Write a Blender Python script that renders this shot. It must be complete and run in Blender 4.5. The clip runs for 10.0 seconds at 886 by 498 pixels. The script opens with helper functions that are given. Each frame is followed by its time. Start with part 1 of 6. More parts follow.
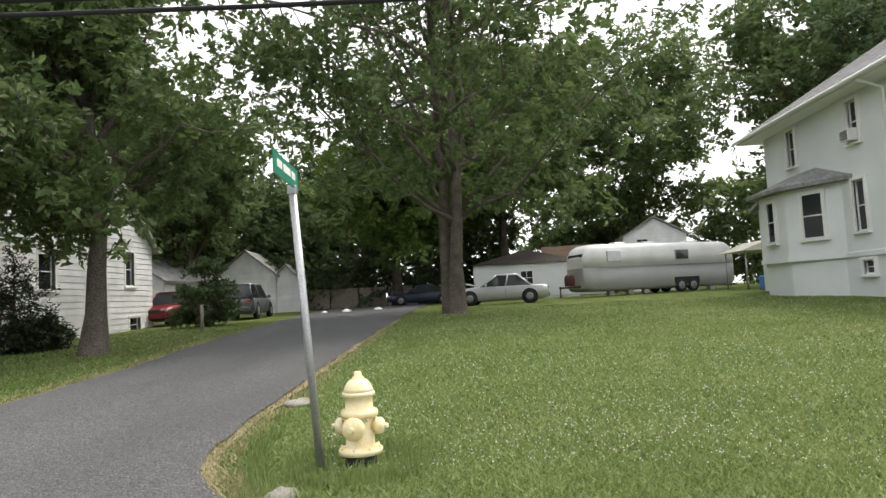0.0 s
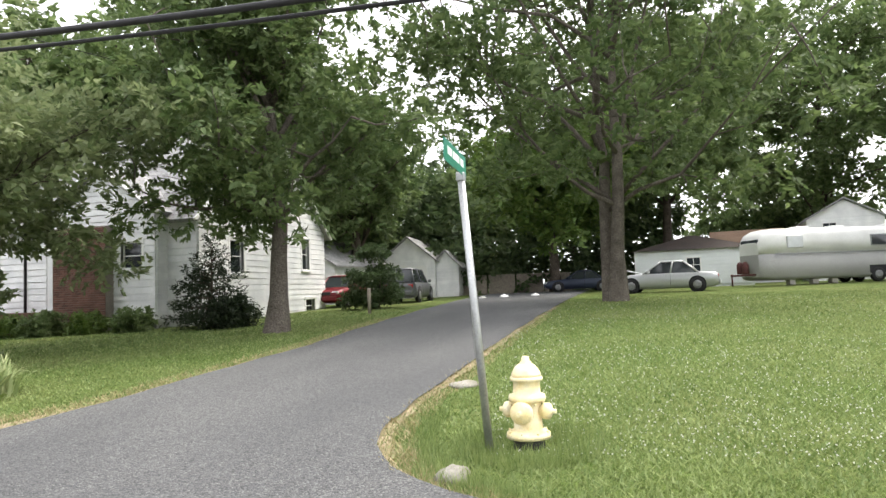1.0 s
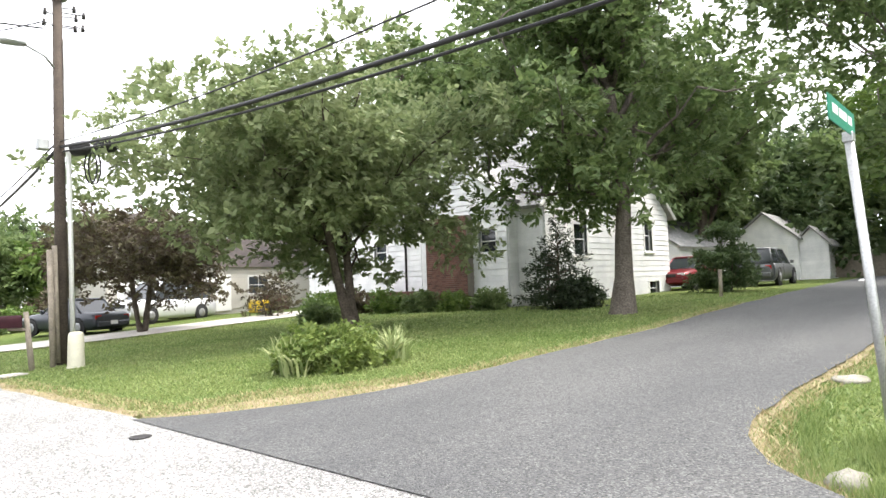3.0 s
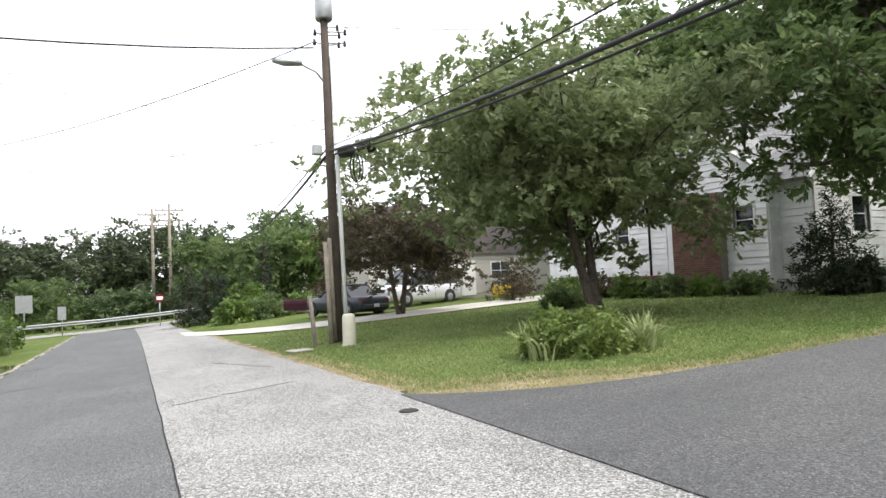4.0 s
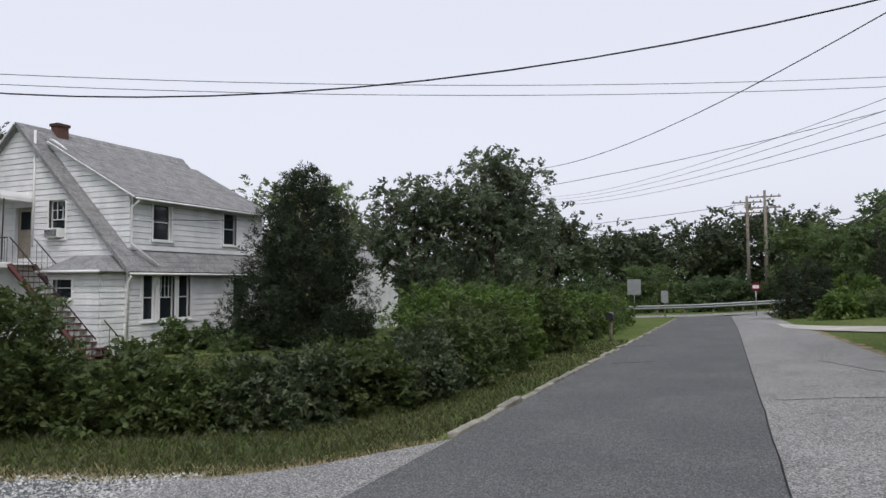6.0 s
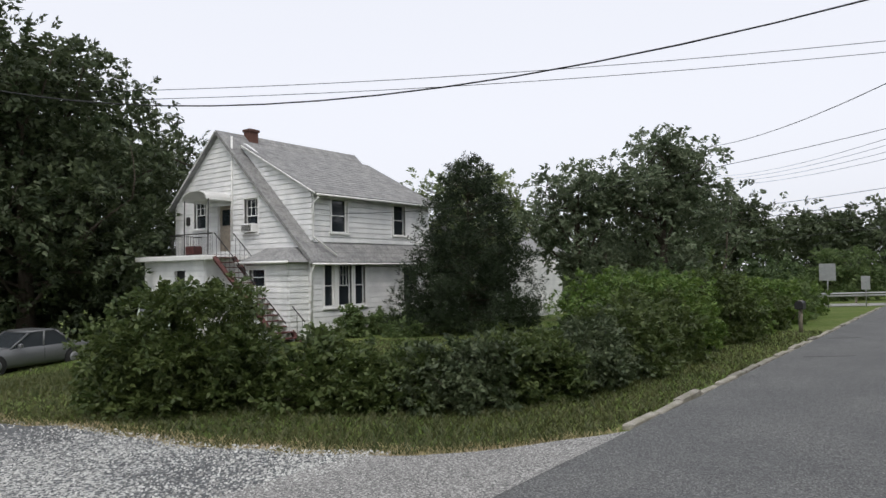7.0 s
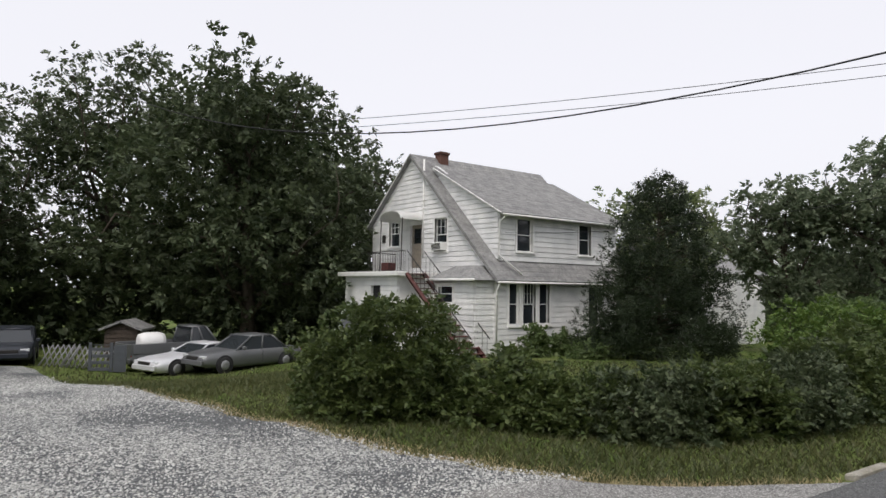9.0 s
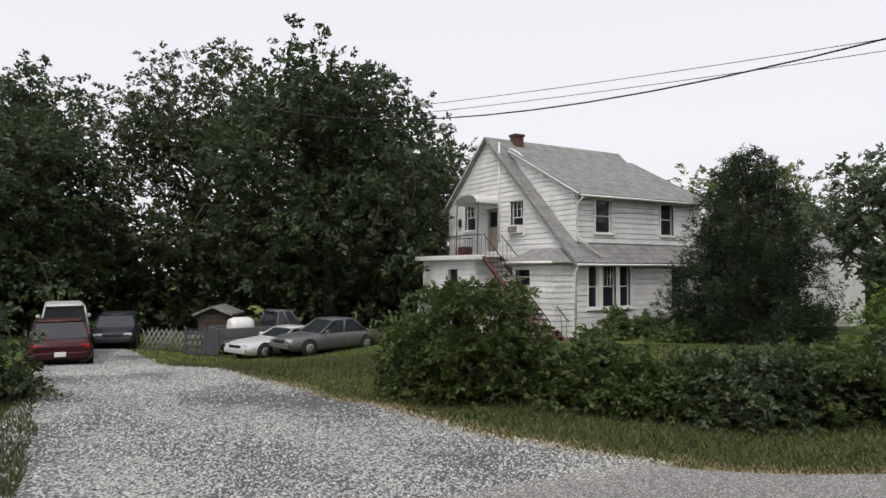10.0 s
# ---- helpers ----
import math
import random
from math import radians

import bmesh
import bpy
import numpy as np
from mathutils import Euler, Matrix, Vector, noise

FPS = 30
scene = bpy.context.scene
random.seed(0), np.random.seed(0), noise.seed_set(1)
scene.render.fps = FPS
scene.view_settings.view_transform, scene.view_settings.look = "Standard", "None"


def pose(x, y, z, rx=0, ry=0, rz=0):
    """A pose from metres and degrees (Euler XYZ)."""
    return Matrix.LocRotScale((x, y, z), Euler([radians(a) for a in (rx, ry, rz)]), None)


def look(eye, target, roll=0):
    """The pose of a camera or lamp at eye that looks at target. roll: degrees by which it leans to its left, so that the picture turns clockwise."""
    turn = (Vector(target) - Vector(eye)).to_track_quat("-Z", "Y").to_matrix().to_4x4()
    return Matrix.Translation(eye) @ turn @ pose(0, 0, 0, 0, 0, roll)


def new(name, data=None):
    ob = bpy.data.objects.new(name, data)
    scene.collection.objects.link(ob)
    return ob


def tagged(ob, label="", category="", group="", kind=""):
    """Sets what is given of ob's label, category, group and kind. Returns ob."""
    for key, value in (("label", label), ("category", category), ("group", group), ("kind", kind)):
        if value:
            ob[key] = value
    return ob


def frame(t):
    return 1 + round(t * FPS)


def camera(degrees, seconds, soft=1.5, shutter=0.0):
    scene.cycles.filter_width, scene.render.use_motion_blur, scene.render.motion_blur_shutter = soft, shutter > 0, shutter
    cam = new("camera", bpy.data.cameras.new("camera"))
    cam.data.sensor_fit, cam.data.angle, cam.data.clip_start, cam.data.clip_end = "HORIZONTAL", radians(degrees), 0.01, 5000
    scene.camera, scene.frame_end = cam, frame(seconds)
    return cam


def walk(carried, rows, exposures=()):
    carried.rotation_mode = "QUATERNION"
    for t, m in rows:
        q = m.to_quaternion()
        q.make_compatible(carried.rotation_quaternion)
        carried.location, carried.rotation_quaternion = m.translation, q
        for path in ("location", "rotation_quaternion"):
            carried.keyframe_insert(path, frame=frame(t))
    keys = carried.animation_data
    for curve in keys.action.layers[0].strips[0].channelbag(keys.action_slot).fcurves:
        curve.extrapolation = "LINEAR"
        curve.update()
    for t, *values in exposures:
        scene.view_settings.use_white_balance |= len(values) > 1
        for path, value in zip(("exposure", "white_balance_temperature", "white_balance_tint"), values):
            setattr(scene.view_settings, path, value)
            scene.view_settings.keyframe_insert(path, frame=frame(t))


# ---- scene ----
# The camera turns where it is carried, a hand's width of sway either way.
cam = camera(67.82, 10.0)
PATH = [
    (0.0, pose(0.188, -0.228, 1.533, 94.24, 3.00, -88.02)),
    (0.5, pose(0.183, -0.180, 1.536, 94.51, 2.43, -82.00)),
    (1.0, pose(0.175, -0.137, 1.532, 93.63, 2.16, -74.58)),
    (1.5, pose(0.164, -0.098, 1.531, 93.27, 1.94, -67.80)),
    (2.0, pose(0.159, -0.063, 1.526, 92.97, 1.57, -61.03)),
    (2.2, pose(0.158, -0.052, 1.524, 92.91, 1.89, -58.43)),
    (3.3, pose(0.060, -0.012, 1.517, 93.17, 2.04, -40.61)),
    (3.5, pose(0.043, 0.001, 1.519, 93.09, 2.27, -37.16)),
    (4.0, pose(0.005, 0.047, 1.532, 92.63, 2.49, -25.25)),
    (4.5, pose(-0.001, 0.144, 1.536, 92.86, 1.39, -10.91)),
    (5.0, pose(0.000, 0.201, 1.527, 93.51, 0.58, 1.03)),
    (5.5, pose(-0.026, 0.238, 1.513, 92.70, 0.53, 12.73)),
    (6.0, pose(-0.086, 0.229, 1.528, 92.85, 0.29, 23.23)),
    (6.2, pose(-0.105, 0.217, 1.534, 93.22, 0.33, 26.86)),
    (7.3, pose(-0.137, 0.104, 1.570, 91.05, 0.56, 40.33)),
    (7.5, pose(-0.136, 0.083, 1.576, 90.77, 0.15, 42.44)),
    (8.0, pose(-0.125, 0.032, 1.589, 91.40, -0.52, 47.94)),
    (8.5, pose(-0.110, -0.016, 1.604, 91.78, -0.60, 51.61)),
    (9.0, pose(-0.134, -0.052, 1.610, 93.39, -0.86, 52.88)),
    (9.5, pose(-0.155, -0.084, 1.613, 93.23, -0.56, 54.91)),
    (10.0, pose(-0.165, -0.115, 1.608, 91.92, -0.11, 59.43)),
]
# The picture brightens while the shaded yard fills it and darkens again towards the sky.
EXPOSURES = [(0.0, 0.72, 6700, 11), (0.5, 1.0, 6700, 11), (1.0, 1.32, 6650, 11), (1.5, 1.46, 6600, 11), (2.0, 1.55, 6600, 11), (3.5, 1.7, 6600, 11), (4.0, 0.95, 6500, 11),
             (4.5, 0.25, 6400, 12), (5.0, -0.24, 6250, 13), (5.5, -0.4, 6200, 14), (6.0, -0.4, 6200, 14), (7.5, -0.2, 6500, 11), (8.5, -0.22, 6550, 13), (10.0, -0.28, 6600, 13)]
walk(cam, PATH, EXPOSURES)

# ---- sky and sun: bright haze ----
world = bpy.data.worlds.new("world")
scene.world = world
world.use_nodes = True
wn = world.node_tree
wn.nodes.clear()
sky = wn.nodes.new("ShaderNodeTexSky")
sky.sky_type = "NISHITA"
sky.sun_disc = False
sky.sun_elevation, sky.sun_rotation = radians(56), radians(139)
sky.air_density, sky.dust_density, sky.ozone_density = 1.0, 5.0, 1.0
hazy = wn.nodes.new("ShaderNodeHueSaturation")
hazy.inputs["Saturation"].default_value = 0.28
cloud = wn.nodes.new("ShaderNodeMix")
cloud.data_type = "RGBA"
cloud.inputs[0].default_value = 0.55
cloud.inputs[7].default_value = (13.5, 13.8, 14.6, 1)
back = wn.nodes.new("ShaderNodeBackground")
back.inputs["Strength"].default_value = 0.12
wout = wn.nodes.new("ShaderNodeOutputWorld")
wn.links.new(sky.outputs[0], hazy.inputs["Color"])
wn.links.new(hazy.outputs[0], cloud.inputs[6])
wn.links.new(cloud.outputs[2], back.inputs["Color"])
wn.links.new(back.outputs[0], wout.inputs[0])
sun = new("sun", bpy.data.lights.new("sun", "SUN"))
sun.data.energy, sun.data.angle, sun.data.color = 1.5, radians(14), (1, 0.95, 0.87)
sun.matrix_world = look((13, -15, 30), (0, 0, 0))


# ---- materials ----
def material(name, color, rough=0.7, metal=0.0, vary=0.25, scale=4.0, fine=60.0, bump=0.15, dist=0.01, tint=None, island=0.0, each=0.0, spec=0.4):
    """A surface with stains at one scale, grain at another and fine relief. tint: a second colour of the stains."""
    m = bpy.data.materials.new(name)
    m.use_nodes = True
    nt = m.node_tree
    p = nt.nodes["Principled BSDF"]
    p.inputs["Roughness"].default_value, p.inputs["Metallic"].default_value = rough, metal
    p.inputs["Specular IOR Level"].default_value = spec
    co = nt.nodes.new("ShaderNodeTexCoord")
    big, small = nt.nodes.new("ShaderNodeTexNoise"), nt.nodes.new("ShaderNodeTexNoise")
    big.inputs["Scale"].default_value, big.inputs["Detail"].default_value = scale, 5
    small.inputs["Scale"].default_value, small.inputs["Detail"].default_value = fine, 3
    nt.links.new(co.outputs["Object"], big.inputs["Vector"])
    nt.links.new(co.outputs["Object"], small.inputs["Vector"])
    ramp = nt.nodes.new("ShaderNodeMapRange")
    ramp.inputs["From Min"].default_value, ramp.inputs["From Max"].default_value = 0.35, 0.68
    nt.links.new(big.outputs["Fac"], ramp.inputs["Value"])
    c2 = tint or tuple(c * (1 - vary) for c in color)
    mix = nt.nodes.new("ShaderNodeMix")
    mix.data_type = "RGBA"
    mix.inputs[6].default_value, mix.inputs[7].default_value = (*color, 1), (*c2, 1)
    nt.links.new(ramp.outputs[0], mix.inputs[0])
    grain = nt.nodes.new("ShaderNodeMapRange")
    grain.inputs["From Min"].default_value, grain.inputs["From Max"].default_value = 0.3, 0.7
    grain.inputs["To Min"].default_value, grain.inputs["To Max"].default_value = 1 - vary, 1 + vary
    nt.links.new(small.outputs["Fac"], grain.inputs["Value"])
    last = grain.outputs[0]
    for amount, node, sock in ((island, "ShaderNodeNewGeometry", "Random Per Island"), (each, "ShaderNodeObjectInfo", "Random")):
        if amount:
            r, rr, mul = nt.nodes.new(node), nt.nodes.new("ShaderNodeMapRange"), nt.nodes.new("ShaderNodeMath")
            rr.inputs["To Min"].default_value, rr.inputs["To Max"].default_value = 1 - amount, 1 + amount
            mul.operation = "MULTIPLY"
            nt.links.new(r.outputs[sock], rr.inputs["Value"])
            nt.links.new(rr.outputs[0], mul.inputs[0])
            nt.links.new(last, mul.inputs[1])
            last = mul.outputs[0]
    scl = nt.nodes.new("ShaderNodeVectorMath")
    scl.operation = "SCALE"
    nt.links.new(mix.outputs[2], scl.inputs[0])
    nt.links.new(last, scl.inputs["Scale"])
    nt.links.new(scl.outputs[0], p.inputs["Base Color"])
    bmp = nt.nodes.new("ShaderNodeBump")
    bmp.inputs["Strength"].default_value, bmp.inputs["Distance"].default_value = min(1.0, bump), dist
    nt.links.new(small.outputs["Fac"], bmp.inputs["Height"])
    nt.links.new(bmp.outputs[0], p.inputs["Normal"])
    return m


def leaf_material(name, color, other, through_light=0.35):
    m = bpy.data.materials.new(name)
    m.use_nodes = True
    nt = m.node_tree
    p, out = nt.nodes["Principled BSDF"], nt.nodes["Material Output"]
    p.inputs["Roughness"].default_value, p.inputs["Specular IOR Level"].default_value = 0.5, 0.32
    geo, tex, co = nt.nodes.new("ShaderNodeNewGeometry"), nt.nodes.new("ShaderNodeTexNoise"), nt.nodes.new("ShaderNodeTexCoord")
    tex.inputs["Scale"].default_value = 0.7
    nt.links.new(co.outputs["Object"], tex.inputs["Vector"])
    add = nt.nodes.new("ShaderNodeMath")
    add.operation = "ADD"
    nt.links.new(geo.outputs["Random Per Island"], add.inputs[0])
    nt.links.new(tex.outputs["Fac"], add.inputs[1])
    rng = nt.nodes.new("ShaderNodeMapRange")
    rng.inputs["From Min"].default_value, rng.inputs["From Max"].default_value = 0.45, 1.55
    nt.links.new(add.outputs[0], rng.inputs["Value"])
    mix = nt.nodes.new("ShaderNodeMix")
    mix.data_type = "RGBA"
    mix.inputs[6].default_value, mix.inputs[7].default_value = (*color, 1), (*other, 1)
    nt.links.new(rng.outputs[0], mix.inputs[0])
    tr = nt.nodes.new("ShaderNodeBsdfTranslucent")
    blend = nt.nodes.new("ShaderNodeMixShader")
    blend.inputs[0].default_value = through_light
    nt.links.new(mix.outputs[2], p.inputs["Base Color"])
    nt.links.new(mix.outputs[2], tr.inputs["Color"])
    nt.links.new(p.outputs[0], blend.inputs[1])
    nt.links.new(tr.outputs[0], blend.inputs[2])
    nt.links.new(blend.outputs[0], out.inputs["Surface"])
    return m


def glass_material(name, color=(0.02, 0.025, 0.03), rough=0.06):
    m = bpy.data.materials.new(name)
    m.use_nodes = True
    p = m.node_tree.nodes["Principled BSDF"]
    p.inputs["Base Color"].default_value, p.inputs["Roughness"].default_value = (*color, 1), rough
    p.inputs["Specular IOR Level"].default_value = 0.6
    return m


def aggregate(name, bed, stone, scale, cover, patch=0.5, rough=0.9, bump=0.6, dist=0.008, tint=None, streak=(1, 1, 1)):
    """A bed with stones or chips in it: cell by cell, in patches where more or fewer of them show. cover: share of stones, least and most."""
    m = bpy.data.materials.new(name)
    m.use_nodes = True
    nt = m.node_tree
    p = nt.nodes["Principled BSDF"]
    p.inputs["Roughness"].default_value, p.inputs["Specular IOR Level"].default_value = rough, 0.25
    co, mp = nt.nodes.new("ShaderNodeTexCoord"), nt.nodes.new("ShaderNodeMapping")
    mp.inputs["Scale"].default_value = streak
    nt.links.new(co.outputs["Object"], mp.inputs["Vector"])
    cell = nt.nodes.new("ShaderNodeTexVoronoi")
    cell.inputs["Scale"].default_value = scale
    big, mid = nt.nodes.new("ShaderNodeTexNoise"), nt.nodes.new("ShaderNodeTexNoise")
    big.inputs["Scale"].default_value, big.inputs["Detail"].default_value = patch, 6
    mid.inputs["Scale"].default_value, mid.inputs["Detail"].default_value = scale * 0.12, 4
    nt.links.new(co.outputs["Object"], cell.inputs["Vector"])
    nt.links.new(mp.outputs[0], big.inputs["Vector"])
    nt.links.new(co.outputs["Object"], mid.inputs["Vector"])
    sep = nt.nodes.new("ShaderNodeSeparateColor")
    nt.links.new(cell.outputs["Color"], sep.inputs[0])
    share = nt.nodes.new("ShaderNodeMapRange")
    share.inputs["From Min"].default_value, share.inputs["From Max"].default_value = 0.4, 0.6
    share.inputs["To Min"].default_value, share.inputs["To Max"].default_value = cover
    nt.links.new(big.outputs["Fac"], share.inputs["Value"])
    less = nt.nodes.new("ShaderNodeMath")
    less.operation = "LESS_THAN"
    nt.links.new(sep.outputs[0], less.inputs[0])
    nt.links.new(share.outputs[0], less.inputs[1])
    bedmix = nt.nodes.new("ShaderNodeMix")
    bedmix.data_type = "RGBA"
    bedmix.inputs[6].default_value, bedmix.inputs[7].default_value = (*bed, 1), (*(tint or bed), 1)
    nt.links.new(mid.outputs["Fac"], bedmix.inputs[0])
    mix = nt.nodes.new("ShaderNodeMix")
    mix.data_type = "RGBA"
    mix.inputs[7].default_value = (*stone, 1)
    nt.links.new(less.outputs[0], mix.inputs[0])
    nt.links.new(bedmix.outputs[2], mix.inputs[6])
    shade = nt.nodes.new("ShaderNodeMapRange")
    shade.inputs["To Min"].default_value, shade.inputs["To Max"].default_value = 0.55, 1.45
    nt.links.new(sep.outputs[1], shade.inputs["Value"])
    scl = nt.nodes.new("ShaderNodeVectorMath")
    scl.operation = "SCALE"
    nt.links.new(mix.outputs[2], scl.inputs[0])
    nt.links.new(shade.outputs[0], scl.inputs["Scale"])
    nt.links.new(scl.outputs[0], p.inputs["Base Color"])
    bmp = nt.nodes.new("ShaderNodeBump")
    bmp.invert = True
    bmp.inputs["Strength"].default_value, bmp.inputs["Distance"].default_value = bump, dist
    nt.links.new(cell.outputs["Distance"], bmp.inputs["Height"])
    nt.links.new(bmp.outputs[0], p.inputs["Normal"])
    return m


GRASS = material("lawn", (0.085, 0.128, 0.03), 0.95, vary=0.45, scale=0.5, fine=32, bump=0.9, dist=0.06, tint=(0.14, 0.165, 0.055), spec=0.1)
BLADE = leaf_material("grass_blade", (0.108, 0.172, 0.044), (0.28, 0.335, 0.13), 0.35)
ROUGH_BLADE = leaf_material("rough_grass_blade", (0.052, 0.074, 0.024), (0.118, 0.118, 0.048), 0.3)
STRAW = leaf_material("dry_grass", (0.3, 0.26, 0.13), (0.42, 0.36, 0.2), 0.2)
DIRT = material("dry_soil", (0.3, 0.24, 0.16), 0.95, scale=2, fine=40, bump=0.6, dist=0.03, tint=(0.14, 0.13, 0.06), spec=0.1)
ROAD_DARK = aggregate("worn_asphalt", (0.104, 0.107, 0.107), (0.15, 0.152, 0.148), 85, (0.1, 0.4), 0.7, tint=(0.085, 0.088, 0.09))
ROAD_CHIP = aggregate("chip_seal", (0.165, 0.165, 0.16), (0.305, 0.302, 0.288), 75, (0.45, 0.7), 0.8, bump=0.7, tint=(0.13, 0.13, 0.127))
DRIVE = aggregate("dark_asphalt", (0.07, 0.0715, 0.074), (0.122, 0.122, 0.119), 80, (0.03, 0.55), 0.38, rough=0.85, tint=(0.088, 0.089, 0.088), streak=(0.45, 1.5, 1))
GRAVEL = aggregate("gravel_bed", (0.074, 0.082, 0.091), (0.4, 0.406, 0.386), 42, (0.0, 0.5), 0.5, bump=0.8, dist=0.015, tint=(0.135, 0.139, 0.137), streak=(0.7, 1.3, 1))
CONCRETE = material("concrete", (0.42, 0.4, 0.36), 0.85, scale=2.5, fine=60, bump=0.3, each=0.12)
PALE_DRIVE = material("pale_concrete", (0.5, 0.48, 0.43), 0.85, scale=0.8, fine=60, bump=0.3)
SIDING = material("white_siding", (0.82, 0.82, 0.81), 0.55, vary=0.06, scale=1.3, fine=30, bump=0.05, tint=(0.64, 0.65, 0.65), each=0.05)
STUCCO = material("pale_stucco", (0.76, 0.79, 0.79), 0.85, vary=0.06, scale=0.7, fine=50, bump=0.25, tint=(0.68, 0.71, 0.71))
TRIM = material("white_trim", (0.78, 0.78, 0.76), 0.45, vary=0.05, scale=3, fine=40, bump=0.05)
SHINGLE = material("grey_shingle", (0.27, 0.27, 0.262), 0.9, vary=0.3, scale=2.5, fine=14, bump=0.5, dist=0.01, tint=(0.18, 0.18, 0.182), each=0.05)
BROWN_ROOF = material("brown_shingle", (0.05, 0.038, 0.032), 0.9, vary=0.22, scale=1.5, fine=25, bump=0.5, tint=(0.04, 0.031, 0.027))
TAN_ROOF = material("tan_roof", (0.34, 0.22, 0.15), 0.9, vary=0.2, scale=1.5, fine=25, bump=0.4)
BRICK = material("red_brick", (0.105, 0.052, 0.04), 0.9, vary=0.2, scale=3, fine=60, bump=0.4, each=0.28)
BRICK_LAID = material("laid_brick", (0.15, 0.075, 0.055), 0.9, vary=0.2, scale=3, fine=60, bump=0.4, island=0.35)
MORTAR = material("mortar", (0.26, 0.23, 0.2), 0.95, scale=4, fine=60)
KERB = material("worn_kerb", (0.3, 0.285, 0.25), 0.9, scale=3, fine=50, bump=0.5, each=0.2, tint=(0.16, 0.15, 0.11))
CREAM_SIDING = material("cream_siding", (0.5, 0.48, 0.43), 0.7, vary=0.08, scale=1, fine=30)
GLASS = glass_material("window_glass")
CAR_GLASS = glass_material("car_glass", (0.03, 0.035, 0.04), 0.08)
DARK = material("dark_interior", (0.02, 0.02, 0.022), 0.9, vary=0.1)
BARK = material("bark", (0.1, 0.082, 0.066), 0.95, vary=0.35, scale=3, fine=22, bump=1.0, dist=0.04, spec=0.15)
GREY_BARK = material("grey_bark", (0.15, 0.13, 0.11), 0.95, vary=0.35, scale=3, fine=22, bump=1.0, dist=0.04, spec=0.15)
POLE_WOOD = material("creosoted_wood", (0.075, 0.058, 0.046), 0.9, vary=0.35, scale=2, fine=40, bump=0.6, dist=0.01)
OLD_WOOD = material("weathered_wood", (0.27, 0.235, 0.19), 0.9, vary=0.25, scale=6, fine=50, bump=0.5)
STEEL = material("galvanised_steel", (0.42, 0.43, 0.43), 0.42, metal=0.75, vary=0.15, scale=8, fine=60, bump=0.08)
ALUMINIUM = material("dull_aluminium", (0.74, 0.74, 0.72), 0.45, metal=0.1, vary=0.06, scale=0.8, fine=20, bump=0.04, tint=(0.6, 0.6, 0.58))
HYDRANT_PAINT = material("cream_yellow_paint", (0.86, 0.7, 0.34), 0.45, vary=0.1, scale=9, fine=70, bump=0.15, tint=(0.85, 0.77, 0.55))
BLACK_PAINT = material("black_paint", (0.018, 0.018, 0.018), 0.55, vary=0.3)
GREEN_SIGN = material("green_sign", (0.02, 0.2, 0.13), 0.4, vary=0.12, scale=8)
WHITE_PAINT = material("white_paint", (0.8, 0.8, 0.79), 0.4, vary=0.05, scale=5)
RUBBER = material("rubber", (0.022, 0.022, 0.023), 0.85, vary=0.25, scale=8)
CABLE = material("black_cable", (0.016, 0.016, 0.017), 0.6, vary=0.2)
RED_RUST = material("rusty_red_paint", (0.1, 0.034, 0.03), 0.75, vary=0.35, scale=6)
IRON = material("black_iron", (0.025, 0.023, 0.022), 0.6, vary=0.3)
BLUE = material("blue_tarp", (0.06, 0.22, 0.5), 0.6, vary=0.2)
YELLOW = material("yellow_plastic", (0.75, 0.5, 0.03), 0.5, vary=0.12)


# ---- building helpers ----
def part(name, bm, material, parent=None, label=""):
    me = bpy.data.meshes.new(name)
    bm.to_mesh(me)
    bm.free()
    me.materials.append(material)
    ob = new(name, me)
    ob.parent = parent
    return tagged(ob, label)


def raw(name, verts, faces, material, parent=None, smooth=False):
    me = bpy.data.meshes.new(name)
    me.from_pydata([tuple(map(float, v)) for v in verts], [], [tuple(map(int, q)) for q in faces])
    if smooth:
        me.polygons.foreach_set("use_smooth", [True] * len(me.polygons))
    me.materials.append(material)
    ob = new(name, me)
    ob.parent = parent
    return ob


def thing(name, x, y, z, turn=0, label="", category="", group="", kind=""):
    ob = new(name)
    ob.matrix_basis = pose(x, y, z, 0, 0, turn)
    return tagged(ob, label, category, group, kind)


def box(bm, x0, x1, y0, y1, z0, z1, bevel=0.0):
    r = bmesh.ops.create_cube(bm, size=1, matrix=Matrix.Translation(((x0 + x1) / 2, (y0 + y1) / 2, (z0 + z1) / 2)) @ Matrix.Diagonal((abs(x1 - x0), abs(y1 - y0), abs(z1 - z0), 1)))
    if bevel:
        edges = list({e for v in r["verts"] for e in v.link_edges})
        bmesh.ops.bevel(bm, geom=edges, offset=bevel, segments=1, affect="EDGES")
    return bm


def boxed(name, dims, material, parent=None, bevel=0.0, label=""):
    return part(name, box(bmesh.new(), *dims, bevel), material, parent, label)


def prism(bm, pts, axis, a, b):
    """A solid: the outline pts in the plane across an axis, from a to b along it. The outline is (y, z) for x, (x, z) for y, (x, y) for z."""
    def at(p, s):
        return {"x": (s, p[0], p[1]), "y": (p[0], s, p[1]), "z": (p[0], p[1], s)}[axis]
    v0, v1 = [bm.verts.new(at(p, a)) for p in pts], [bm.verts.new(at(p, b)) for p in pts]
    n = len(pts)
    bm.faces.new(v0[::-1])
    bm.faces.new(v1)
    for i in range(n):
        bm.faces.new((v0[i], v0[(i + 1) % n], v1[(i + 1) % n], v1[i]))
    bmesh.ops.recalc_face_normals(bm, faces=bm.faces)
    return bm


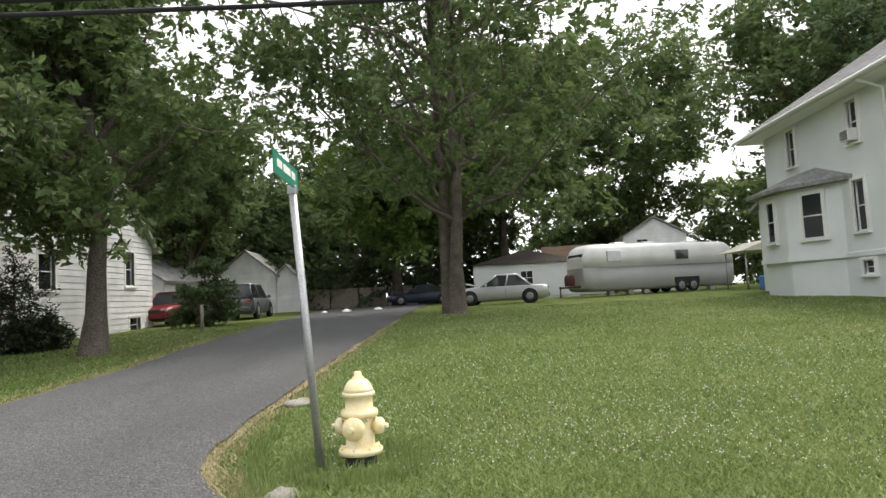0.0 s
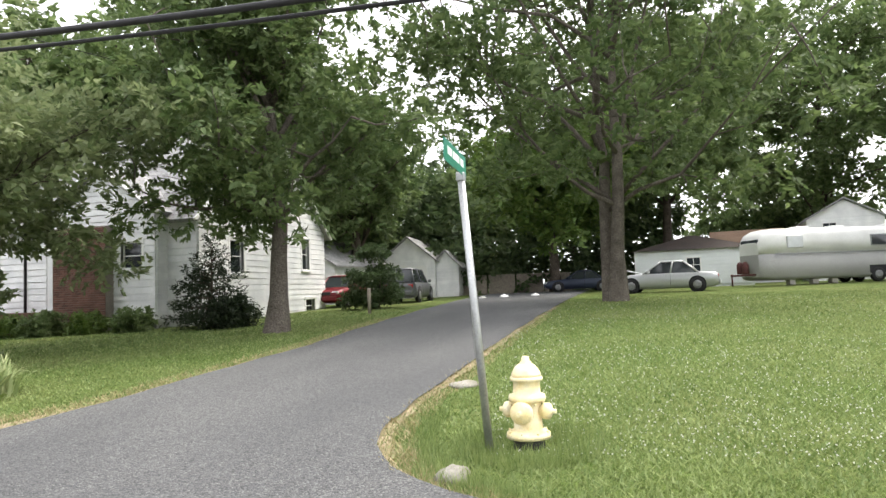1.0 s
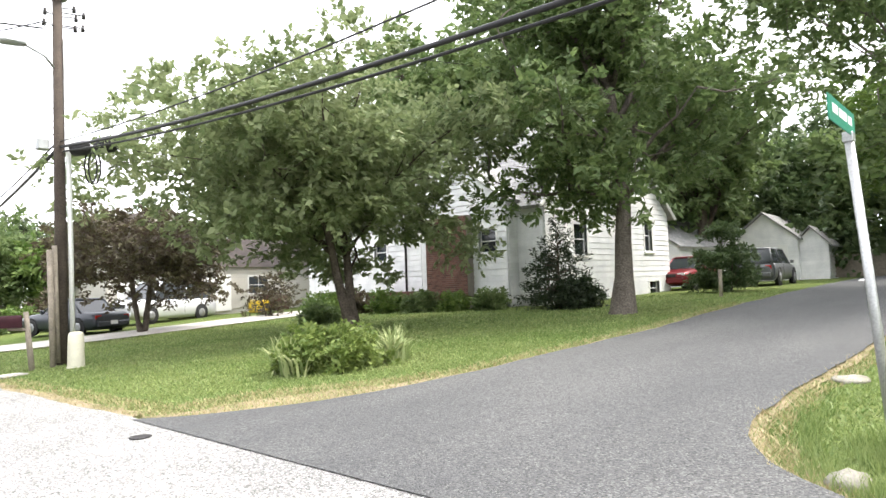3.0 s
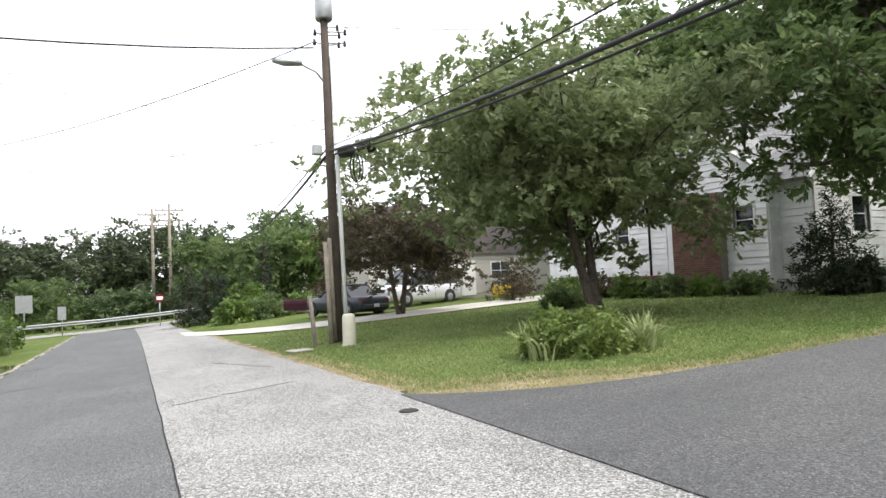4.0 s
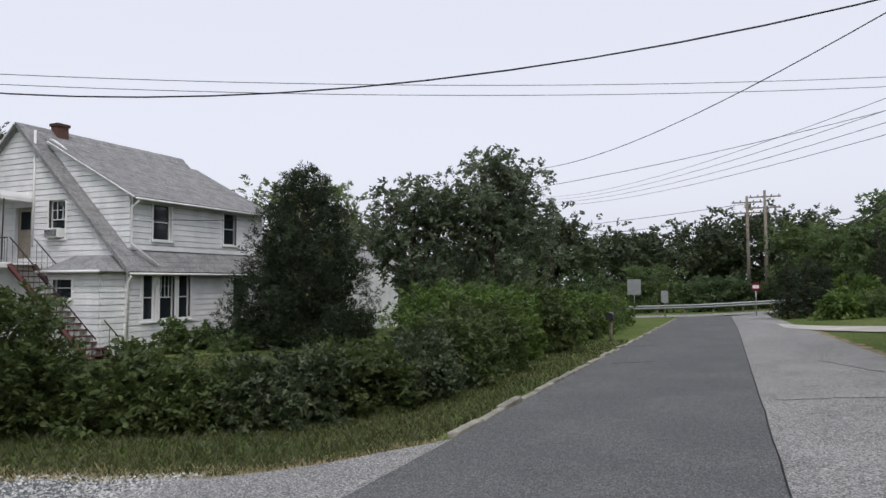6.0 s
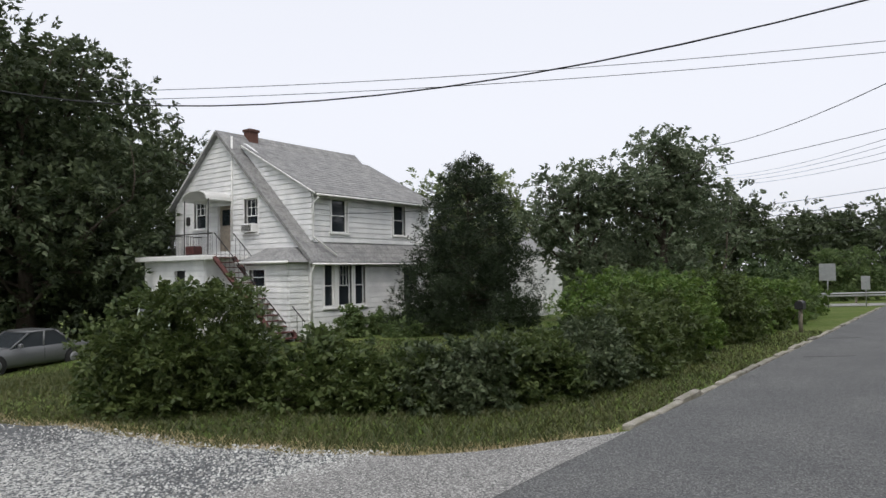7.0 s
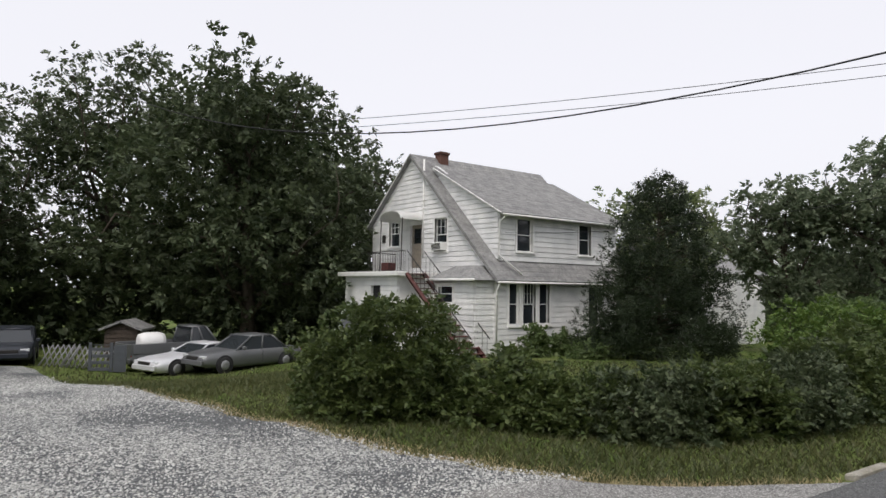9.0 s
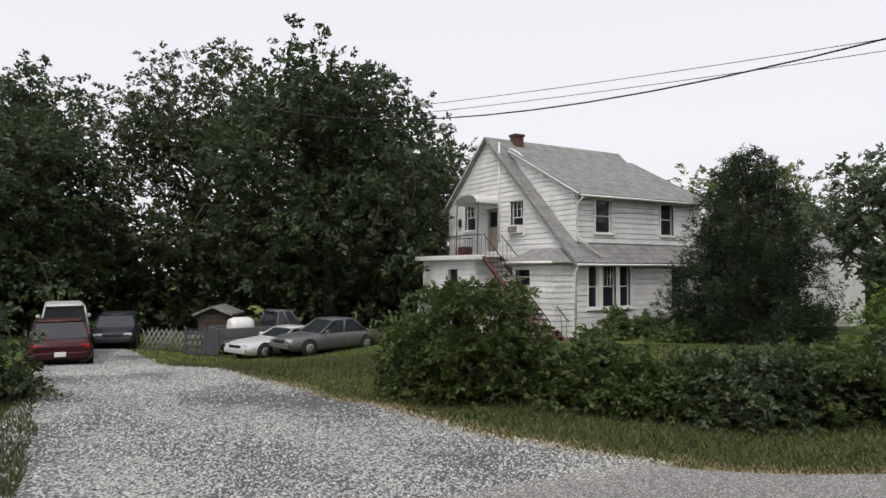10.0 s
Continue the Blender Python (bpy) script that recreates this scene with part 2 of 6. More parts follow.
def lathe(bm, profile, seg=20, m=Matrix()):
    """A turned solid about z. profile: (radius, height) from the bottom up."""
    rings = [[bm.verts.new(m @ Vector((r * math.cos(2 * math.pi * i / seg), r * math.sin(2 * math.pi * i / seg), z))) for i in range(seg)] for r, z in profile]
    for a, b in zip(rings, rings[1:]):
        for i in range(seg):
            bm.faces.new((a[i], a[(i + 1) % seg], b[(i + 1) % seg], b[i])).smooth = True
    bm.faces.new(rings[0][::-1])
    bm.faces.new(rings[-1])
    return bm


def tube_data(points, radii, seg=8):
    """Verts and faces of a tapered tube along points."""
    pts = [Vector(p) for p in points]
    verts, faces = [], []
    side = Vector((1, 0.3, 0.1))
    for i, p in enumerate(pts):
        d = (pts[min(i + 1, len(pts) - 1)] - pts[max(i - 1, 0)]).normalized()
        u = d.cross(side)
        if u.length < 0.05:
            u = d.cross(Vector((0, 1, 0.2)))
        u.normalize()
        w = d.cross(u)
        for k in range(seg):
            a = 2 * math.pi * k / seg
            verts.append(p + (u * math.cos(a) + w * math.sin(a)) * radii[i])
    for i in range(len(pts) - 1):
        for k in range(seg):
            faces.append((i * seg + k, i * seg + (k + 1) % seg, (i + 1) * seg + (k + 1) % seg, (i + 1) * seg + k))
    faces.append(tuple(range(seg))[::-1])
    faces.append(tuple((len(pts) - 1) * seg + k for k in range(seg)))
    return verts, faces


def tubes(name, runs, material, parent=None, seg=8):
    verts, faces = [], []
    for pts, radii in runs:
        if not hasattr(radii, "__len__"):
            radii = [radii] * len(pts)
        v, q = tube_data(pts, radii, seg)
        faces += [tuple(i + len(verts) for i in f) for f in q]
        verts += v
    return raw(name, verts, faces, material, parent, smooth=True)


# ---- the lie of the land: it climbs away from the street on one side and falls on the other ----
def land(x, y):
    k = min(max((-x - 14) / 9, 0), 1)
    dip = 0.3 * k * k * (3 - 2 * k) * math.exp(-max(y - 5, 0) ** 2 / 18) + 0.42 * math.exp(-((x + 31.5) ** 2 + (y - 8) ** 2) / 10)
    e = 1.35 * (1 - math.exp(-x / 20)) if x > 0 else 0.038 * max(x, -70)
    return e - 0.017 * min(max(y, -60), 110) * math.exp(-max(x, 0) / 30) - 0.5 * math.exp(-((x + 26) ** 2 + (y - 8) ** 2) / 36) - dip


# ---- ground and roads ----
def spread(edges):
    out = []
    for (a, step), (b, _) in zip(edges, edges[1:]):
        n = max(1, round((b - a) / step))
        out += [a + (b - a) * i / n for i in range(n)]
    return out + [edges[-1][0]]


gx = spread([(-900, 200), (-100, 8), (-36, 1.0), (-12, 0.5), (12, 1.0), (44, 8), (100, 200), (900, 1)])
gy = spread([(-900, 200), (-100, 8), (-24, 1.0), (-4, 0.5), (20, 1.0), (60, 6), (120, 200), (900, 1)])
gv = [(x, y, land(x, y)) for y in gy for x in gx]
gf = [(j * len(gx) + i, j * len(gx) + i + 1, (j + 1) * len(gx) + i + 1, (j + 1) * len(gx) + i) for j in range(len(gy) - 1) for i in range(len(gx) - 1)]
ground = tagged(raw("ground", gv, gf, GRASS, smooth=True), "mown green lawn with clover and dry patches, gently sloping", "lawn", kind="structure")


def sheet(name, left, right, ts, material, lift=0.03, across=12, label="", category="road"):
    """A surface laid over the land between two lines, each a function of a parameter."""
    rows = []
    for t in ts:
        (x0, y0), (x1, y1) = left(t), right(t)
        rows.append([(x0 + (x1 - x0) * k / across, y0 + (y1 - y0) * k / across) for k in range(across + 1)])
    verts = [(x, y, land(x, y) + lift) for r in rows for x, y in r]
    n = across + 1
    faces = [(j * n + i, j * n + i + 1, (j + 1) * n + i + 1, (j + 1) * n + i) for j in range(len(rows) - 1) for i in range(across)]
    ob = raw(name, verts, faces, material)
    for f in ob.data.polygons:
        if f.normal.z < 0:
            f.flip()
    return tagged(ob, label, category, kind="structure")


def wob(t, s, seed):
    return s * (noise.noise(Vector((t * 0.9, seed, 0.3))) + 0.5 * noise.noise(Vector((t * 3.1, seed, 5.3))))


def right_edge(y):
    return 3.1 - 0.028 * max(y - 8, 0) + wob(y, 0.05, 2)


def seam_x(y):
    return 0.3 + wob(y, 0.012, 7) - 0.012 * max(y - 30, 0)


ys = spread([(-40, 1.0), (-6, 0.25), (22, 0.5), (47, 1)])
sheet("road_lane_west", lambda y: (-2.9 + wob(y, 0.03, 1), y), lambda y: (seam_x(y), y), ys, ROAD_DARK, 0.034, label="smooth mid-grey asphalt half of the street")
sheet("road_lane_east", lambda y: (seam_x(y), y), lambda y: (right_edge(y), y), ys, ROAD_CHIP, 0.026, label="pale coarse chip-sealed half of the street")
tagged(tubes("road_seam", [([(seam_x(y) + 0.01, y, land(seam_x(y), y) + 0.031) for y in ys if -6 <= y < 46], 0.009)], RUBBER, seg=4), "dark tar seam along the middle of the street", "seam", kind="structure")
sheet("cross_road", lambda x: (x, 46.5), lambda x: (x, 51.5), spread([(-90, 4), (90, 1)]), ROAD_CHIP, 0.04, label="grey asphalt main road across the street's end")


def drive_left(x):
    return 5.9 + 2.1 * math.exp(-(x - 3.0) / 1.3) + 0.09 * max(x - 12, 0) + wob(x, 0.07, 11)


def drive_right(x):
    return 2.05 - 1.6 * math.exp(-(x - 4.0) / 0.6) * (x > 4.0) - 1.6 * (x <= 4.0) * (1 + (4.0 - x) * 1.3) + wob(x, 0.06, 13)


sheet("driveway_east", lambda x: (x, drive_right(x)), lambda x: (x, drive_left(x)), spread([(3.05, 0.2), (12, 0.6), (46, 1)]), DRIVE, 0.037, label="dark asphalt driveway climbing between two lawns", category="driveway")


def gravel_top(x):
    return 3.6 + 3.2 * math.exp((x + 2.9) / 1.5) + 0.045 * (x + 8) + 0.4 * math.exp(-((x + 7.5) / 3) ** 2) + wob(x, 0.2, 17)


sheet("gravel_lot", lambda x: (x, -0.5 - 2.5 * math.exp((x + 3.4) / 2.0) + wob(x, 0.25, 19)), lambda x: (x, gravel_top(x)), spread([(-30, 0.6), (-10, 0.25), (-4.6, 1)]), GRAVEL, 0.03, 16, "pale crushed-stone gravel parking lot with worn grey patches", "gravel")
sheet("apron_west", lambda x: (x, -0.5 - 2.5 * math.exp((x + 3.4) / 2.0) + wob(x, 0.1, 19)), lambda x: (x, gravel_top(x) - 0.05), spread([(-4.75, 0.12), (-2.88, 1)]), ROAD_CHIP, 0.038, 20, "pale paved apron between the street and the gravel", "driveway")
sheet("driveway_far", lambda x: (x, 21.0 + 0.1 * x + 7.5 * math.exp(-(x - 1.9) / 2.2)), lambda x: (x, 24.5 + 0.1 * x + 7.5 * math.exp(-(x - 1.9) / 2.2)), spread([(1.9, 0.3), (8, 1), (22, 1)]), PALE_DRIVE, 0.04, label="pale concrete driveway beside the lawn", category="driveway")


# ---- houses ----
def place(ob, parent, m):
    """Hang ob under parent so that it stands at m in the world."""
    w = Matrix()
    o = parent
    while o:
        w = o.matrix_basis @ w
        o = o.parent
    ob.parent = parent
    ob.matrix_basis = w.inverted() @ m
    return ob


def face_pose(x, y, n):
    """A wall's own axes: x to the right as seen from outside, y inwards, z up; n is the outward compass side."""
    turn = {"south": 0, "east": 90, "north": 180, "west": 270}[n]
    return pose(x, y, 0, 0, 0, turn)


def clip_spans(a, b, holes, z):
    spans = [(a, b)]
    for s0, s1, z0, z1 in holes:
        if z0 < z < z1:
            spans = [q for p in spans for q in ((p[0], min(p[1], s0)), (max(p[0], s1), p[1])) if q[1] - q[0] > 0.02]
    return spans


def strip(bm, s0b, s1b, s0t, s1t, z0, z1, y0b, y0t, y1):
    v = [bm.verts.new(p) for p in ((s0b, y0b, z0), (s1b, y0b, z0), (s1b, y1, z0), (s0b, y1, z0), (s0t, y0t, z1), (s1t, y0t, z1), (s1t, y1, z1), (s0t, y1, z1))]
    for q in ((0, 1, 5, 4), (1, 2, 6, 5), (2, 3, 7, 6), (3, 0, 4, 7), (4, 5, 6, 7), (3, 2, 1, 0)):
        bm.faces.new([v[i] for i in q])


def wall(house, m, left, right, z0, z1, holes=(), material=SIDING, course=0.22, name="wall", thick=0.2, base=None):
    """A wall with its openings cut through, and lapped boards on it. left and right give its ends at a height."""
    bm = bmesh.new()
    cuts = sorted({z0, z1, *[c for q in holes for c in q[2:] if z0 < c < z1], *[z0 + (z1 - z0) * i / 16 for i in range(17)]})
    for a, b in zip(cuts, cuts[1:]):
        if right((a + b) / 2) - left((a + b) / 2) < 0.03:
            continue
        for s0, s1 in clip_spans(left((a + b) / 2), right((a + b) / 2), holes, (a + b) / 2):
            e0, e1 = s0 == left((a + b) / 2), s1 == right((a + b) / 2)
            strip(bm, left(a) if e0 else s0, right(a) if e1 else s1, left(b) if e0 else s0, right(b) if e1 else s1, a, b, 0.0, 0.0, thick)
    bmesh.ops.remove_doubles(bm, verts=bm.verts, dist=0.0005)
    w = place(part(name, bm, material), house, m)
    if course:
        z = base if base is not None else z0
        while z < z1 - 0.03:
            t = min(z + course, z1)
            mid = (z + t) / 2
            if right(mid) - left(mid) > 0.08:
                for s0, s1 in clip_spans(left(mid), right(mid), holes, mid):
                    bm = bmesh.new()
                    e0, e1 = s0 == left(mid), s1 == right(mid)
                    strip(bm, left(z) if e0 else s0, right(z) if e1 else s1, left(t) if e0 else s0, max(right(t), left(t) + 0.01) if e1 else s1, z + 0.03, t + 0.004, -0.062, -0.05, -0.002)
                    part("board", bm, SIDING, w)
            z = t
    return w


def window(house, m, s, z, w, h, muntins=(0, 1), ac=False, name="window", deep=0.09, label="", casing=0.09):
    """A sash window: casing, sill, pane, sash rails. muntins: bars (upright, level) besides the meeting rail."""
    fm = m @ Matrix.Translation((s, 0, z))
    bm = bmesh.new()
    c = casing
    for d in ((-c, 0, -0.075, 0.05, -0.02, h + c), (w, w + c, -0.075, 0.05, -0.02, h + c), (0, w, -0.075, 0.05, h, h + c)):
        box(bm, *d, 0.006)
    win = place(part(name, bm, TRIM, None, label), house, fm)
    boxed("sill", (-c - 0.03, w + c + 0.03, -0.13, 0.05, -0.09, -0.022), TRIM, win, 0.008)
    boxed("pane", (0, w, deep, deep + 0.02, 0, h), GLASS, win)
    bm = bmesh.new()
    r = 0.035
    for d in ((0, r, 0, h), (w - r, w, 0, h), (r, w - r, 0, r), (r, w - r, h - r, h), (r, w - r, h / 2 - r / 2, h / 2 + r / 2)):
        box(bm, d[0], d[1], deep - 0.045, deep - 0.003, d[2], d[3])
    nx, nz = muntins
    for i in range(nx):
        x = w * (i + 1) / (nx + 1)
        box(bm, x - 0.009, x + 0.009, deep - 0.03, deep - 0.004, h / 2 + r / 2, h - r)
    for i in range(nz - 1):
        zz = h / 2 + (h / 2) * (i + 1) / nz
        box(bm, r, w - r, deep - 0.032, deep - 0.0045, zz - 0.009, zz + 0.009)
    part("sash", bm, TRIM, win)
    if ac:
        unit = thing("air_conditioner", 0, 0, 0, 0, "white window air conditioner in an upper sash window", "air conditioner")
        unit.matrix_basis = fm @ Matrix.Translation((w / 2, 0, 0.02))
        boxed("case", (-w * 0.42, w * 0.42, -0.32, 0.04, 0, 0.36), TRIM, unit, 0.015)
        for i in range(6):
            boxed("louvre", (-w * 0.36, w * 0.36, -0.328, -0.318, 0.05 + i * 0.045, 0.075 + i * 0.045), IRON, unit)
    return win


def slope(name, house, e0, e1, r1, r0, material=SHINGLE, thick=0.12, step=0.28, over=0.0):
    """One roof slope in lapped courses, from the eave line e0-e1 up to the ridge line r0-r1."""
    e0, e1, r0, r1 = (Vector(p) for p in (e0, e1, r0, r1))
    nrm = (e1 - e0).cross(r0 - e0).normalized()
    if nrm.z < 0:
        nrm = -nrm
    n = max(2, round((r0 - e0).length / step))
    bm = bmesh.new()
    top, low = [bm.verts.new(p) for p in (e0, e1, r1, r0)], [bm.verts.new(p - nrm * thick) for p in (e0, e1, r1, r0)]
    bm.faces.new(top)
    bm.faces.new(low[::-1])
    for k in range(4):
        bm.faces.new((top[k], low[k], low[(k + 1) % 4], top[(k + 1) % 4]))
    bmesh.ops.recalc_face_normals(bm, faces=bm.faces)
    roof = place(part(name, bm, material), house, Matrix())
    for i in range(n):
        bm = bmesh.new()
        p = [e0.lerp(r0, i / n), e1.lerp(r1, i / n), e1.lerp(r1, (i + 1) / n), e0.lerp(r0, (i + 1) / n)]
        hi = [bm.verts.new(q + nrm * k) for q, k in zip(p, (0.014, 0.014, 0.006, 0.006))]
        lo = [bm.verts.new(q + nrm * 0.003) for q in p]
        bm.faces.new(hi)
        for k in range(3):
            bm.faces.new((hi[k], lo[k], lo[(k + 1) % 4], hi[(k + 1) % 4]))
        bmesh.ops.recalc_face_normals(bm, faces=bm.faces)
        if bm.faces[0].normal.dot(nrm) < 0:
            bmesh.ops.reverse_faces(bm, faces=bm.faces)
        place(part("shingle_course", bm, material), roof, Matrix())
    return roof


def beam(name, house, a, b, w, h, material=TRIM, seg=4):
    """A straight board or pipe between two places."""
    ob = tubes(name, [([a, b], max(w, h) / 2 * (1.3 if seg == 4 else 1))], material, None, seg)
    if seg == 4:
        ob.data.polygons.foreach_set("use_smooth", [False] * len(ob.data.polygons))
    return place(ob, house, Matrix())


def chimney(house, x, y, z0, z1, w, d, material=BRICK):
    c = place(boxed("chimney", (-w / 2, w / 2, -d / 2, d / 2, 0, z1 - z0), material, None, 0.01, "red brick chimney"), house, pose(x, y, z0))
    boxed("cap", (-w / 2 - 0.05, w / 2 + 0.05, -d / 2 - 0.05, d / 2 + 0.05, z1 - z0 - 0.14, z1 - z0 - 0.02), material, c, 0.01)
    return c


# the two-storey white house beyond the hedge
wh = thing("white_house", -24.5, 17.5, -1.3, 0, "weathered white clapboard house with grey shingle roof and outside stair", "house")
S = face_pose(-29.3, 17.5, "south")
E = face_pose(-19.8, 17.5, "east")
APX, APZ, EZ = 3.55, 7.85, 2.25
kl, kr = (APZ - 4.85) / APX, (APZ - EZ) / (9.5 - APX)
hS = [(5.37, 6.27, 3.25, 4.72), (3.42, 4.36, 2.5, 4.6), (1.57, 2.5, 3.6, 4.85)]
wall(wh, S, lambda z: max(0.0, (z - 4.85) / kl), lambda z: 9.5 if z < EZ else 9.5 - (z - EZ) / kr, -2.0, APZ, hS, base=-1.0)
window(wh, S, 5.37, 3.25, 0.9, 1.47, (2, 2), True, label="upper sash window holding an air conditioner")
window(wh, S, 1.57, 3.6, 0.93, 1.25, (2, 2))
hE = [(0.65, 1.2, 0.14, 1.85), (1.42, 2.14, 0.14, 1.85), (2.36, 2.95, 0.14, 1.85), (5.45, 6.25, 0.0, 1.75)]
wall(wh, E, lambda z: 0.0, lambda z: 8.2, -2.0, 2.2, hE, base=-0.9)
for s, w, mt in ((0.65, 0.55, (0, 1)), (1.42, 0.72, (3, 2)), (2.36, 0.59, (0, 1))):
    window(wh, E, s, 0.14, w, 1.71, mt, casing=0.1)
window(wh, E, 5.45, 0.0, 0.8, 1.75)
D = face_pose(-20.3, 18.05, "east")
hD = [(0.98, 1.93, 3.2, 4.6), (4.84, 5.64, 3.2, 4.6)]
wall(wh, D, lambda z: 0.0, lambda z: 7.45, 2.6, 4.8, hD, base=2.75, name="dormer_wall")
for s in (0.98, 4.84):
    window(wh, D, s, 3.2, 0.9 if s < 2 else 0.8, 1.4)
# the dormer's cheek, set back from the gable
DC = face_pose(-25.0, 18.05, "south")
wall(wh, DC, lambda z: max(0.0, 4.7 - (z - 2.75) / kr), lambda z: min(4.7, 4.7 - (z - 4.75) / 0.58) if z > 4.75 else 4.7, 2.8, 7.3, base=2.8, name="dormer_cheek", thick=0.1)
N = face_pose(-19.8, 25.7, "north")
wall(wh, N, lambda z: 0.0 if z < EZ else (z - EZ) / kr, lambda z: 9.5 - max(0.0, (z - 4.85) / kl), -2.0, APZ, course=0)
wall(wh, face_pose(-29.3, 25.7, "west"), lambda z: 0.0, lambda z: 8.2, -2.0, 4.85, course=0)
RX = -29.3 + APX
slope("roof", wh, (-19.45, 17.25, EZ - 0.3), (-19.45, 25.95, EZ - 0.3), (RX, 25.95, APZ + 0.08), (RX, 17.25, APZ + 0.08))
slope("roof", wh, (-29.75, 25.95, 4.5), (-29.75, 17.25, 4.5), (RX, 17.25, APZ + 0.08), (RX, 25.95, APZ + 0.08))
slope("dormer_roof", wh, (-19.85, 17.8, 4.72), (-19.85, 25.9, 4.72), (-24.75, 25.9, 7.28), (-24.75, 17.8, 7.28), thick=0.07)
for a, b in (((-29.78, 17.22, 4.44), (RX, 17.22, APZ + 0.02)), ((-19.85, 17.78, 4.68), (-24.6, 17.78, 7.15))):
    beam("rake_board", wh, a, b, 0.05, 0.05, TRIM)
for a, b in (((-19.4, 17.25, EZ - 0.38), (-19.4, 25.95, EZ - 0.38)), ((-19.78, 17.8, 4.64), (-19.78, 25.9, 4.64)), ((-29.8, 17.25, 4.4), (-29.8, 25.95, 4.4))):
    beam("gutter", wh, a, b, 0.085, 0.085, TRIM, 8)
place(tubes("downpipe", [([(-19.5, 17.4, 1.8), (-19.68, 17.42, 1.55), (-19.72, 17.42, -1.1)], 0.045)], TRIM), wh, Matrix())
place(tubes("downpipe", [([(-19.8, 18.0, 4.6), (-20.15, 17.97, 4.35), (-20.2, 17.97, 3.0), (-19.5, 18.6, 2.2)], 0.045)], TRIM), wh, Matrix())
place(tubes("conduit", [([(-24.8, 17.42, 7.55), (-24.8, 17.42, 3.0)], 0.045)], TRIM), wh, Matrix())
boxed("foundation", (-0.02 - 4.8, 4.72, 0.03, 8.15, -0.5, 0.5), CONCRETE, wh)
boxed("corner_board", (4.66, 4.76, -0.045, 0.06, 0.3, 3.4), TRIM, wh)
chimney(wh, RX + 0.2, 19.0, 7.2, 8.2, 0.42, 0.5)
dr = place(boxed("door", (0, 0.94, 0.06, 0.11, 0, 2.06), OLD_WOOD, None, 0.008, "tan upstairs door with an upper light"), wh, S @ Matrix.Translation((3.42, 0, 2.52)))
boxed("pane", (0.2, 0.74, 0.045, 0.058, 1.15, 1.85), GLASS, dr)
boxed("handle", (0.8, 0.86, 0.0, 0.058, 0.95, 1.0), STEEL, dr, 0.008)
# arched metal awning over the door
arc = [(0.95 * math.cos(math.pi * i / 14), 0.42 * math.sin(math.pi * i / 14) ** 0.8) for i in range(15)]
aw = place(part("awning", prism(bmesh.new(), arc + [(x * 0.96, z - 0.04) for x, z in arc[::-1]], "y", -1.3, -0.05), ALUMINIUM, None, "dull arched metal awning"), wh, S @ Matrix.Translation((3.5, 0, 4.72)))
for x in (-0.9, 0.9):
    beam("awning_post", wh, S @ Vector((3.5 + x, -1.2, 2.35)), S @ Vector((3.55 + x, -1.2, 4.75)), 0.05, 0.05, IRON, 6)
wl = place(boxed("wall_lamp", (-0.1, 0.1, -0.16, 0, -0.2, 0.2), IRON, None, 0.03), wh, S @ Matrix.Translation((1.15, 0, 4.0)))
# flat-roofed porch under the balcony, small hipped bay beside it
X0, X1, Y0 = -28.6, -24.0, 15.6
PS = face_pose(X0, Y0, "south")
wall(wh, PS, lambda z: 0.0, lambda z: X1 - X0, -2.2, 2.1, [(2.4, 3.2, -1.2, 1.75)], base=-1.2, name="porch_wall")
wall(wh, face_pose(X1, Y0, "east"), lambda z: 0.0, lambda z: 17.48 - Y0, -2.2, 2.1, base=-1.2, name="porch_wall")
wall(wh, face_pose(X0, 17.48, "west"), lambda z: 0.0, lambda z: 17.48 - Y0, -2.2, 2.1, base=-1.2, name="porch_wall")
place(boxed("porch_door", (2.4, 3.2, 0.08, 0.13, -1.2, 1.75), DARK), wh, PS)
place(boxed("balcony_floor", (X0 - 0.3, X1 + 0.4, Y0 - 0.35, 17.44, 2.1, 2.3), TRIM, None, 0.02), wh, Matrix())
place(boxed("balcony_deck", (X0 - 0.2, X1 + 0.3, Y0 - 0.25, 17.4, 2.304, 2.33), SHINGLE), wh, Matrix())
rail = [((-26.9, 15.75), (-23.75, 15.75)), ((-26.9, 15.75), (-26.9, 17.3))]
for (ax, ay), (bx, by) in rail:
    n = round(math.hypot(bx - ax, by - ay) / 0.14)
    beam("handrail", wh, (ax, ay, 3.2), (bx, by, 3.2), 0.04, 0.04, IRON, 6)
    for i in range(n + 1):
        f = i / n
        beam("baluster", wh, (ax + (bx - ax) * f, ay + (by - ay) * f, 2.32), (ax + (bx - ax) * f, ay + (by - ay) * f, 3.2), 0.018, 0.018, IRON, 5)
tb = tagged(boxed("storage_tub", (-0.3, 0.3, -0.22, 0.22, 0, 0.38), RED_RUST, None, 0.04), "small red plastic tub on the balcony deck", "tub")
tb.matrix_basis = pose(-25.4, 15.95, 2.335)
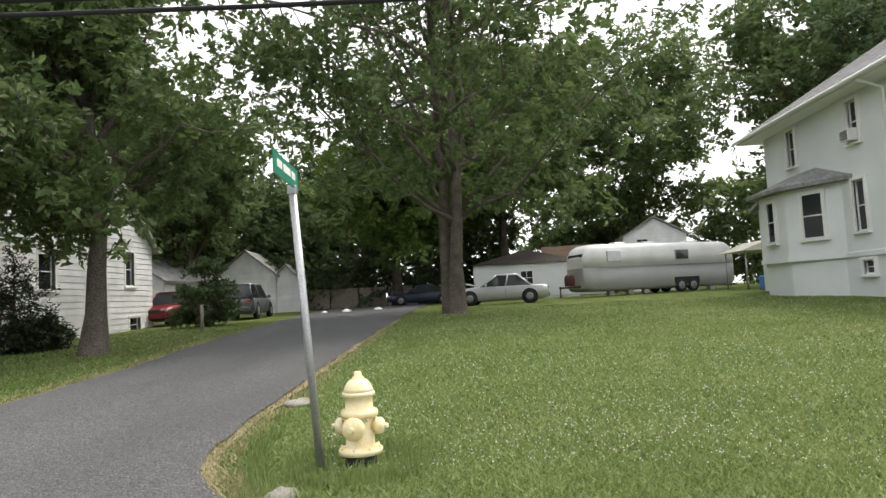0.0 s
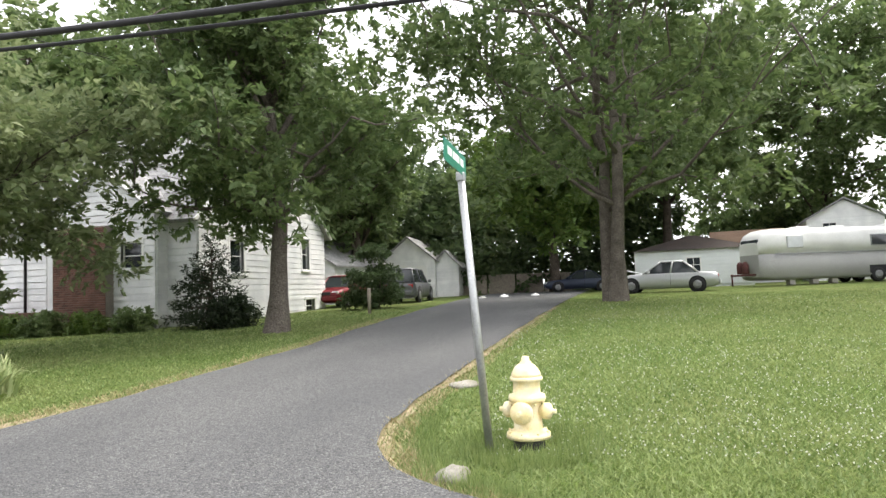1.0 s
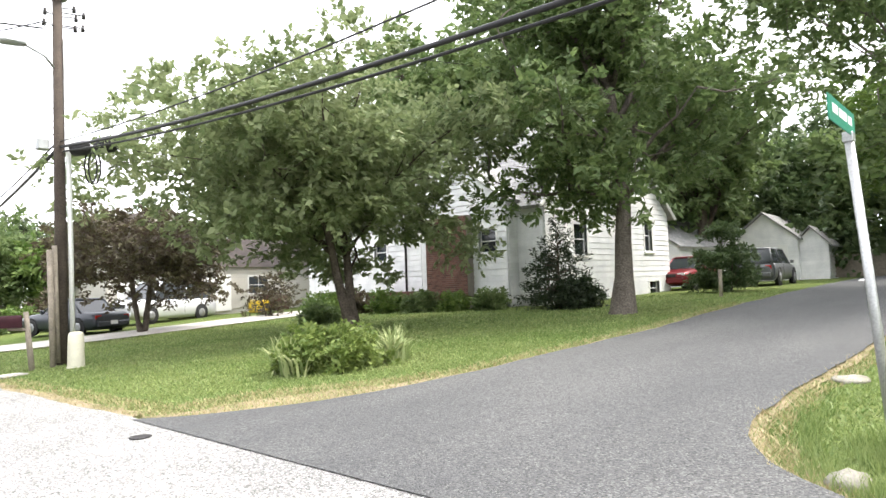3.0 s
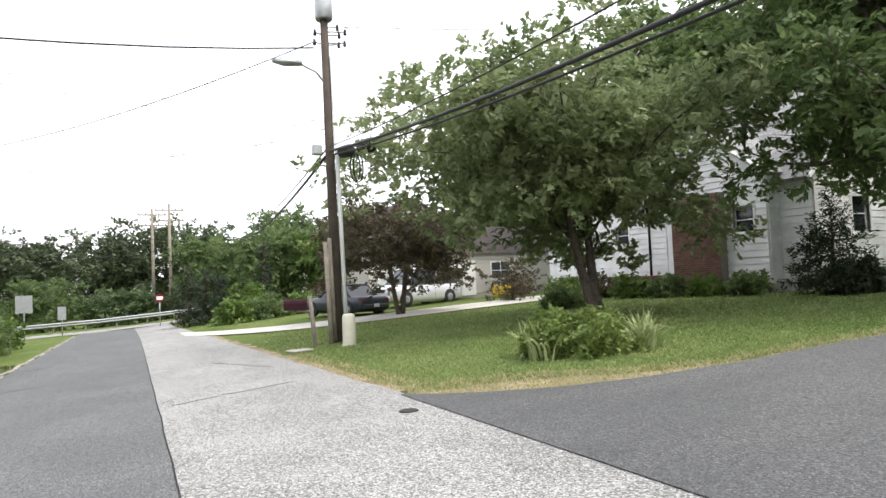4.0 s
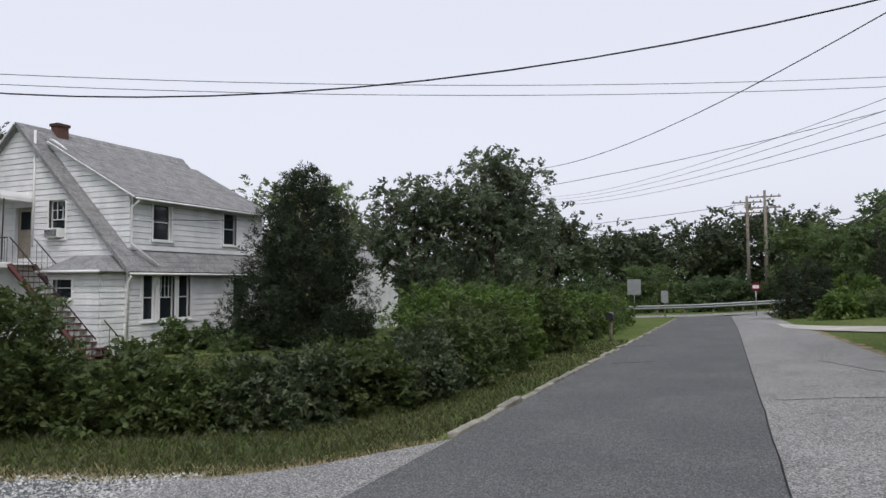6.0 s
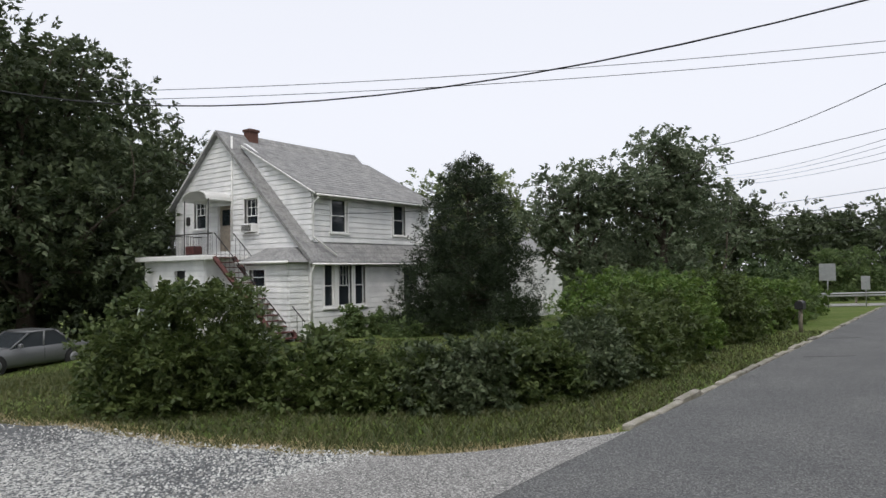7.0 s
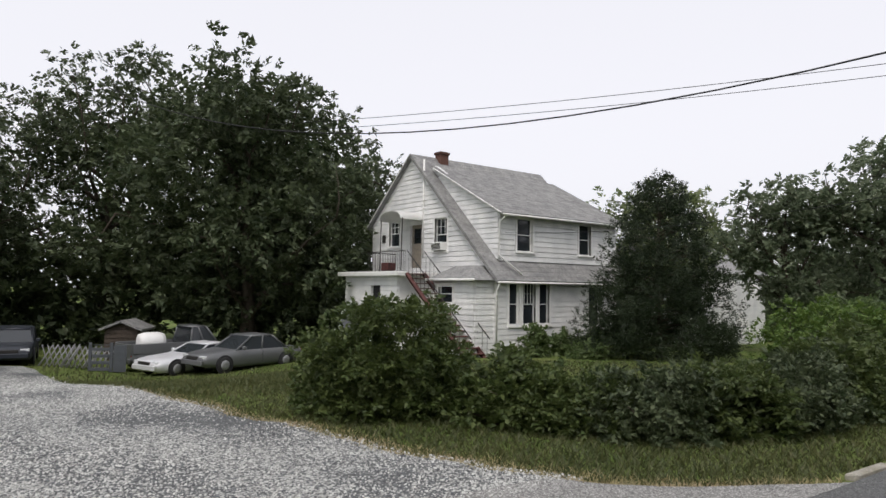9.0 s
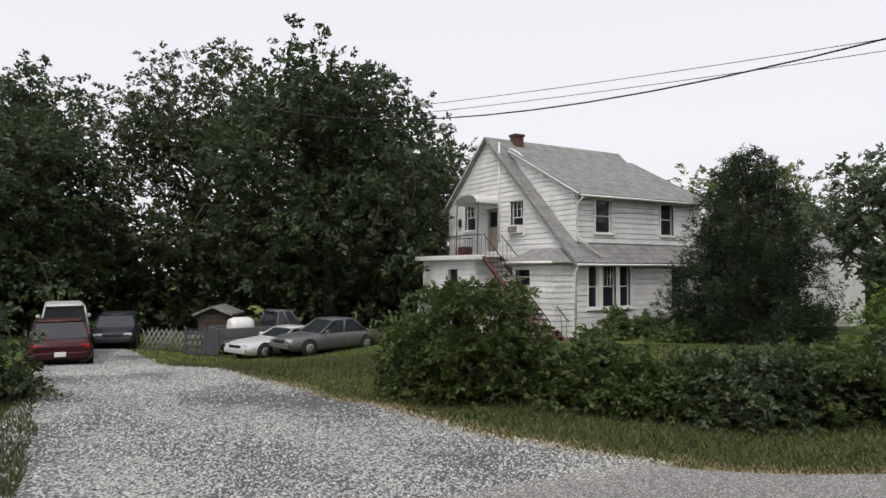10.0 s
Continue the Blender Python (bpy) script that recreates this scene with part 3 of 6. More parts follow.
# the stair down from the balcony
ST0, ST1 = Vector((-23.6, 15.75, 2.3)), Vector((-19.2, 15.75, -1.2))
for off in (0.0, 0.9):
    beam("stringer", wh, ST0 + Vector((0, off, -0.1)), ST1 + Vector((0, off, -0.1)), 0.16, 0.16, RED_RUST)
    beam("handrail", wh, ST0 + Vector((0, off, 0.9)), ST1 + Vector((0, off, 0.9)), 0.045, 0.045, IRON, 6)
    for i in range(15):
        p = ST0.lerp(ST1, (i + 0.5) / 15) + Vector((0, off, 0))
        beam("baluster", wh, p, p + Vector((0, 0, 0.9)), 0.018, 0.018, IRON, 5)
for i in range(17):
    p = ST0.lerp(ST1, (i + 0.5) / 17)
    place(boxed("tread", (-0.14, 0.14, 0.02, 0.88, -0.02, 0.02), RED_RUST, None, 0.006), wh, Matrix.Translation(p))
BY = 16.5
bS = face_pose(-22.5, BY, "south")
wall(wh, bS, lambda z: 0.0, lambda z: 2.55, -2.0, 1.95, [(0.25, 1.2, 1.0, 1.75)], base=-1.0, name="bay_wall")
window(wh, bS, 0.25, 1.0, 0.95, 0.75)
wall(wh, face_pose(-19.95, BY, "east"), lambda z: 0.0, lambda z: 0.98, -2.0, 1.95, base=-1.0, name="bay_wall")
wall(wh, face_pose(-22.5, 17.48, "west"), lambda z: 0.0, lambda z: 0.98, -2.0, 1.95, base=-1.0, name="bay_wall")
bm = bmesh.new()
v = [bm.verts.new(p) for p in ((-22.8, BY - 0.3, 1.95), (-19.65, BY - 0.3, 1.95), (-19.65, 17.47, 1.95), (-22.8, 17.47, 1.95), (-22.0, 17.46, 2.55), (-20.5, 17.46, 2.55), (-22.0, 17.1, 2.55), (-20.5, 17.1, 2.55))]
for q in ((0, 1, 7, 6), (1, 2, 5, 7), (3, 0, 6, 4), (6, 7, 5, 4), (2, 3, 4, 5), (3, 2, 1, 0)):
    bm.faces.new([v[i] for i in q])
place(part("bay_roof", bm, SHINGLE), wh, Matrix())
beam("gutter", wh, (-22.8, BY - 0.32, 1.95), (-19.62, BY - 0.32, 1.95), 0.11, 0.11, TRIM, 8)

# the cape house beyond the driveway
ch = thing("cape_house", 23.2, 13.2, 0.6, 0, "white clapboard cape house with grey shingle roof and brick entry", "house")
cS = face_pose(18.7, 13.2, "south")
ck = (8.3 - 4.4) / 4.55
h1 = [(1.75, 2.6, 2.45, 3.65), (7.1, 7.75, 2.65, 4.0), (7.35, 8.2, 0.8, 1.4)]
wall(ch, cS, lambda z: 0 if z < 4.4 else (z - 4.4) / ck, lambda z: 9.3 if z < 4.4 else 9.1 - (z - 4.4) / ck, 0.2, 8.3, h1, base=0.7)
window(ch, cS, 1.75, 2.45, 0.85, 1.2)
window(ch, cS, 7.1, 2.65, 0.65, 1.35)
window(ch, cS, 7.35, 0.8, 0.85, 0.6, name="cellar_window")
cW = face_pose(18.7, 27.2, "west")
wall(ch, cW, lambda z: 0.0, lambda z: 14.0, 0.2, 4.4, [(5.0, 5.82, 2.65, 3.4), (7.95, 9.05, 1.5, 3.7)], base=0.8)
window(ch, cW, 5.0, 2.65, 0.82, 0.75)
cd = place(boxed("front_door", (8.15, 8.95, 0.08, 0.13, 1.5, 3.65), TRIM, None, 0.01, "white front door with a narrow light"), ch, cW)
boxed("pane", (8.4, 8.58, 0.06, 0.078, 2.0, 3.4), GLASS, cd)
boxed("door_frame", (7.95, 8.13, -0.03, 0.1, 1.5, 3.75), TRIM, cd)
gW = face_pose(18.15, 18.55, "west")
wall(ch, gW, lambda z: 0.0 if z < 4.6 else (z - 4.6) / 0.66 * 1.0, lambda z: 4.2 if z < 4.6 else 4.2 - (z - 4.6) / 0.66, 0.2, 5.98, [(2.9, 3.7, 2.6, 3.5)], base=0.9, name="gable_wall")
window(ch, gW, 2.9, 2.6, 0.8, 0.9)
wall(ch, face_pose(18.15, 14.35, "south"), lambda z: 0.0, lambda z: 0.5, 0.2, 4.5, base=0.9, name="gable_side")
wall(ch, face_pose(18.69, 18.55, "north"), lambda z: 0.0, lambda z: 0.5, 0.2, 4.5, course=0, name="gable_side")
slope("roof", ch, (18.3, 21.3, 4.15), (18.3, 12.95, 4.15), (23.25, 12.95, 8.4), (23.25, 21.3, 8.4))
slope("roof", ch, (28.3, 12.95, 4.15), (28.3, 21.3, 4.15), (23.25, 21.3, 8.4), (23.25, 12.95, 8.4))
slope("roof", ch, (18.3, 27.5, 4.3), (18.3, 21.3, 4.3), (23.2, 21.3, 7.0), (23.2, 27.5, 7.0))
slope("gable_roof", ch, (17.9, 14.05, 4.42), (21.5, 14.05, 4.42), (21.5, 16.45, 6.1), (17.9, 16.45, 6.1))
slope("gable_roof", ch, (21.5, 18.85, 4.42), (17.9, 18.85, 4.42), (17.9, 16.45, 6.1), (21.5, 16.45, 6.1))
for a, b in (((17.86, 14.05, 4.4), (17.86, 16.45, 6.05)), ((17.86, 18.85, 4.4), (17.86, 16.45, 6.05)), ((18.2, 12.93, 4.1), (23.25, 12.93, 8.33)), ((28.3, 12.93, 4.1), (23.25, 12.93, 8.33))):
    beam("rake_board", ch, a, b, 0.1, 0.1)
beam("gutter", ch, (18.22, 21, 4.12), (18.22, 18.9, 4.12), 0.11, 0.11, TRIM, 8)
place(tubes("downpipe", [([(18.35, 20.15, 4.1), (18.62, 20.15, 3.9), (18.62, 20.15, 1.2)], 0.05)], IRON), ch, Matrix())
wall(ch, face_pose(28.0, 13.2, "east"), lambda z: 0.0, lambda z: 14.0, 0.2, 4.4, course=0)
wall(ch, face_pose(28.0, 27.2, "north"), lambda z: 0.0, lambda z: 9.3, 0.2, 4.4, course=0)
# brick entry wall, laid brick by brick on its street side
bw = place(boxed("brick_wall", (0, 0.5, 0, 2.1, 0.4, 4.05), MORTAR, None, 0.0, "dark red brick entry wall"), ch, pose(17.75, 15.95, 0))
bv, bf = [], []
for row in range(48):
    for col in range(-1, 10):
        y0 = max(0.0, col * 0.215 + 0.107 * (row % 2)) + 0.005
        y1 = min(2.1, col * 0.215 + 0.107 * (row % 2) + 0.215) - 0.005
        if y1 - y0 > 0.03:
            z0, z1, k = 0.42 + row * 0.075, 0.42 + row * 0.075 + 0.065, len(bv)
            bv += [(0, y0, z0), (0, y1, z0), (0, y1, z1), (0, y0, z1), (-0.012, y0, z0), (-0.012, y1, z0), (-0.012, y1, z1), (-0.012, y0, z1)]
            bf += [(k + 4, k + 7, k + 6, k + 5), (k, k + 4, k + 5, k + 1), (k + 3, k + 2, k + 6, k + 7), (k, k + 3, k + 7, k + 4), (k + 1, k + 5, k + 6, k + 2)]
tagged(raw("bricks", bv, bf, BRICK_LAID, bw), kind="stuff")
stoop = place(boxed("stoop", (0, 1.1, 0, 2.9, 0.3, 1.32), BRICK, None, 0.02, "low red brick front stoop"), ch, pose(17.6, 18.72, 0))
boxed("step", (-0.35, -0.01, 0.3, 1.5, 0.3, 1.05), BRICK, stoop, 0.02)

# the stucco house past the trailer
sh = thing("stucco_house", 19.0, -16, 1.0, 0, "tall pale stucco house with grey roof and bay window", "house")
sN = face_pose(25.0, -11.7, "north")
hN = [(1.75, 2.3, 5.4, 6.62), (5.4, 5.9, 5.4, 6.62), (5.35, 5.92, 2.83, 4.3), (5.5, 6.05, 1.58, 1.98), (10.5, 11.1, 2.83, 4.3), (10.5, 11.1, 5.4, 6.62)]
wall(sh, sN, lambda z: 0.0, lambda z: 16.0, 0.5, 7.1, hN, STUCCO, 0, thick=0.25)
window(sh, sN, 1.75, 5.4, 0.55, 1.22)
window(sh, sN, 5.4, 5.4, 0.5, 1.22, ac=True)
window(sh, sN, 5.35, 2.83, 0.57, 1.47)
window(sh, sN, 5.5, 1.58, 0.55, 0.4, name="cellar_window")
window(sh, sN, 10.5, 2.83, 0.6, 1.47)
window(sh, sN, 10.5, 5.4, 0.6, 1.22)
wall(sh, face_pose(9.0, -11.7, "west"), lambda z: 0.0, lambda z: 9.0, 0.5, 7.1, (), STUCCO, 0, thick=0.25)
wall(sh, face_pose(25.0, -20.7, "east"), lambda z: 0.0, lambda z: 9.0, 0.5, 7.1, (), STUCCO, 0, thick=0.25)
wall(sh, face_pose(9.0, -20.7, "south"), lambda z: 0.0, lambda z: 16.0, 0.5, 7.1, (), STUCCO, 0, thick=0.25)
place(boxed("water_table", (3.15, 16.0, -0.07, 0.0, 2.08, 2.25), STUCCO, None, 0.02), sh, sN)
slope("roof", sh, (25.9, -11.0, 6.95), (8.1, -11.0, 6.95), (12.5, -16.2, 10.3), (21.5, -16.2, 10.3))
slope("roof", sh, (8.1, -21.4, 6.95), (25.9, -21.4, 6.95), (21.5, -16.2, 10.3), (12.5, -16.2, 10.3))
slope("roof", sh, (25.9, -21.4, 6.95), (25.9, -11.0, 6.95), (21.5, -16.2, 10.3), (21.52, -16.2, 10.3))
slope("roof", sh, (8.1, -11.0, 6.95), (8.1, -21.4, 6.95), (12.5, -16.2, 10.3), (12.48, -16.2, 10.3))
place(boxed("soffit", (8.15, 25.85, -21.35, -11.05, 6.8, 6.9), TRIM), sh, Matrix())
beam("gutter", sh, (25.9, -10.95, 6.88), (8.1, -10.95, 6.88), 0.13, 0.13, TRIM, 8)
place(tubes("downpipe", [([(17.9, -11.0, 6.8), (17.7, -11.55, 6.5), (17.7, -11.6, 1.3)], 0.05)], TRIM), sh, Matrix())
chimney(sh, 21.0, -15.0, 8.6, 11.0, 0.8, 0.6, material=OLD_WOOD)
# three-sided bay
bp = [(24.6, -11.72), (23.8, -10.8), (21.95, -10.8), (20.2, -11.72)]
bm = prism(bmesh.new(), bp, "z", 2.25, 4.4)
bay = place(part("bay", bm, STUCCO), sh, Matrix())
place(part("bay_base", prism(bmesh.new(), [(24.5, -11.71), (23.75, -10.88), (22.0, -10.88), (20.32, -11.71)], "z", 0.6, 2.1), STUCCO), sh, Matrix())
place(part("bay_sill_band", prism(bmesh.new(), [(24.68, -11.705), (23.84, -10.73), (21.92, -10.73), (20.08, -11.705)], "z", 2.1, 2.25), STUCCO), sh, Matrix())
bm = bmesh.new()
lo = [bm.verts.new((x, y, 4.4)) for x, y in ((25.0, -11.73), (24.0, -10.45), (21.8, -10.45), (19.6, -11.73))]
lw = [bm.verts.new((x, y, 4.52)) for x, y in ((25.0, -11.73), (24.0, -10.45), (21.8, -10.45), (19.6, -11.73))]
hi = [bm.verts.new((x, -11.72, 5.1)) for x in (23.0, 22.6, 22.1, 21.6)]
for i in range(3):
    bm.faces.new((lo[i], lo[i + 1], lw[i + 1], lw[i]))
    bm.faces.new((lw[i], lw[i + 1], hi[i + 1], hi[i]))
bm.faces.new(lo[::-1])
place(part("bay_roof", bm, SHINGLE), sh, Matrix())
bn = pose(23.8, -10.8, 0, 0, 0, 180)
window(sh, bn, 0.62, 2.8, 0.55, 1.38, deep=-0.028)
bd = math.degrees(math.atan2(-0.92, -1.75))
window(sh, pose(21.95, -10.8, 0, 0, 0, bd), 0.6, 2.78, 0.72, 1.42, deep=-0.028)
window(sh, sN, 1.1, 1.58, 0.5, 0.38, name="cellar_window", deep=-0.028)
wall(sh, face_pose(28.6, -12.9, "north"), lambda z: 0.0, lambda z: 3.4, 0.6, 4.6, (), STUCCO, 0, name="rear_ell")
wall(sh, face_pose(28.6, -16.9, "east"), lambda z: 0.0, lambda z: 4.0, 0.6, 4.6, (), STUCCO, 0, name="rear_ell")
slope("ell_roof", sh, (28.9, -17, 4.55), (28.9, -12.6, 4.55), (25.1, -12.6, 5.9), (25.1, -17, 5.9))


# ---- vehicles ----
def paint(name, color, rough=0.35, metal=0.2):
    return material(name, color, rough, metal, vary=0.07, scale=1.5, fine=30, bump=0.02, spec=0.5)


SILVER = paint("silver_paint", (0.5, 0.51, 0.52), 0.35, 0.4)
GREY_CAR = paint("grey_paint", (0.13, 0.135, 0.14))
WHITE_CAR = paint("white_car_paint", (0.62, 0.63, 0.65))
# Dark maroon, taken darker still to stand in for tree shade on the car.
RED_CAR = paint("red_car_paint", (0.045, 0.005, 0.008))
SCARLET = paint("scarlet_paint", (0.16, 0.009, 0.014))
DARK_CAR = paint("dark_car_paint", (0.03, 0.035, 0.045))
NAVY_CAR = paint("navy_car_paint", (0.03, 0.04, 0.07))
LAMP_RED = material("red_lens", (0.35, 0.02, 0.015), 0.25, vary=0.1)
LAMP_CLEAR = material("clear_lens", (0.6, 0.62, 0.64), 0.2, vary=0.1)


RIM = material("silver_rim", (0.26, 0.265, 0.27), 0.45, metal=0.3, vary=0.2, scale=9)


def wheel(parent, x, y, r, w, side):
    m = pose(x, y, r, 90, 0, 0)
    t = part("wheel", lathe(bmesh.new(), [(r * 0.62, -w / 2), (r * 0.95, -w / 2), (r, -w / 4), (r, w / 4), (r * 0.95, w / 2), (r * 0.62, w / 2)], 20), RUBBER, parent)
    t.matrix_basis = m
    rim = part("rim", lathe(bmesh.new(), [(r * 0.2, -w / 2 - 0.012), (r * 0.58, -w / 2 - 0.004), (r * 0.615, 0), (r * 0.58, w / 2 + 0.004), (r * 0.2, w / 2 + 0.012)], 16), RIM, t)
    return t


def loft(bm, rings):
    vs = [[bm.verts.new(p) for p in r] for r in rings]
    n = len(rings[0])
    for a, b in zip(vs, vs[1:]):
        for i in range(n):
            bm.faces.new((a[i], a[(i + 1) % n], b[(i + 1) % n], b[i])).smooth = True
    bm.faces.new(vs[0][::-1])
    bm.faces.new(vs[-1])
    bmesh.ops.recalc_face_normals(bm, faces=bm.faces)
    return bm


def car(name, x, y, turn, L, W, H, color, label, cab=(-0.32, 0.2), rake=(0.14, 0.17), belt=0.62, hood=0.57, deck=0.6, r=0.31, clear=0.19, tilt=0, box_back=False, category="car", bed=False):
    """A vehicle: +x is its front. cab: ends of the glasshouse along its length, as parts of the length."""
    t = thing(name, x, y, land(x, y), turn, label, category)
    w = W / 2
    zb, zt = clear, H * belt

    def ring(xx, wf, top, low):
        y1 = w * wf
        half = [(y1 * 0.86, low), (y1, low + 0.14), (y1 * 1.0, low + (top - low) * 0.62), (y1 * 0.95, top - 0.06), (y1 * 0.82, top)]
        return [(xx, a, b) for a, b in half] + [(xx, -a, b) for a, b in half[::-1]]
    hz, dz = H * hood, H * deck
    st = [(-0.5, 0.84, dz * 0.8, zb + 0.2), (-0.485, 0.93, dz * 0.95, zb + 0.08), (-0.44, 0.98, dz, zb), (cab[0] - 0.02, 1, zt * 0.99, zb - 0.02), (cab[0] + 0.06, 1, zt, zb - 0.02), (cab[1] - 0.04, 1, zt, zb - 0.02), (cab[1] + 0.02, 1, zt * 0.985, zb - 0.02), (0.36, 0.98, hz, zb), (0.45, 0.93, hz * 0.92, zb + 0.05), (0.485, 0.86, hz * 0.82, zb + 0.1), (0.5, 0.76, hz * 0.66, zb + 0.2)]
    body = part("body", loft(bmesh.new(), [ring(a * L, b, c, d) for a, b, c, d in st]), color, t)
    x0, x1 = cab[0] * L, cab[1] * L
    a0, a1 = x0 + rake[0] * L * (0.25 if box_back else 1), x1 - rake[1] * L
    wb, wt = w * 0.9, w * 0.74
    zl, zh = zt - 0.05, H - 0.05
    bm = bmesh.new()
    loft(bm, [[(x0, -wb, zl), (x1, -wb, zl), (x1, wb, zl), (x0, wb, zl)], [(a0, -wt, zh), (a1, -wt, zh), (a1, wt, zh), (a0, wt, zh)]])
    for f in bm.faces:
        f.smooth = False
    part("glasshouse", bm, CAR_GLASS, t)
    bm = bmesh.new()
    loft(bm, [[(a0 - 0.06, -wt - 0.02, zh - 0.03), (a1 + 0.06, -wt - 0.02, zh - 0.03), (a1 + 0.06, wt + 0.02, zh - 0.03), (a0 - 0.06, wt + 0.02, zh - 0.03)], [(a0 + 0.04, -wt + 0.06, H), (a1 - 0.05, -wt + 0.06, H), (a1 - 0.05, wt - 0.06, H), (a0 + 0.04, wt - 0.06, H)]])
    part("roof_panel", bm, color, t)
    for s in (-1, 1):
        for xb, xt in ((x0, a0), (x1, a1), ((x0 + x1) / 2, (a0 + a1) / 2 - 0.05)):
            tubes("pillar", [([(xb, s * (wb + 0.005), zl), (xt, s * (wt + 0.012), zh)], 0.035)], color, t, 5)
        boxed("mirror", (x1 - 0.34, x1 - 0.2, s * (w + 0.08) - 0.08, s * (w + 0.08) + 0.08, zt - 0.02, zt + 0.12), color, t, 0.03)
        boxed("headlight", (L * 0.455, L * 0.488, s * w * 0.66 - 0.16, s * w * 0.66 + 0.16, hz * 0.72, hz * 0.86), LAMP_CLEAR, t, 0.02)
        boxed("tail_light", (-L * 0.497, -L * 0.478, s * w * 0.72 - 0.13, s * w * 0.72 + 0.13, dz * 0.7, dz * 0.88), LAMP_RED, t, 0.015)
        boxed("door_seam", ((x0 + x1) / 2 - 0.006, (x0 + x1) / 2 + 0.006, s * (w * 1.0) - 0.004, s * (w * 1.0) + 0.004, zb + 0.15, zt - 0.1), IRON, t)
        for xx in (-0.305 * L, 0.31 * L):
            arch = part("wheel_arch", lathe(bmesh.new(), [(r * 1.17, -0.02), (r * 1.17, 0.02)], 20), DARK, t)
            arch.matrix_basis = pose(xx, s * (w - 0.006), r * 1.02, 90, 0, 0)
            wheel(t, xx, s * (w - 0.068), r, 0.2, s)
    for a, b in ((0.492, 0.508), (-0.512, -0.492)):
        boxed("bumper", (a * L, b * L, -w * 0.82, w * 0.82, zb + 0.12, zb + 0.32), color, t, 0.03)
    boxed("grille", (L * 0.488, L * 0.503, -w * 0.42, w * 0.42, hz * 0.66, hz * 0.82), IRON, t, 0.01)
    boxed("number_plate", (-L * 0.5155, -L * 0.512, -0.15, 0.15, zb + 0.2, zb + 0.34), WHITE_PAINT, t)
    if bed:
        for s in (-1, 1):
            boxed("bed_side", (-L * 0.49, x0, s * (w - 0.05) - 0.05, s * (w - 0.05) + 0.05, zt - 0.3, zt + 0.12), color, t, 0.02)
        boxed("tailgate", (-L * 0.5, -L * 0.485, -w + 0.1, w - 0.1, zt - 0.35, zt + 0.1), color, t, 0.02)
    return t


car("sedan_car", 32.2, -1.95, 82, 4.6, 1.74, 1.42, SILVER, "silver four-door sedan with a raised dented hood, parked on grass", r=0.32)
hood = tagged(boxed("loose_hood", (-0.55, 0.55, -0.6, 0.6, -0.02, 0.02), SILVER, None, 0.015), "loose silver car hood propped above the engine bay", "car hood")
hood.matrix_basis = pose(32.35, -0.55, land(32.3, -0.5) + 0.98, 0, -14, 82)
car("compact_car", 42.0, 2.6, 98, 4.3, 1.7, 1.3, NAVY_CAR, "dark blue compact car parked behind the oak")
car("hatchback_car", 29.6, 13.0, 178, 4.0, 1.7, 1.5, SCARLET, "bright red hatchback parked beside the white house", cab=(-0.44, 0.2), box_back=True)
car("utility_car", 32.4, 10.6, 5, 4.6, 1.8, 1.68, GREY_CAR, "grey utility car seen from behind on the driveway", cab=(-0.47, 0.22), box_back=True, belt=0.6, r=0.36, clear=0.25)
car("sedan_car", -26.3, 9.75, -76, 4.6, 1.72, 1.38, GREY_CAR, "dull grey four-door sedan parked on the grass")
car("sports_car", -27.8, 8.2, -70, 4.4, 1.75, 1.18, WHITE_CAR, "low white sports car with a long hood", cab=(-0.36, 0.12), hood=0.6, deck=0.68, belt=0.68, clear=0.14)
pk = car("pickup_truck", -30.7, 8.6, 100, 5.2, 1.9, 1.9, GREY_CAR, "grey pickup truck with a loaded bed", cab=(-0.02, 0.24), rake=(0.03, 0.11), belt=0.58, hood=0.56, deck=0.5, r=0.36, clear=0.3, category="truck", bed=True)
ld = thing("water_tank", -30.5, 7.2, land(-30.5, 7.2) + 0.95, 100, "rounded white plastic tank lying in the truck bed", "tank")
part("tank", lathe(bmesh.new(), [(0.2, -0.55), (0.36, -0.5), (0.42, -0.3), (0.42, 0.3), (0.36, 0.5), (0.2, 0.55)], 18, pose(0, 0, 0.3, 0, 90, 0)), WHITE_PAINT, ld)
car("sedan_car", -25.2, 0.1, 180, 4.6, 1.76, 1.4, RED_CAR, "dark red sedan parked with its tail to the gravel lot")
car("utility_car", -32.4, 2.3, -8, 4.2, 1.7, 1.38, DARK_CAR, "dark utility car parked under the trees", cab=(-0.47, 0.2), box_back=True)
car("cargo_van", -32.0, 0.3, 180, 4.6, 1.75, 1.85, WHITE_CAR, "white van half hidden behind the red car", cab=(-0.49, 0.34), rake=(0.02, 0.1), belt=0.62, hood=0.5, deck=0.62, box_back=True, category="van")
car("cargo_van", -23.6, 13.5, -30.5, 4.4, 1.8, 2.05, paint("pale_green_paint", (0.3, 0.35, 0.28)), "pale green van parked beside the porch", cab=(-0.48, 0.3), rake=(0.05, 0.16), box_back=True, belt=0.56, category="van", r=0.34)
car("cargo_van", 12.9, 30.6, 200, 4.8, 1.85, 1.85, WHITE_CAR, "white van parked on the pale driveway", cab=(-0.48, 0.3), rake=(0.02, 0.16), box_back=True, belt=0.56, category="van", r=0.34)
car("compact_car", 8.6, 28.6, 110, 4.3, 1.7, 1.4, DARK_CAR, "dark compact car at the far driveway")

# rounded aluminium travel trailer
tr = thing("travel_trailer", 37.4, -10.7, land(37.4, -10.7), 112, "rounded dull aluminium travel trailer on double wheels", "trailer")
LH = 4.95


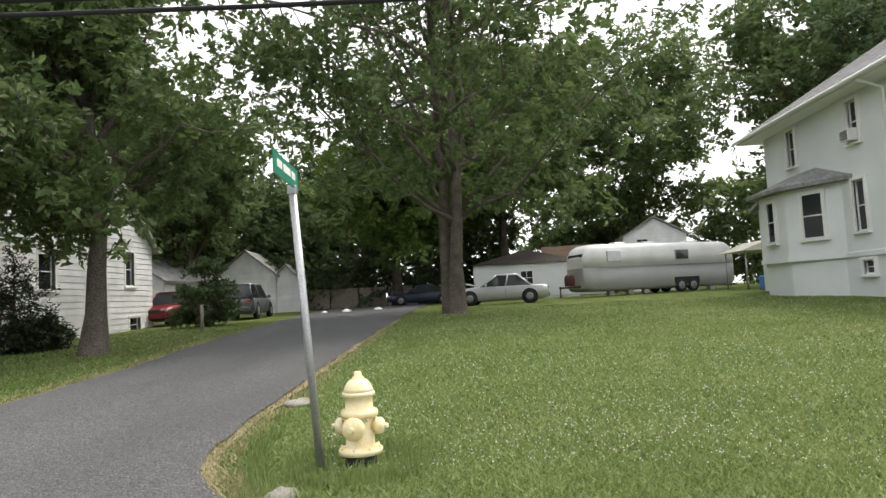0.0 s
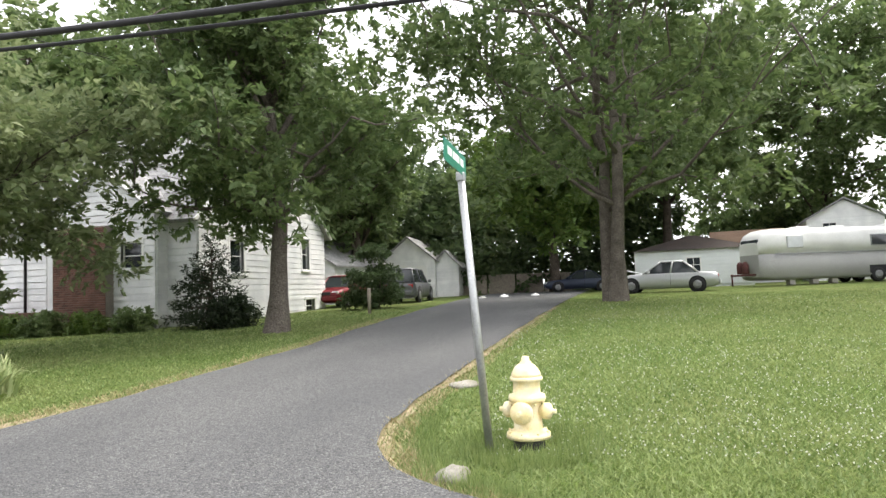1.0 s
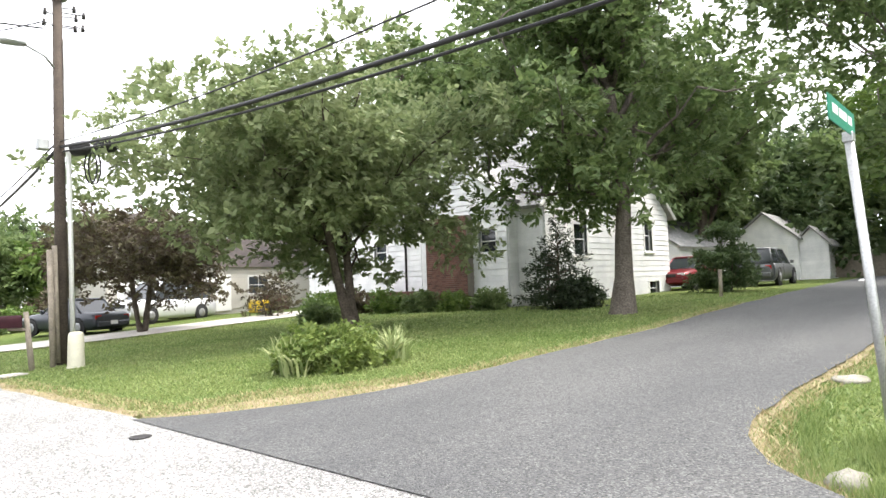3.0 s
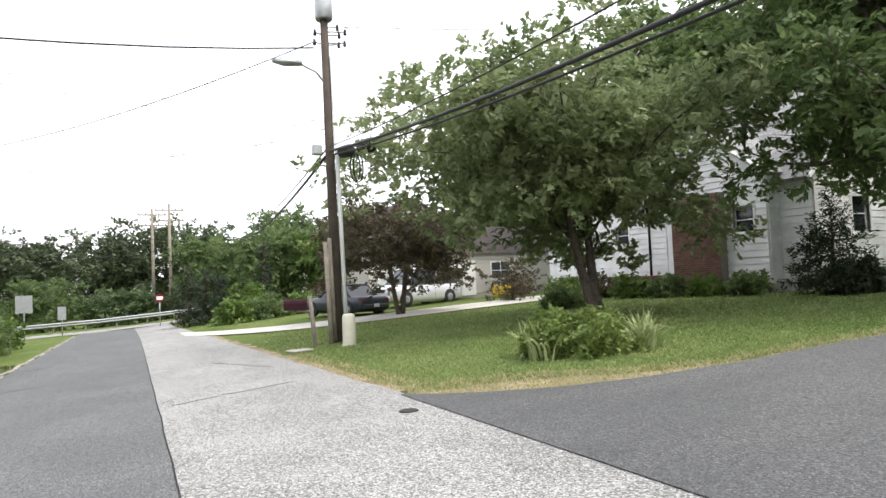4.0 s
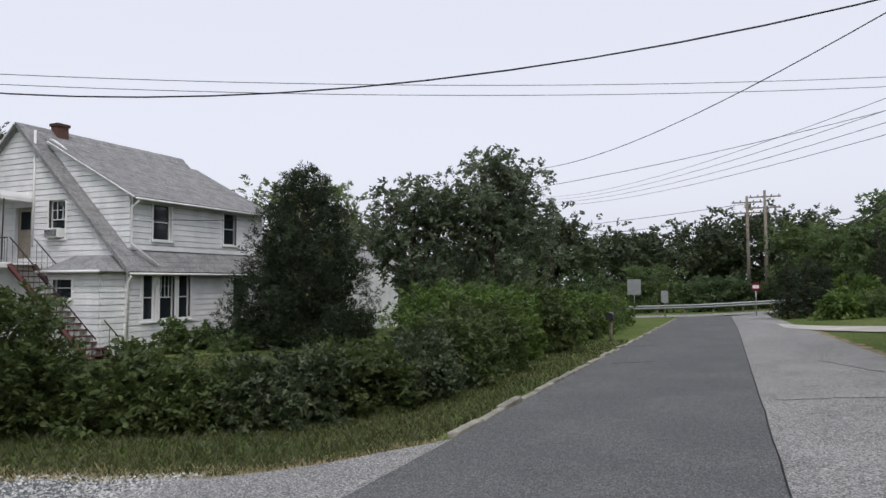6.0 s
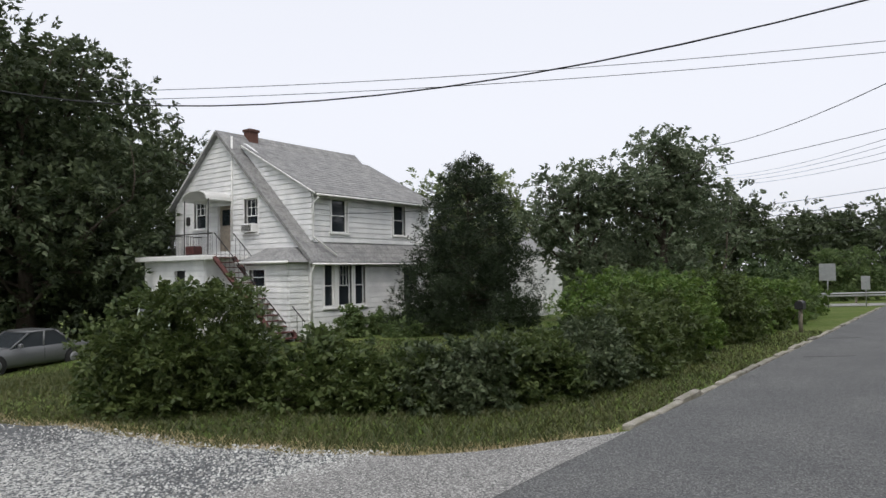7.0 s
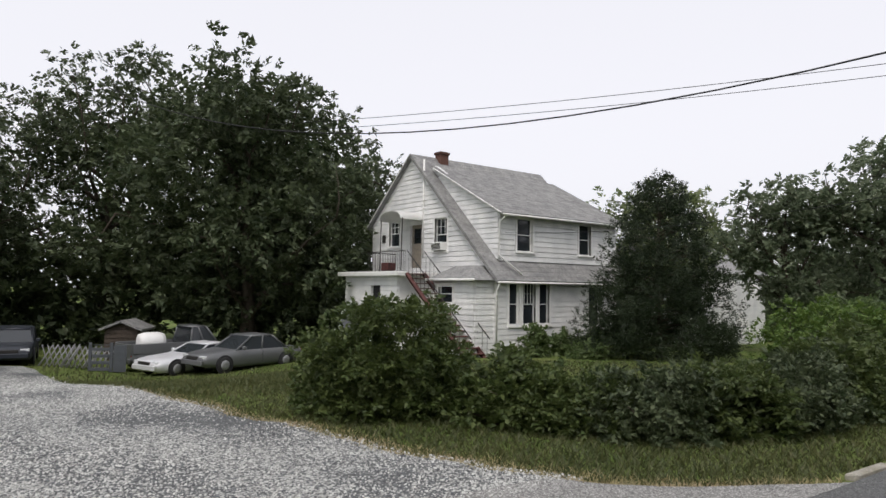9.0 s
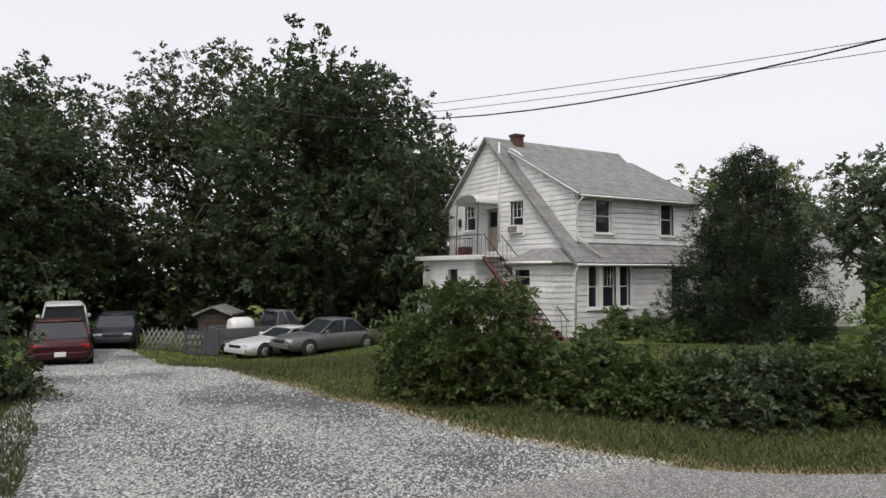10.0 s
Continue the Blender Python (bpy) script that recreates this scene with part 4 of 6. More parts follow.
def hull(xx, grow=0.0, z0=0.24, z1=2.75):
    e = max(0.0, abs(xx) - (LH - 0.8)) / 0.8
    k = math.sqrt(max(0.02, 1 - e ** 2.2))
    zt = 1.45 + (z1 - 1.45) * (0.35 + 0.65 * k) + grow
    ww = 1.2 * (0.6 + 0.4 * k) + grow
    return ww, z0 + 0.25 * (1 - k), zt


def hull_ring(xx, lo, hi, n=14):
    ww, zb, zt = hull(xx)
    out = []
    for i in range(n + 1):
        a = math.pi * i / n
        yy = ww * math.copysign(abs(math.cos(a)) ** 0.36, math.cos(a))
        zz = 1.5 + (zt - 1.5) * abs(math.sin(a)) ** 0.5
        out.append((xx, yy, zz))
    return out


xs = [-LH, -LH + 0.03, -LH + 0.12, -LH + 0.3, -LH + 0.6, -LH + 1.1] + [-LH + 1.1 + (2 * LH - 2.2) * i / 8 for i in range(1, 8)] + [LH - 1.1, LH - 0.6, LH - 0.3, LH - 0.12, LH - 0.03, LH]
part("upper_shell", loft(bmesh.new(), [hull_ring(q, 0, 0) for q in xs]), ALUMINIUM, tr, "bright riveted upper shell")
rings = []
for q in xs:
    ww, zb, zt = hull(q)
    rings.append([(q, ww * 1.005, 1.5), (q, ww * 1.0, zb + 0.15), (q, ww * 0.85, zb), (q, -ww * 0.85, zb), (q, -ww, zb + 0.15), (q, -ww * 1.005, 1.5)])
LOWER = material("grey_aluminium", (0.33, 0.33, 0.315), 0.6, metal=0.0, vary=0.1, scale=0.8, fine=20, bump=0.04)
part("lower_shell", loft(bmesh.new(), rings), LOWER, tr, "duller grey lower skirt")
for s in (-1, 1):
    tubes("belt_rail", [([(q, s * hull(q)[0] * 1.015, 1.5) for q in xs[4:-4]], 0.025)], STEEL, tr, 6)
    for xx, ww, hh in ((3.3, 0.75, 0.5), (-1.1, 0.8, 0.48)):
        fr = boxed("window", (xx - ww / 2 - 0.04, xx + ww / 2 + 0.04, s * 1.2 - 0.03, s * 1.2 + 0.03, 1.76, 1.84 + hh), STEEL, tr, 0.01)
        boxed("pane", (xx - ww / 2, xx + ww / 2, s * 1.236 - 0.008, s * 1.236 + 0.008, 1.8, 1.8 + hh), CAR_GLASS if xx < 0 else LAMP_CLEAR, fr)
    for xx in (-0.95, -1.75):
        wheel(tr, xx, s * 1.13, 0.36, 0.22, s)
    boxed("wheel_opening", (-2.2, -0.5, s * 1.195 - 0.012, s * 1.195 + 0.012, 0.42, 0.82), DARK, tr, 0.01)
boxed("front_window", (LH - 0.42, LH - 0.02, -0.75, 0.75, 1.75, 2.25), CAR_GLASS, tr, 0.06)
for xx in (2.2, 0.3, -2.6):
    boxed("roof_vent", (xx - 0.35, xx + 0.35, -0.3, 0.3, 2.72, 2.86), WHITE_PAINT, tr, 0.03)
tubes("hitch", [([(LH - 0.3, 0.6, 0.55), (LH + 1.0, 0, 0.52)], 0.05), ([(LH - 0.3, -0.6, 0.55), (LH + 1.0, 0, 0.52)], 0.05), ([(LH + 0.95, 0, 0.0), (LH + 0.95, 0, 0.6)], 0.04)], RED_RUST, tr, 6)
for dx, dy in ((0.35, 0.2), (0.38, -0.2)):
    part("gas_bottle", lathe(bmesh.new(), [(0.15, 0.6), (0.16, 0.65), (0.16, 1.05), (0.1, 1.15), (0.03, 1.2)], 14, Matrix.Translation((LH + dx, dy, 0))), RED_RUST, tr)
for xx in (3.4, 2.2, 1.2, -3.2):
    boxed("support_block", (xx - 0.15, xx + 0.15, 0.7, 1.0, 0, 0.58), CONCRETE, tr, 0.01)


# ---- outbuildings ----
def shed(name, x, y, turn, w, d, hw, rise, wallm, roofm, label, door=None, gable=True, category="garage", hip=False):
    """A small building: its front is local -y. rise: the roof's height."""
    t = thing(name, x, y, land(x, y) - 0.1, turn, label, category)
    wf = part("wall", box(bmesh.new(), -w / 2, w / 2, 0, 0.15, 0, hw), wallm, t)
    for q in ((-w / 2, -w / 2 + 0.15, 0.15, d - 0.15), (w / 2 - 0.15, w / 2, 0.15, d - 0.15), (-w / 2, w / 2, d - 0.15, d)):
        boxed("wall", (*q, 0, hw), wallm, t)
    for m, span in ((Matrix(), w), (pose(w / 2, d / 2, 0, 0, 0, 90), d), (pose(-w / 2, d / 2, 0, 0, 0, 270), d)):
        mid = w / 2 if span == w else d / 2
        z = 0.25
        while z < hw:
            bm = bmesh.new()
            strip(bm, -mid, mid, -mid, mid, z + 0.03, min(z + 0.224, hw), -0.05, -0.04, -0.001)
            board = part("board", bm, wallm, wf)
            board.matrix_basis = m
            z += 0.22
    o = 0.25
    bm = bmesh.new()
    if hip:
        pts = [(-w / 2 - o, -o, hw), (w / 2 + o, -o, hw), (w / 2 + o, d + o, hw), (-w / 2 - o, d + o, hw), (-w / 2 + d / 2, d / 2, hw + rise), (w / 2 - d / 2, d / 2, hw + rise)]
        fs = ((0, 1, 5, 4), (1, 2, 5), (2, 3, 4, 5), (3, 0, 4), (3, 2, 1, 0))
    elif gable:
        part("gable", prism(bmesh.new(), [(-w / 2, hw), (w / 2, hw), (0, hw + rise - 0.05)], "y", 0.0, d), wallm, t)
        pts = [(-w / 2 - o, -o, hw - o * 2 * rise / w), (0, -o, hw + rise), (w / 2 + o, -o, hw - o * 2 * rise / w), (w / 2 + o, d + o, hw - o * 2 * rise / w), (0, d + o, hw + rise), (-w / 2 - o, d + o, hw - o * 2 * rise / w)]
        pts += [(a, b, c + 0.1) for a, b, c in pts]
        fs = ((6, 7, 10, 11), (7, 8, 9, 10), (0, 5, 4, 1), (1, 4, 3, 2), (0, 1, 7, 6), (1, 2, 8, 7), (3, 4, 10, 9), (4, 5, 11, 10), (0, 6, 11, 5), (2, 3, 9, 8))
    else:
        pts = [(-w / 2 - o, -o, hw - 0.05), (w / 2 + o, -o, hw - 0.05), (w / 2 + o, d / 2, hw + rise), (-w / 2 - o, d / 2, hw + rise), (w / 2 + o, d + o, hw - 0.05), (-w / 2 - o, d + o, hw - 0.05)]
        fs = ((0, 1, 2, 3), (3, 2, 4, 5), (0, 5, 4, 1), (0, 3, 5), (1, 4, 2))
    vs = [bm.verts.new(p) for p in pts]
    for f in fs:
        bm.faces.new([vs[i] for i in f])
    bmesh.ops.recalc_face_normals(bm, faces=bm.faces)
    part("roof", bm, roofm, t)
    for x0, x1, z0, z1, kind in door or ():
        if kind == "door":
            dd = boxed("door", (x0, x1, -0.08, -0.051, z0, z1), TRIM, t, 0.008)
            for i in range(1, 4):
                zz = z0 + (z1 - z0) * i / 4
                boxed("panel_rail", (x0 + 0.02, x1 - 0.02, -0.092, -0.081, zz - 0.02, zz + 0.02), WHITE_PAINT, dd)
        else:
            ww = boxed("window", (x0 - 0.07, x1 + 0.07, -0.07, -0.02, z0 - 0.07, z1 + 0.07), TRIM, t, 0.008)
            boxed("pane", (x0, x1, -0.076, -0.071, z0, z1), GLASS, ww)
            xm, zm = (x0 + x1) / 2, (z0 + z1) / 2
            boxed("muntin", (xm - 0.015, xm + 0.015, -0.082, -0.077, z0, z1), TRIM, ww)
            boxed("muntin", (x0, xm - 0.016, -0.082, -0.077, zm - 0.015, zm + 0.015), TRIM, ww)
            boxed("muntin", (xm + 0.016, x1, -0.082, -0.077, zm - 0.015, zm + 0.015), TRIM, ww)
    return t


shed("garage", 41.0, -4.0, 264, 6.4, 6, 2.3, 1.0, STUCCO, BROWN_ROOF, "white garage with peeling paint and a low brown hipped roof", [(-0.3, 0.4, 1.0, 1.8, "window")], hip=True)
shed("tan_roofed_house", 50, -8.5, 262, 4.4, 6, 2.5, 1.5, SIDING, TAN_ROOF, "white outbuilding under a tan shingle roof", gable=False)
shed("distant_house", 46.5, -13.6, 262, 4.2, 5, 4.0, 1.2, SIDING, SHINGLE, "distant white gabled house behind the trailer", [(-1.2, -0.5, 2.8, 3.7, "window")], category="house")
shed("garage", 41.5, 13.6, 275, 3.6, 6, 2.6, 1.5, SIDING, SHINGLE, "small white gabled garage at the driveway's end", [(-1.3, 1.3, 0.1, 2.2, "door")])
shed("tool_shed", 42.0, 11.2, 275, 1.7, 3, 2.2, 0.9, SIDING, SHINGLE, "narrow white gabled tool shed", category="shed")
shed("garage", 33.5, 17.5, 262, 5.0, 6, 2.3, 1.5, SIDING, SHINGLE, "low white garage behind the cape house", category="garage")
shed("ranch_house", 19.6, 31.2, 0, 9.5, 7, 2.4, 1.7, CREAM_SIDING, BROWN_ROOF, "low pale ranch house with a brown shingle roof", [(-4.3, -3.0, 0.15, 2.0, "door"), (-2.0, -0.9, 1.0, 1.85, "window")], gable=False, category="house")
shed("ranch_house", 16.4, 38.6, 0, 6.5, 7, 4.2, 2.2, CREAM_SIDING, BROWN_ROOF, "pale two-storey wing behind the garage doors", [(-2.7, -0.6, 0.1, 2.2, "door")], category="house")
shed("sided_house", -20.5, 36.0, 90, 8, 8, 4.2, 2.0, SIDING, SHINGLE, "white sided house behind the maple", gable=False, category="house")
shed("tool_shed", -33.4, 6.6, 62, 1.4, 1.8, 1.6, 0.3, POLE_WOOD, SHINGLE, "small weathered tool shed with a pale roof under the trees", category="shed")
shed("distant_house", 13.5, 66, 0, 7, 7, 4.5, 2.4, SIDING, SHINGLE, "distant white house among trees", category="house")
car("distant_car", -1.5, 64, 90, 4.5, 1.8, 1.5, SILVER, "silver car beyond the guardrail")

# ---- street furniture ----
hy = thing("fire_hydrant", 5.32, 0.64, land(5.32, 0.64) - 0.012, -100, "cream-yellow fire hydrant with a black base in the grass", "hydrant")
hy.scale = (0.89, 0.89, 0.89)
part("base", lathe(bmesh.new(), [(0.13, 0), (0.14, 0.02), (0.135, 0.1)], 24), BLACK_PAINT, hy, "black painted base")
part("barrel", lathe(bmesh.new(), [(0.19, 0.1), (0.19, 0.14), (0.165, 0.155), (0.125, 0.165), (0.122, 0.4), (0.125, 0.405), (0.158, 0.415), (0.162, 0.44), (0.158, 0.465), (0.12, 0.475), (0.117, 0.58), (0.14, 0.588), (0.143, 0.61), (0.135, 0.622)], 28), HYDRANT_PAINT, hy)
part("bonnet", lathe(bmesh.new(), [(0.132, 0.622), (0.125, 0.65), (0.105, 0.69), (0.075, 0.722), (0.05, 0.735), (0.048, 0.75), (0.034, 0.755), (0.032, 0.79), (0.02, 0.795)], 24), HYDRANT_PAINT, hy)
for a, r, reach in ((0, 0.062, 0.21), (180, 0.062, 0.21), (270, 0.085, 0.2)):
    nz = part("nozzle", lathe(bmesh.new(), [(r * 0.8, 0.09), (r * 0.8, reach - 0.07), (r * 1.12, reach - 0.065), (r * 1.15, reach - 0.02), (r * 0.95, reach), (r * 0.45, reach + 0.012), (0.022, reach + 0.015), (0.02, reach + 0.045)], 18, pose(0, 0, 0.33, 0, 90, a)), HYDRANT_PAINT, hy)
for i in range(8):
    a = math.pi / 4 * i
    for z in (0.395, 0.155):
        part("bolt", lathe(bmesh.new(), [(0.012, 0), (0.012, 0.022)], 6, Matrix.Translation((0.146 * math.cos(a) * (1.17 if z < 0.2 else 1), 0.146 * math.sin(a) * (1.17 if z < 0.2 else 1), z - 0.012))), HYDRANT_PAINT, hy)

SB, STP = Vector((5.16, 0.91, land(5.16, 0.91) - 0.1)), Vector((5.23, 1.075, 2.435))
sg = thing("street_sign", *SB, 0, "leaning steel post with a green street name blade", "street sign")
place(tubes("post", [([SB, SB.lerp(STP, 0.5), STP], 0.031)], STEEL), sg, Matrix())
for z in (0.1,):
    m = Matrix.Translation(STP + Vector((-0.26, -0.025, z - 0.015))) @ pose(0, 0, 0, 0, 1, 2)
    bl = place(boxed("blade", (-0.38, 0.38, -0.004, 0.004, -0.075, 0.09), GREEN_SIGN, None, 0.002, "green street name blade"), sg, m)
    for s in (-1, 1):
        for a, b in ((-0.28, -0.14), (-0.1, 0.12), (0.16, 0.28)):
            boxed("letter_bar", (a, b, s * 0.0052 - 0.001, s * 0.0052 + 0.001, -0.012, 0.045), WHITE_PAINT, bl)
place(boxed("bracket", (-0.034, 0.034, -0.034, 0.034, -0.04, 0.03), STEEL, None, 0.006), sg, Matrix.Translation(STP))

PX, PY = 4.75, 16.5
PB, PT = Vector((PX, PY, land(PX, PY) - 0.2)), Vector((PX - 0.12, PY - 0.1, 8.45))
up = thing("utility_pole", PX, PY, PB.z, 0, "dark wooden utility pole with transformer, lamp and cables", "utility pole")
place(tubes("shaft", [([PB, PB.lerp(PT, 0.5), PT], [0.135, 0.118, 0.098])], POLE_WOOD, None, 12), up, Matrix())


def on_pole(z):
    f = (z - PB.z) / (PT.z - PB.z)
    return PB.lerp(PT, f)


place(tubes("conduit", [([on_pole(0.1) + Vector((0.18, -0.15, 0)), on_pole(3) + Vector((0.17, -0.12, 0)), on_pole(7.4) + Vector((0.13, -0.1, 0))], 0.055)], ALUMINIUM, None, 8), up, Matrix())
place(tubes("cable_guard", [([on_pole(0.1) + Vector((-0.12, -0.14, 0)), on_pole(2.7) + Vector((-0.16, -0.14, 0))], 0.05)], OLD_WOOD, None, 6), up, Matrix())
place(tubes("stub_post", [([Vector((PX - 0.25, PY - 0.25, PB.z)), on_pole(2.6) + Vector((-0.28, -0.2, 0))], 0.06)], OLD_WOOD, None, 6), up, Matrix())
part("can", lathe(bmesh.new(), [(0.2, 0), (0.23, 0.05), (0.23, 0.85), (0.17, 0.95), (0.06, 0.97)], 20), STEEL, place(new("transformer"), up, Matrix.Translation(on_pole(8.35) + Vector((0.0, 0.0, 0.0)))))
for dz, dx in ((7.7, -0.3), (7.95, -0.28), (8.15, 0.32), (7.95, 0.36), (7.7, 0.34), (7.75, 0.5), (8.05, 0.52)):
    c = on_pole(dz)
    ins = place(tubes("insulator", [([Vector((0, 0, 0)), Vector((dx, -0.1, 0.02))], 0.015), ([Vector((dx, -0.1, -0.06)), Vector((dx, -0.1, 0.09))], [0.045, 0.03])], IRON, None, 8), up, Matrix.Translation(c))
arm = place(tubes("lamp_arm", [([on_pole(6.65), on_pole(6.95) + Vector((-0.3, -0.1, 0)), on_pole(7.1) + Vector((-0.75, -0.2, 0))], 0.03)], STEEL, None, 8), up, Matrix())
lampm = Matrix.Translation(on_pole(7.08) + Vector((-1.0, -0.25, 0)))
lm = part("lamp_head", loft(bmesh.new(), [[(-0.42, -0.07, -0.03), (-0.42, 0.07, -0.03), (-0.42, 0.07, 0.02), (-0.42, -0.07, 0.02)], [(-0.1, -0.15, -0.07), (-0.1, 0.15, -0.07), (-0.1, 0.13, 0.06), (-0.1, -0.13, 0.06)], [(0.3, -0.1, -0.05), (0.3, 0.1, -0.05), (0.3, 0.08, 0.05), (0.3, -0.08, 0.05)]]), STEEL)
place(lm, up, lampm)
for dx, r, lng in ((0.3, 0.16, 0.46), (0.8, 0.19, 0.5)):
    place(part("splice_case", lathe(bmesh.new(), [(r * 0.5, -lng / 2), (r, -lng / 2 + 0.06), (r, lng / 2 - 0.06), (r * 0.5, lng / 2)], 14, pose(0, 0, 0, 90, 0, 20)), CABLE), up, Matrix.Translation(on_pole(4.75 + dx * 0.25) + Vector((dx, -0.35 - dx * 0.3, 0.05))))
place(boxed("junction_box", (-0.12, 0.12, -0.1, 0.1, -0.13, 0.13), STEEL, None, 0.03), up, Matrix.Translation(on_pole(4.9) + Vector((-0.42, -0.3, 0))))
place(tubes("drip_loop", [([on_pole(4.75) + Vector((0.5 + 0.13 * math.sin(a) + k * 0.08, -0.5, -0.28 + 0.38 * math.cos(a))) for a in np.linspace(0.4, 6.0, 14)], 0.017) for k in (0, 1)], CABLE, None, 6), up, Matrix())
bc = thing("cable_pedestal", PX - 0.05, PY - 1.1, land(PX, PY - 1.1) - 0.05, 0, "short cream plastic utility pedestal in the grass", "pedestal")
PED = material("cream_plastic", (0.55, 0.53, 0.42), 0.5, vary=0.1)
part("cover", lathe(bmesh.new(), [(0.17, 0), (0.165, 0.1), (0.155, 0.72), (0.13, 0.78), (0.06, 0.8)], 18), PED, bc)
part("collar", lathe(bmesh.new(), [(0.185, 0), (0.185, 0.06), (0.17, 0.07)], 18), PED, bc)
MAROON = material("maroon_paint", (0.03, 0.007, 0.011), 0.75, vary=0.2, spec=0.2)


def mailbox(x, y, turn, post_h, lean, boxm, label, wood=OLD_WOOD, offset=-0.35):
    t = thing("mailbox", x, y, land(x, y) - 0.1, turn, label, "mailbox")
    tubes("post", [([(0, 0, 0), (lean, 0, post_h)], [0.065, 0.055])], wood, t, 8)
    tubes("bracket", [([(lean * 0.8, 0, post_h * 0.72), (offset, 0, post_h * 0.74)], 0.035)], wood, t, 6)
    z = post_h * 0.76
    ring = [(0.11 * math.cos(a), 0.15 + 0.11 * math.sin(a)) for a in np.linspace(0, math.pi, 9)]
    out = [(0.121, 0.0), *[(a * 1.1, b) for a, b in ring], (-0.121, 0.0)]
    bx = part("box", prism(bmesh.new(), [(a, b + z) for a, b in out], "x", offset - 0.3, offset + 0.25), boxm, t)
    boxed("door", (offset + 0.25, offset + 0.262, -0.11, 0.11, z + 0.005, z + 0.24), boxm, bx, 0.004)
    boxed("flag", (offset - 0.05, offset + 0.1, 0.126, 0.136, z + 0.14, z + 0.2), RED_RUST, bx)
    return t


mailbox(4.1, 16.25, -10, 1.35, -0.12, MAROON, "dark maroon mailbox on a leaning weathered post", offset=-0.45)
mailbox(-3.75, 23.3, 90, 1.1, 0.0, BLACK_PAINT, "black mailbox on a post beside the hedge", offset=0.0)
mailbox(2.5, 38.0, 80, 1.05, 0.0, WHITE_PAINT, "white mailbox on a short post by the street", offset=0.0)
cv = tagged(boxed("valve_cover", (-0.28, 0.28, -0.2, 0.2, 0, 0.05), CONCRETE, None, 0.02), "flat concrete meter cover in the grass", "cover")
cv.matrix_basis = pose(3.55, 15.6, land(3.55, 15.6) - 0.005, 0, 0, 20)
mh = tagged(part("drain_cover", lathe(bmesh.new(), [(0.11, 0), (0.11, 0.008), (0.1, 0.011)], 20), IRON), "small round iron cover in the pale asphalt", "drain cover")
mh.matrix_basis = pose(2.75, 6.9, land(2.75, 6.9) + 0.028)
for x, y, s, m, lab in ((4.55, 1.05, 0.17, KERB, "grey stone at the lawn's corner"), (7.8, 1.75, 0.24, KERB, "flat concrete slab beside the driveway"), (33.4, 5.8, 0.35, WHITE_PAINT, "white painted stone at the driveway edge"), (34.0, 4.3, 0.3, WHITE_PAINT, "white painted stone at the driveway edge"), (33.2, 6.9, 0.25, WHITE_PAINT, "white painted stone at the driveway edge")):
    bm = bmesh.new()
    bmesh.ops.create_icosphere(bm, subdivisions=2, radius=1)
    for v in bm.verts:
        k = 1 + 0.25 * noise.noise(v.co * 1.7 + Vector((x, y, 0)))
        v.co = Vector((v.co.x * s * k, v.co.y * s * 0.75 * k, v.co.z * s * (0.15 if s == 0.24 else 0.5) * k))
    for f in bm.faces:
        f.smooth = True
    st = tagged(part("stone", bm, m), lab, "stone")
    st.matrix_basis = pose(x, y, land(x, y) + 0.01)
tagged(tubes("stake", [([(22.0, 8.6, land(22, 8.6) - 0.1), (22.0, 8.6, land(22, 8.6) + 0.9)], 0.06)], OLD_WOOD), "short weathered wooden stake beside the driveway", "stake")

# kerb stones along the street, crumbled and uneven
kb = thing("kerb", -3.0, 7.2, land(-3, 7.2), 0, "crumbling pale concrete kerb along the street", "kerb", kind="structure")
kerb_meshes = []
for k in range(5):
    bm = box(bmesh.new(), -0.055, 0.055, 0, 0.88, -0.1, 0.04, 0.015)
    for v in bm.verts:
        v.co += Vector((0.03, 0.02, 0.03)) * noise.noise(v.co * 4 + Vector((k * 7, 0, 0)))
    me = bpy.data.meshes.new("kerb_stone")
    bm.to_mesh(me)
    bm.free()
    me.materials.append(KERB)
    kerb_meshes.append(me)
y = 7.2
i = 0
while y < 43:
    ob = new("kerb_stone", kerb_meshes[i % 5])
    place(ob, kb, pose(-2.98 + 0.03 * math.sin(i * 2.1), y, land(-2.98, y) + 0.025 + 0.015 * math.sin(i * 3.7), math.degrees(math.atan(-0.017)), 2 * math.sin(i), 1.5 * math.sin(i * 1.3)))
    y += 0.9
    i += 1

# guardrail across the street's end, signs and far poles
gr = thing("guardrail", -2, 53, land(-2, 53), 0, "galvanised steel guardrail beyond the main road", "guardrail")
place(tubes("rail", [([(x, 53, land(x, 53) + z) for x in np.arange(-30, 14, 4)], 0.07) for z in (0.52, 0.68)], STEEL, None, 6), gr, Matrix())
for x in np.arange(-29, 13, 2.0):
    place(boxed("post", (-0.06, 0.06, -0.08, 0.08, 0, 0.72), OLD_WOOD), gr, pose(x, 53.2, land(x, 53.2)))


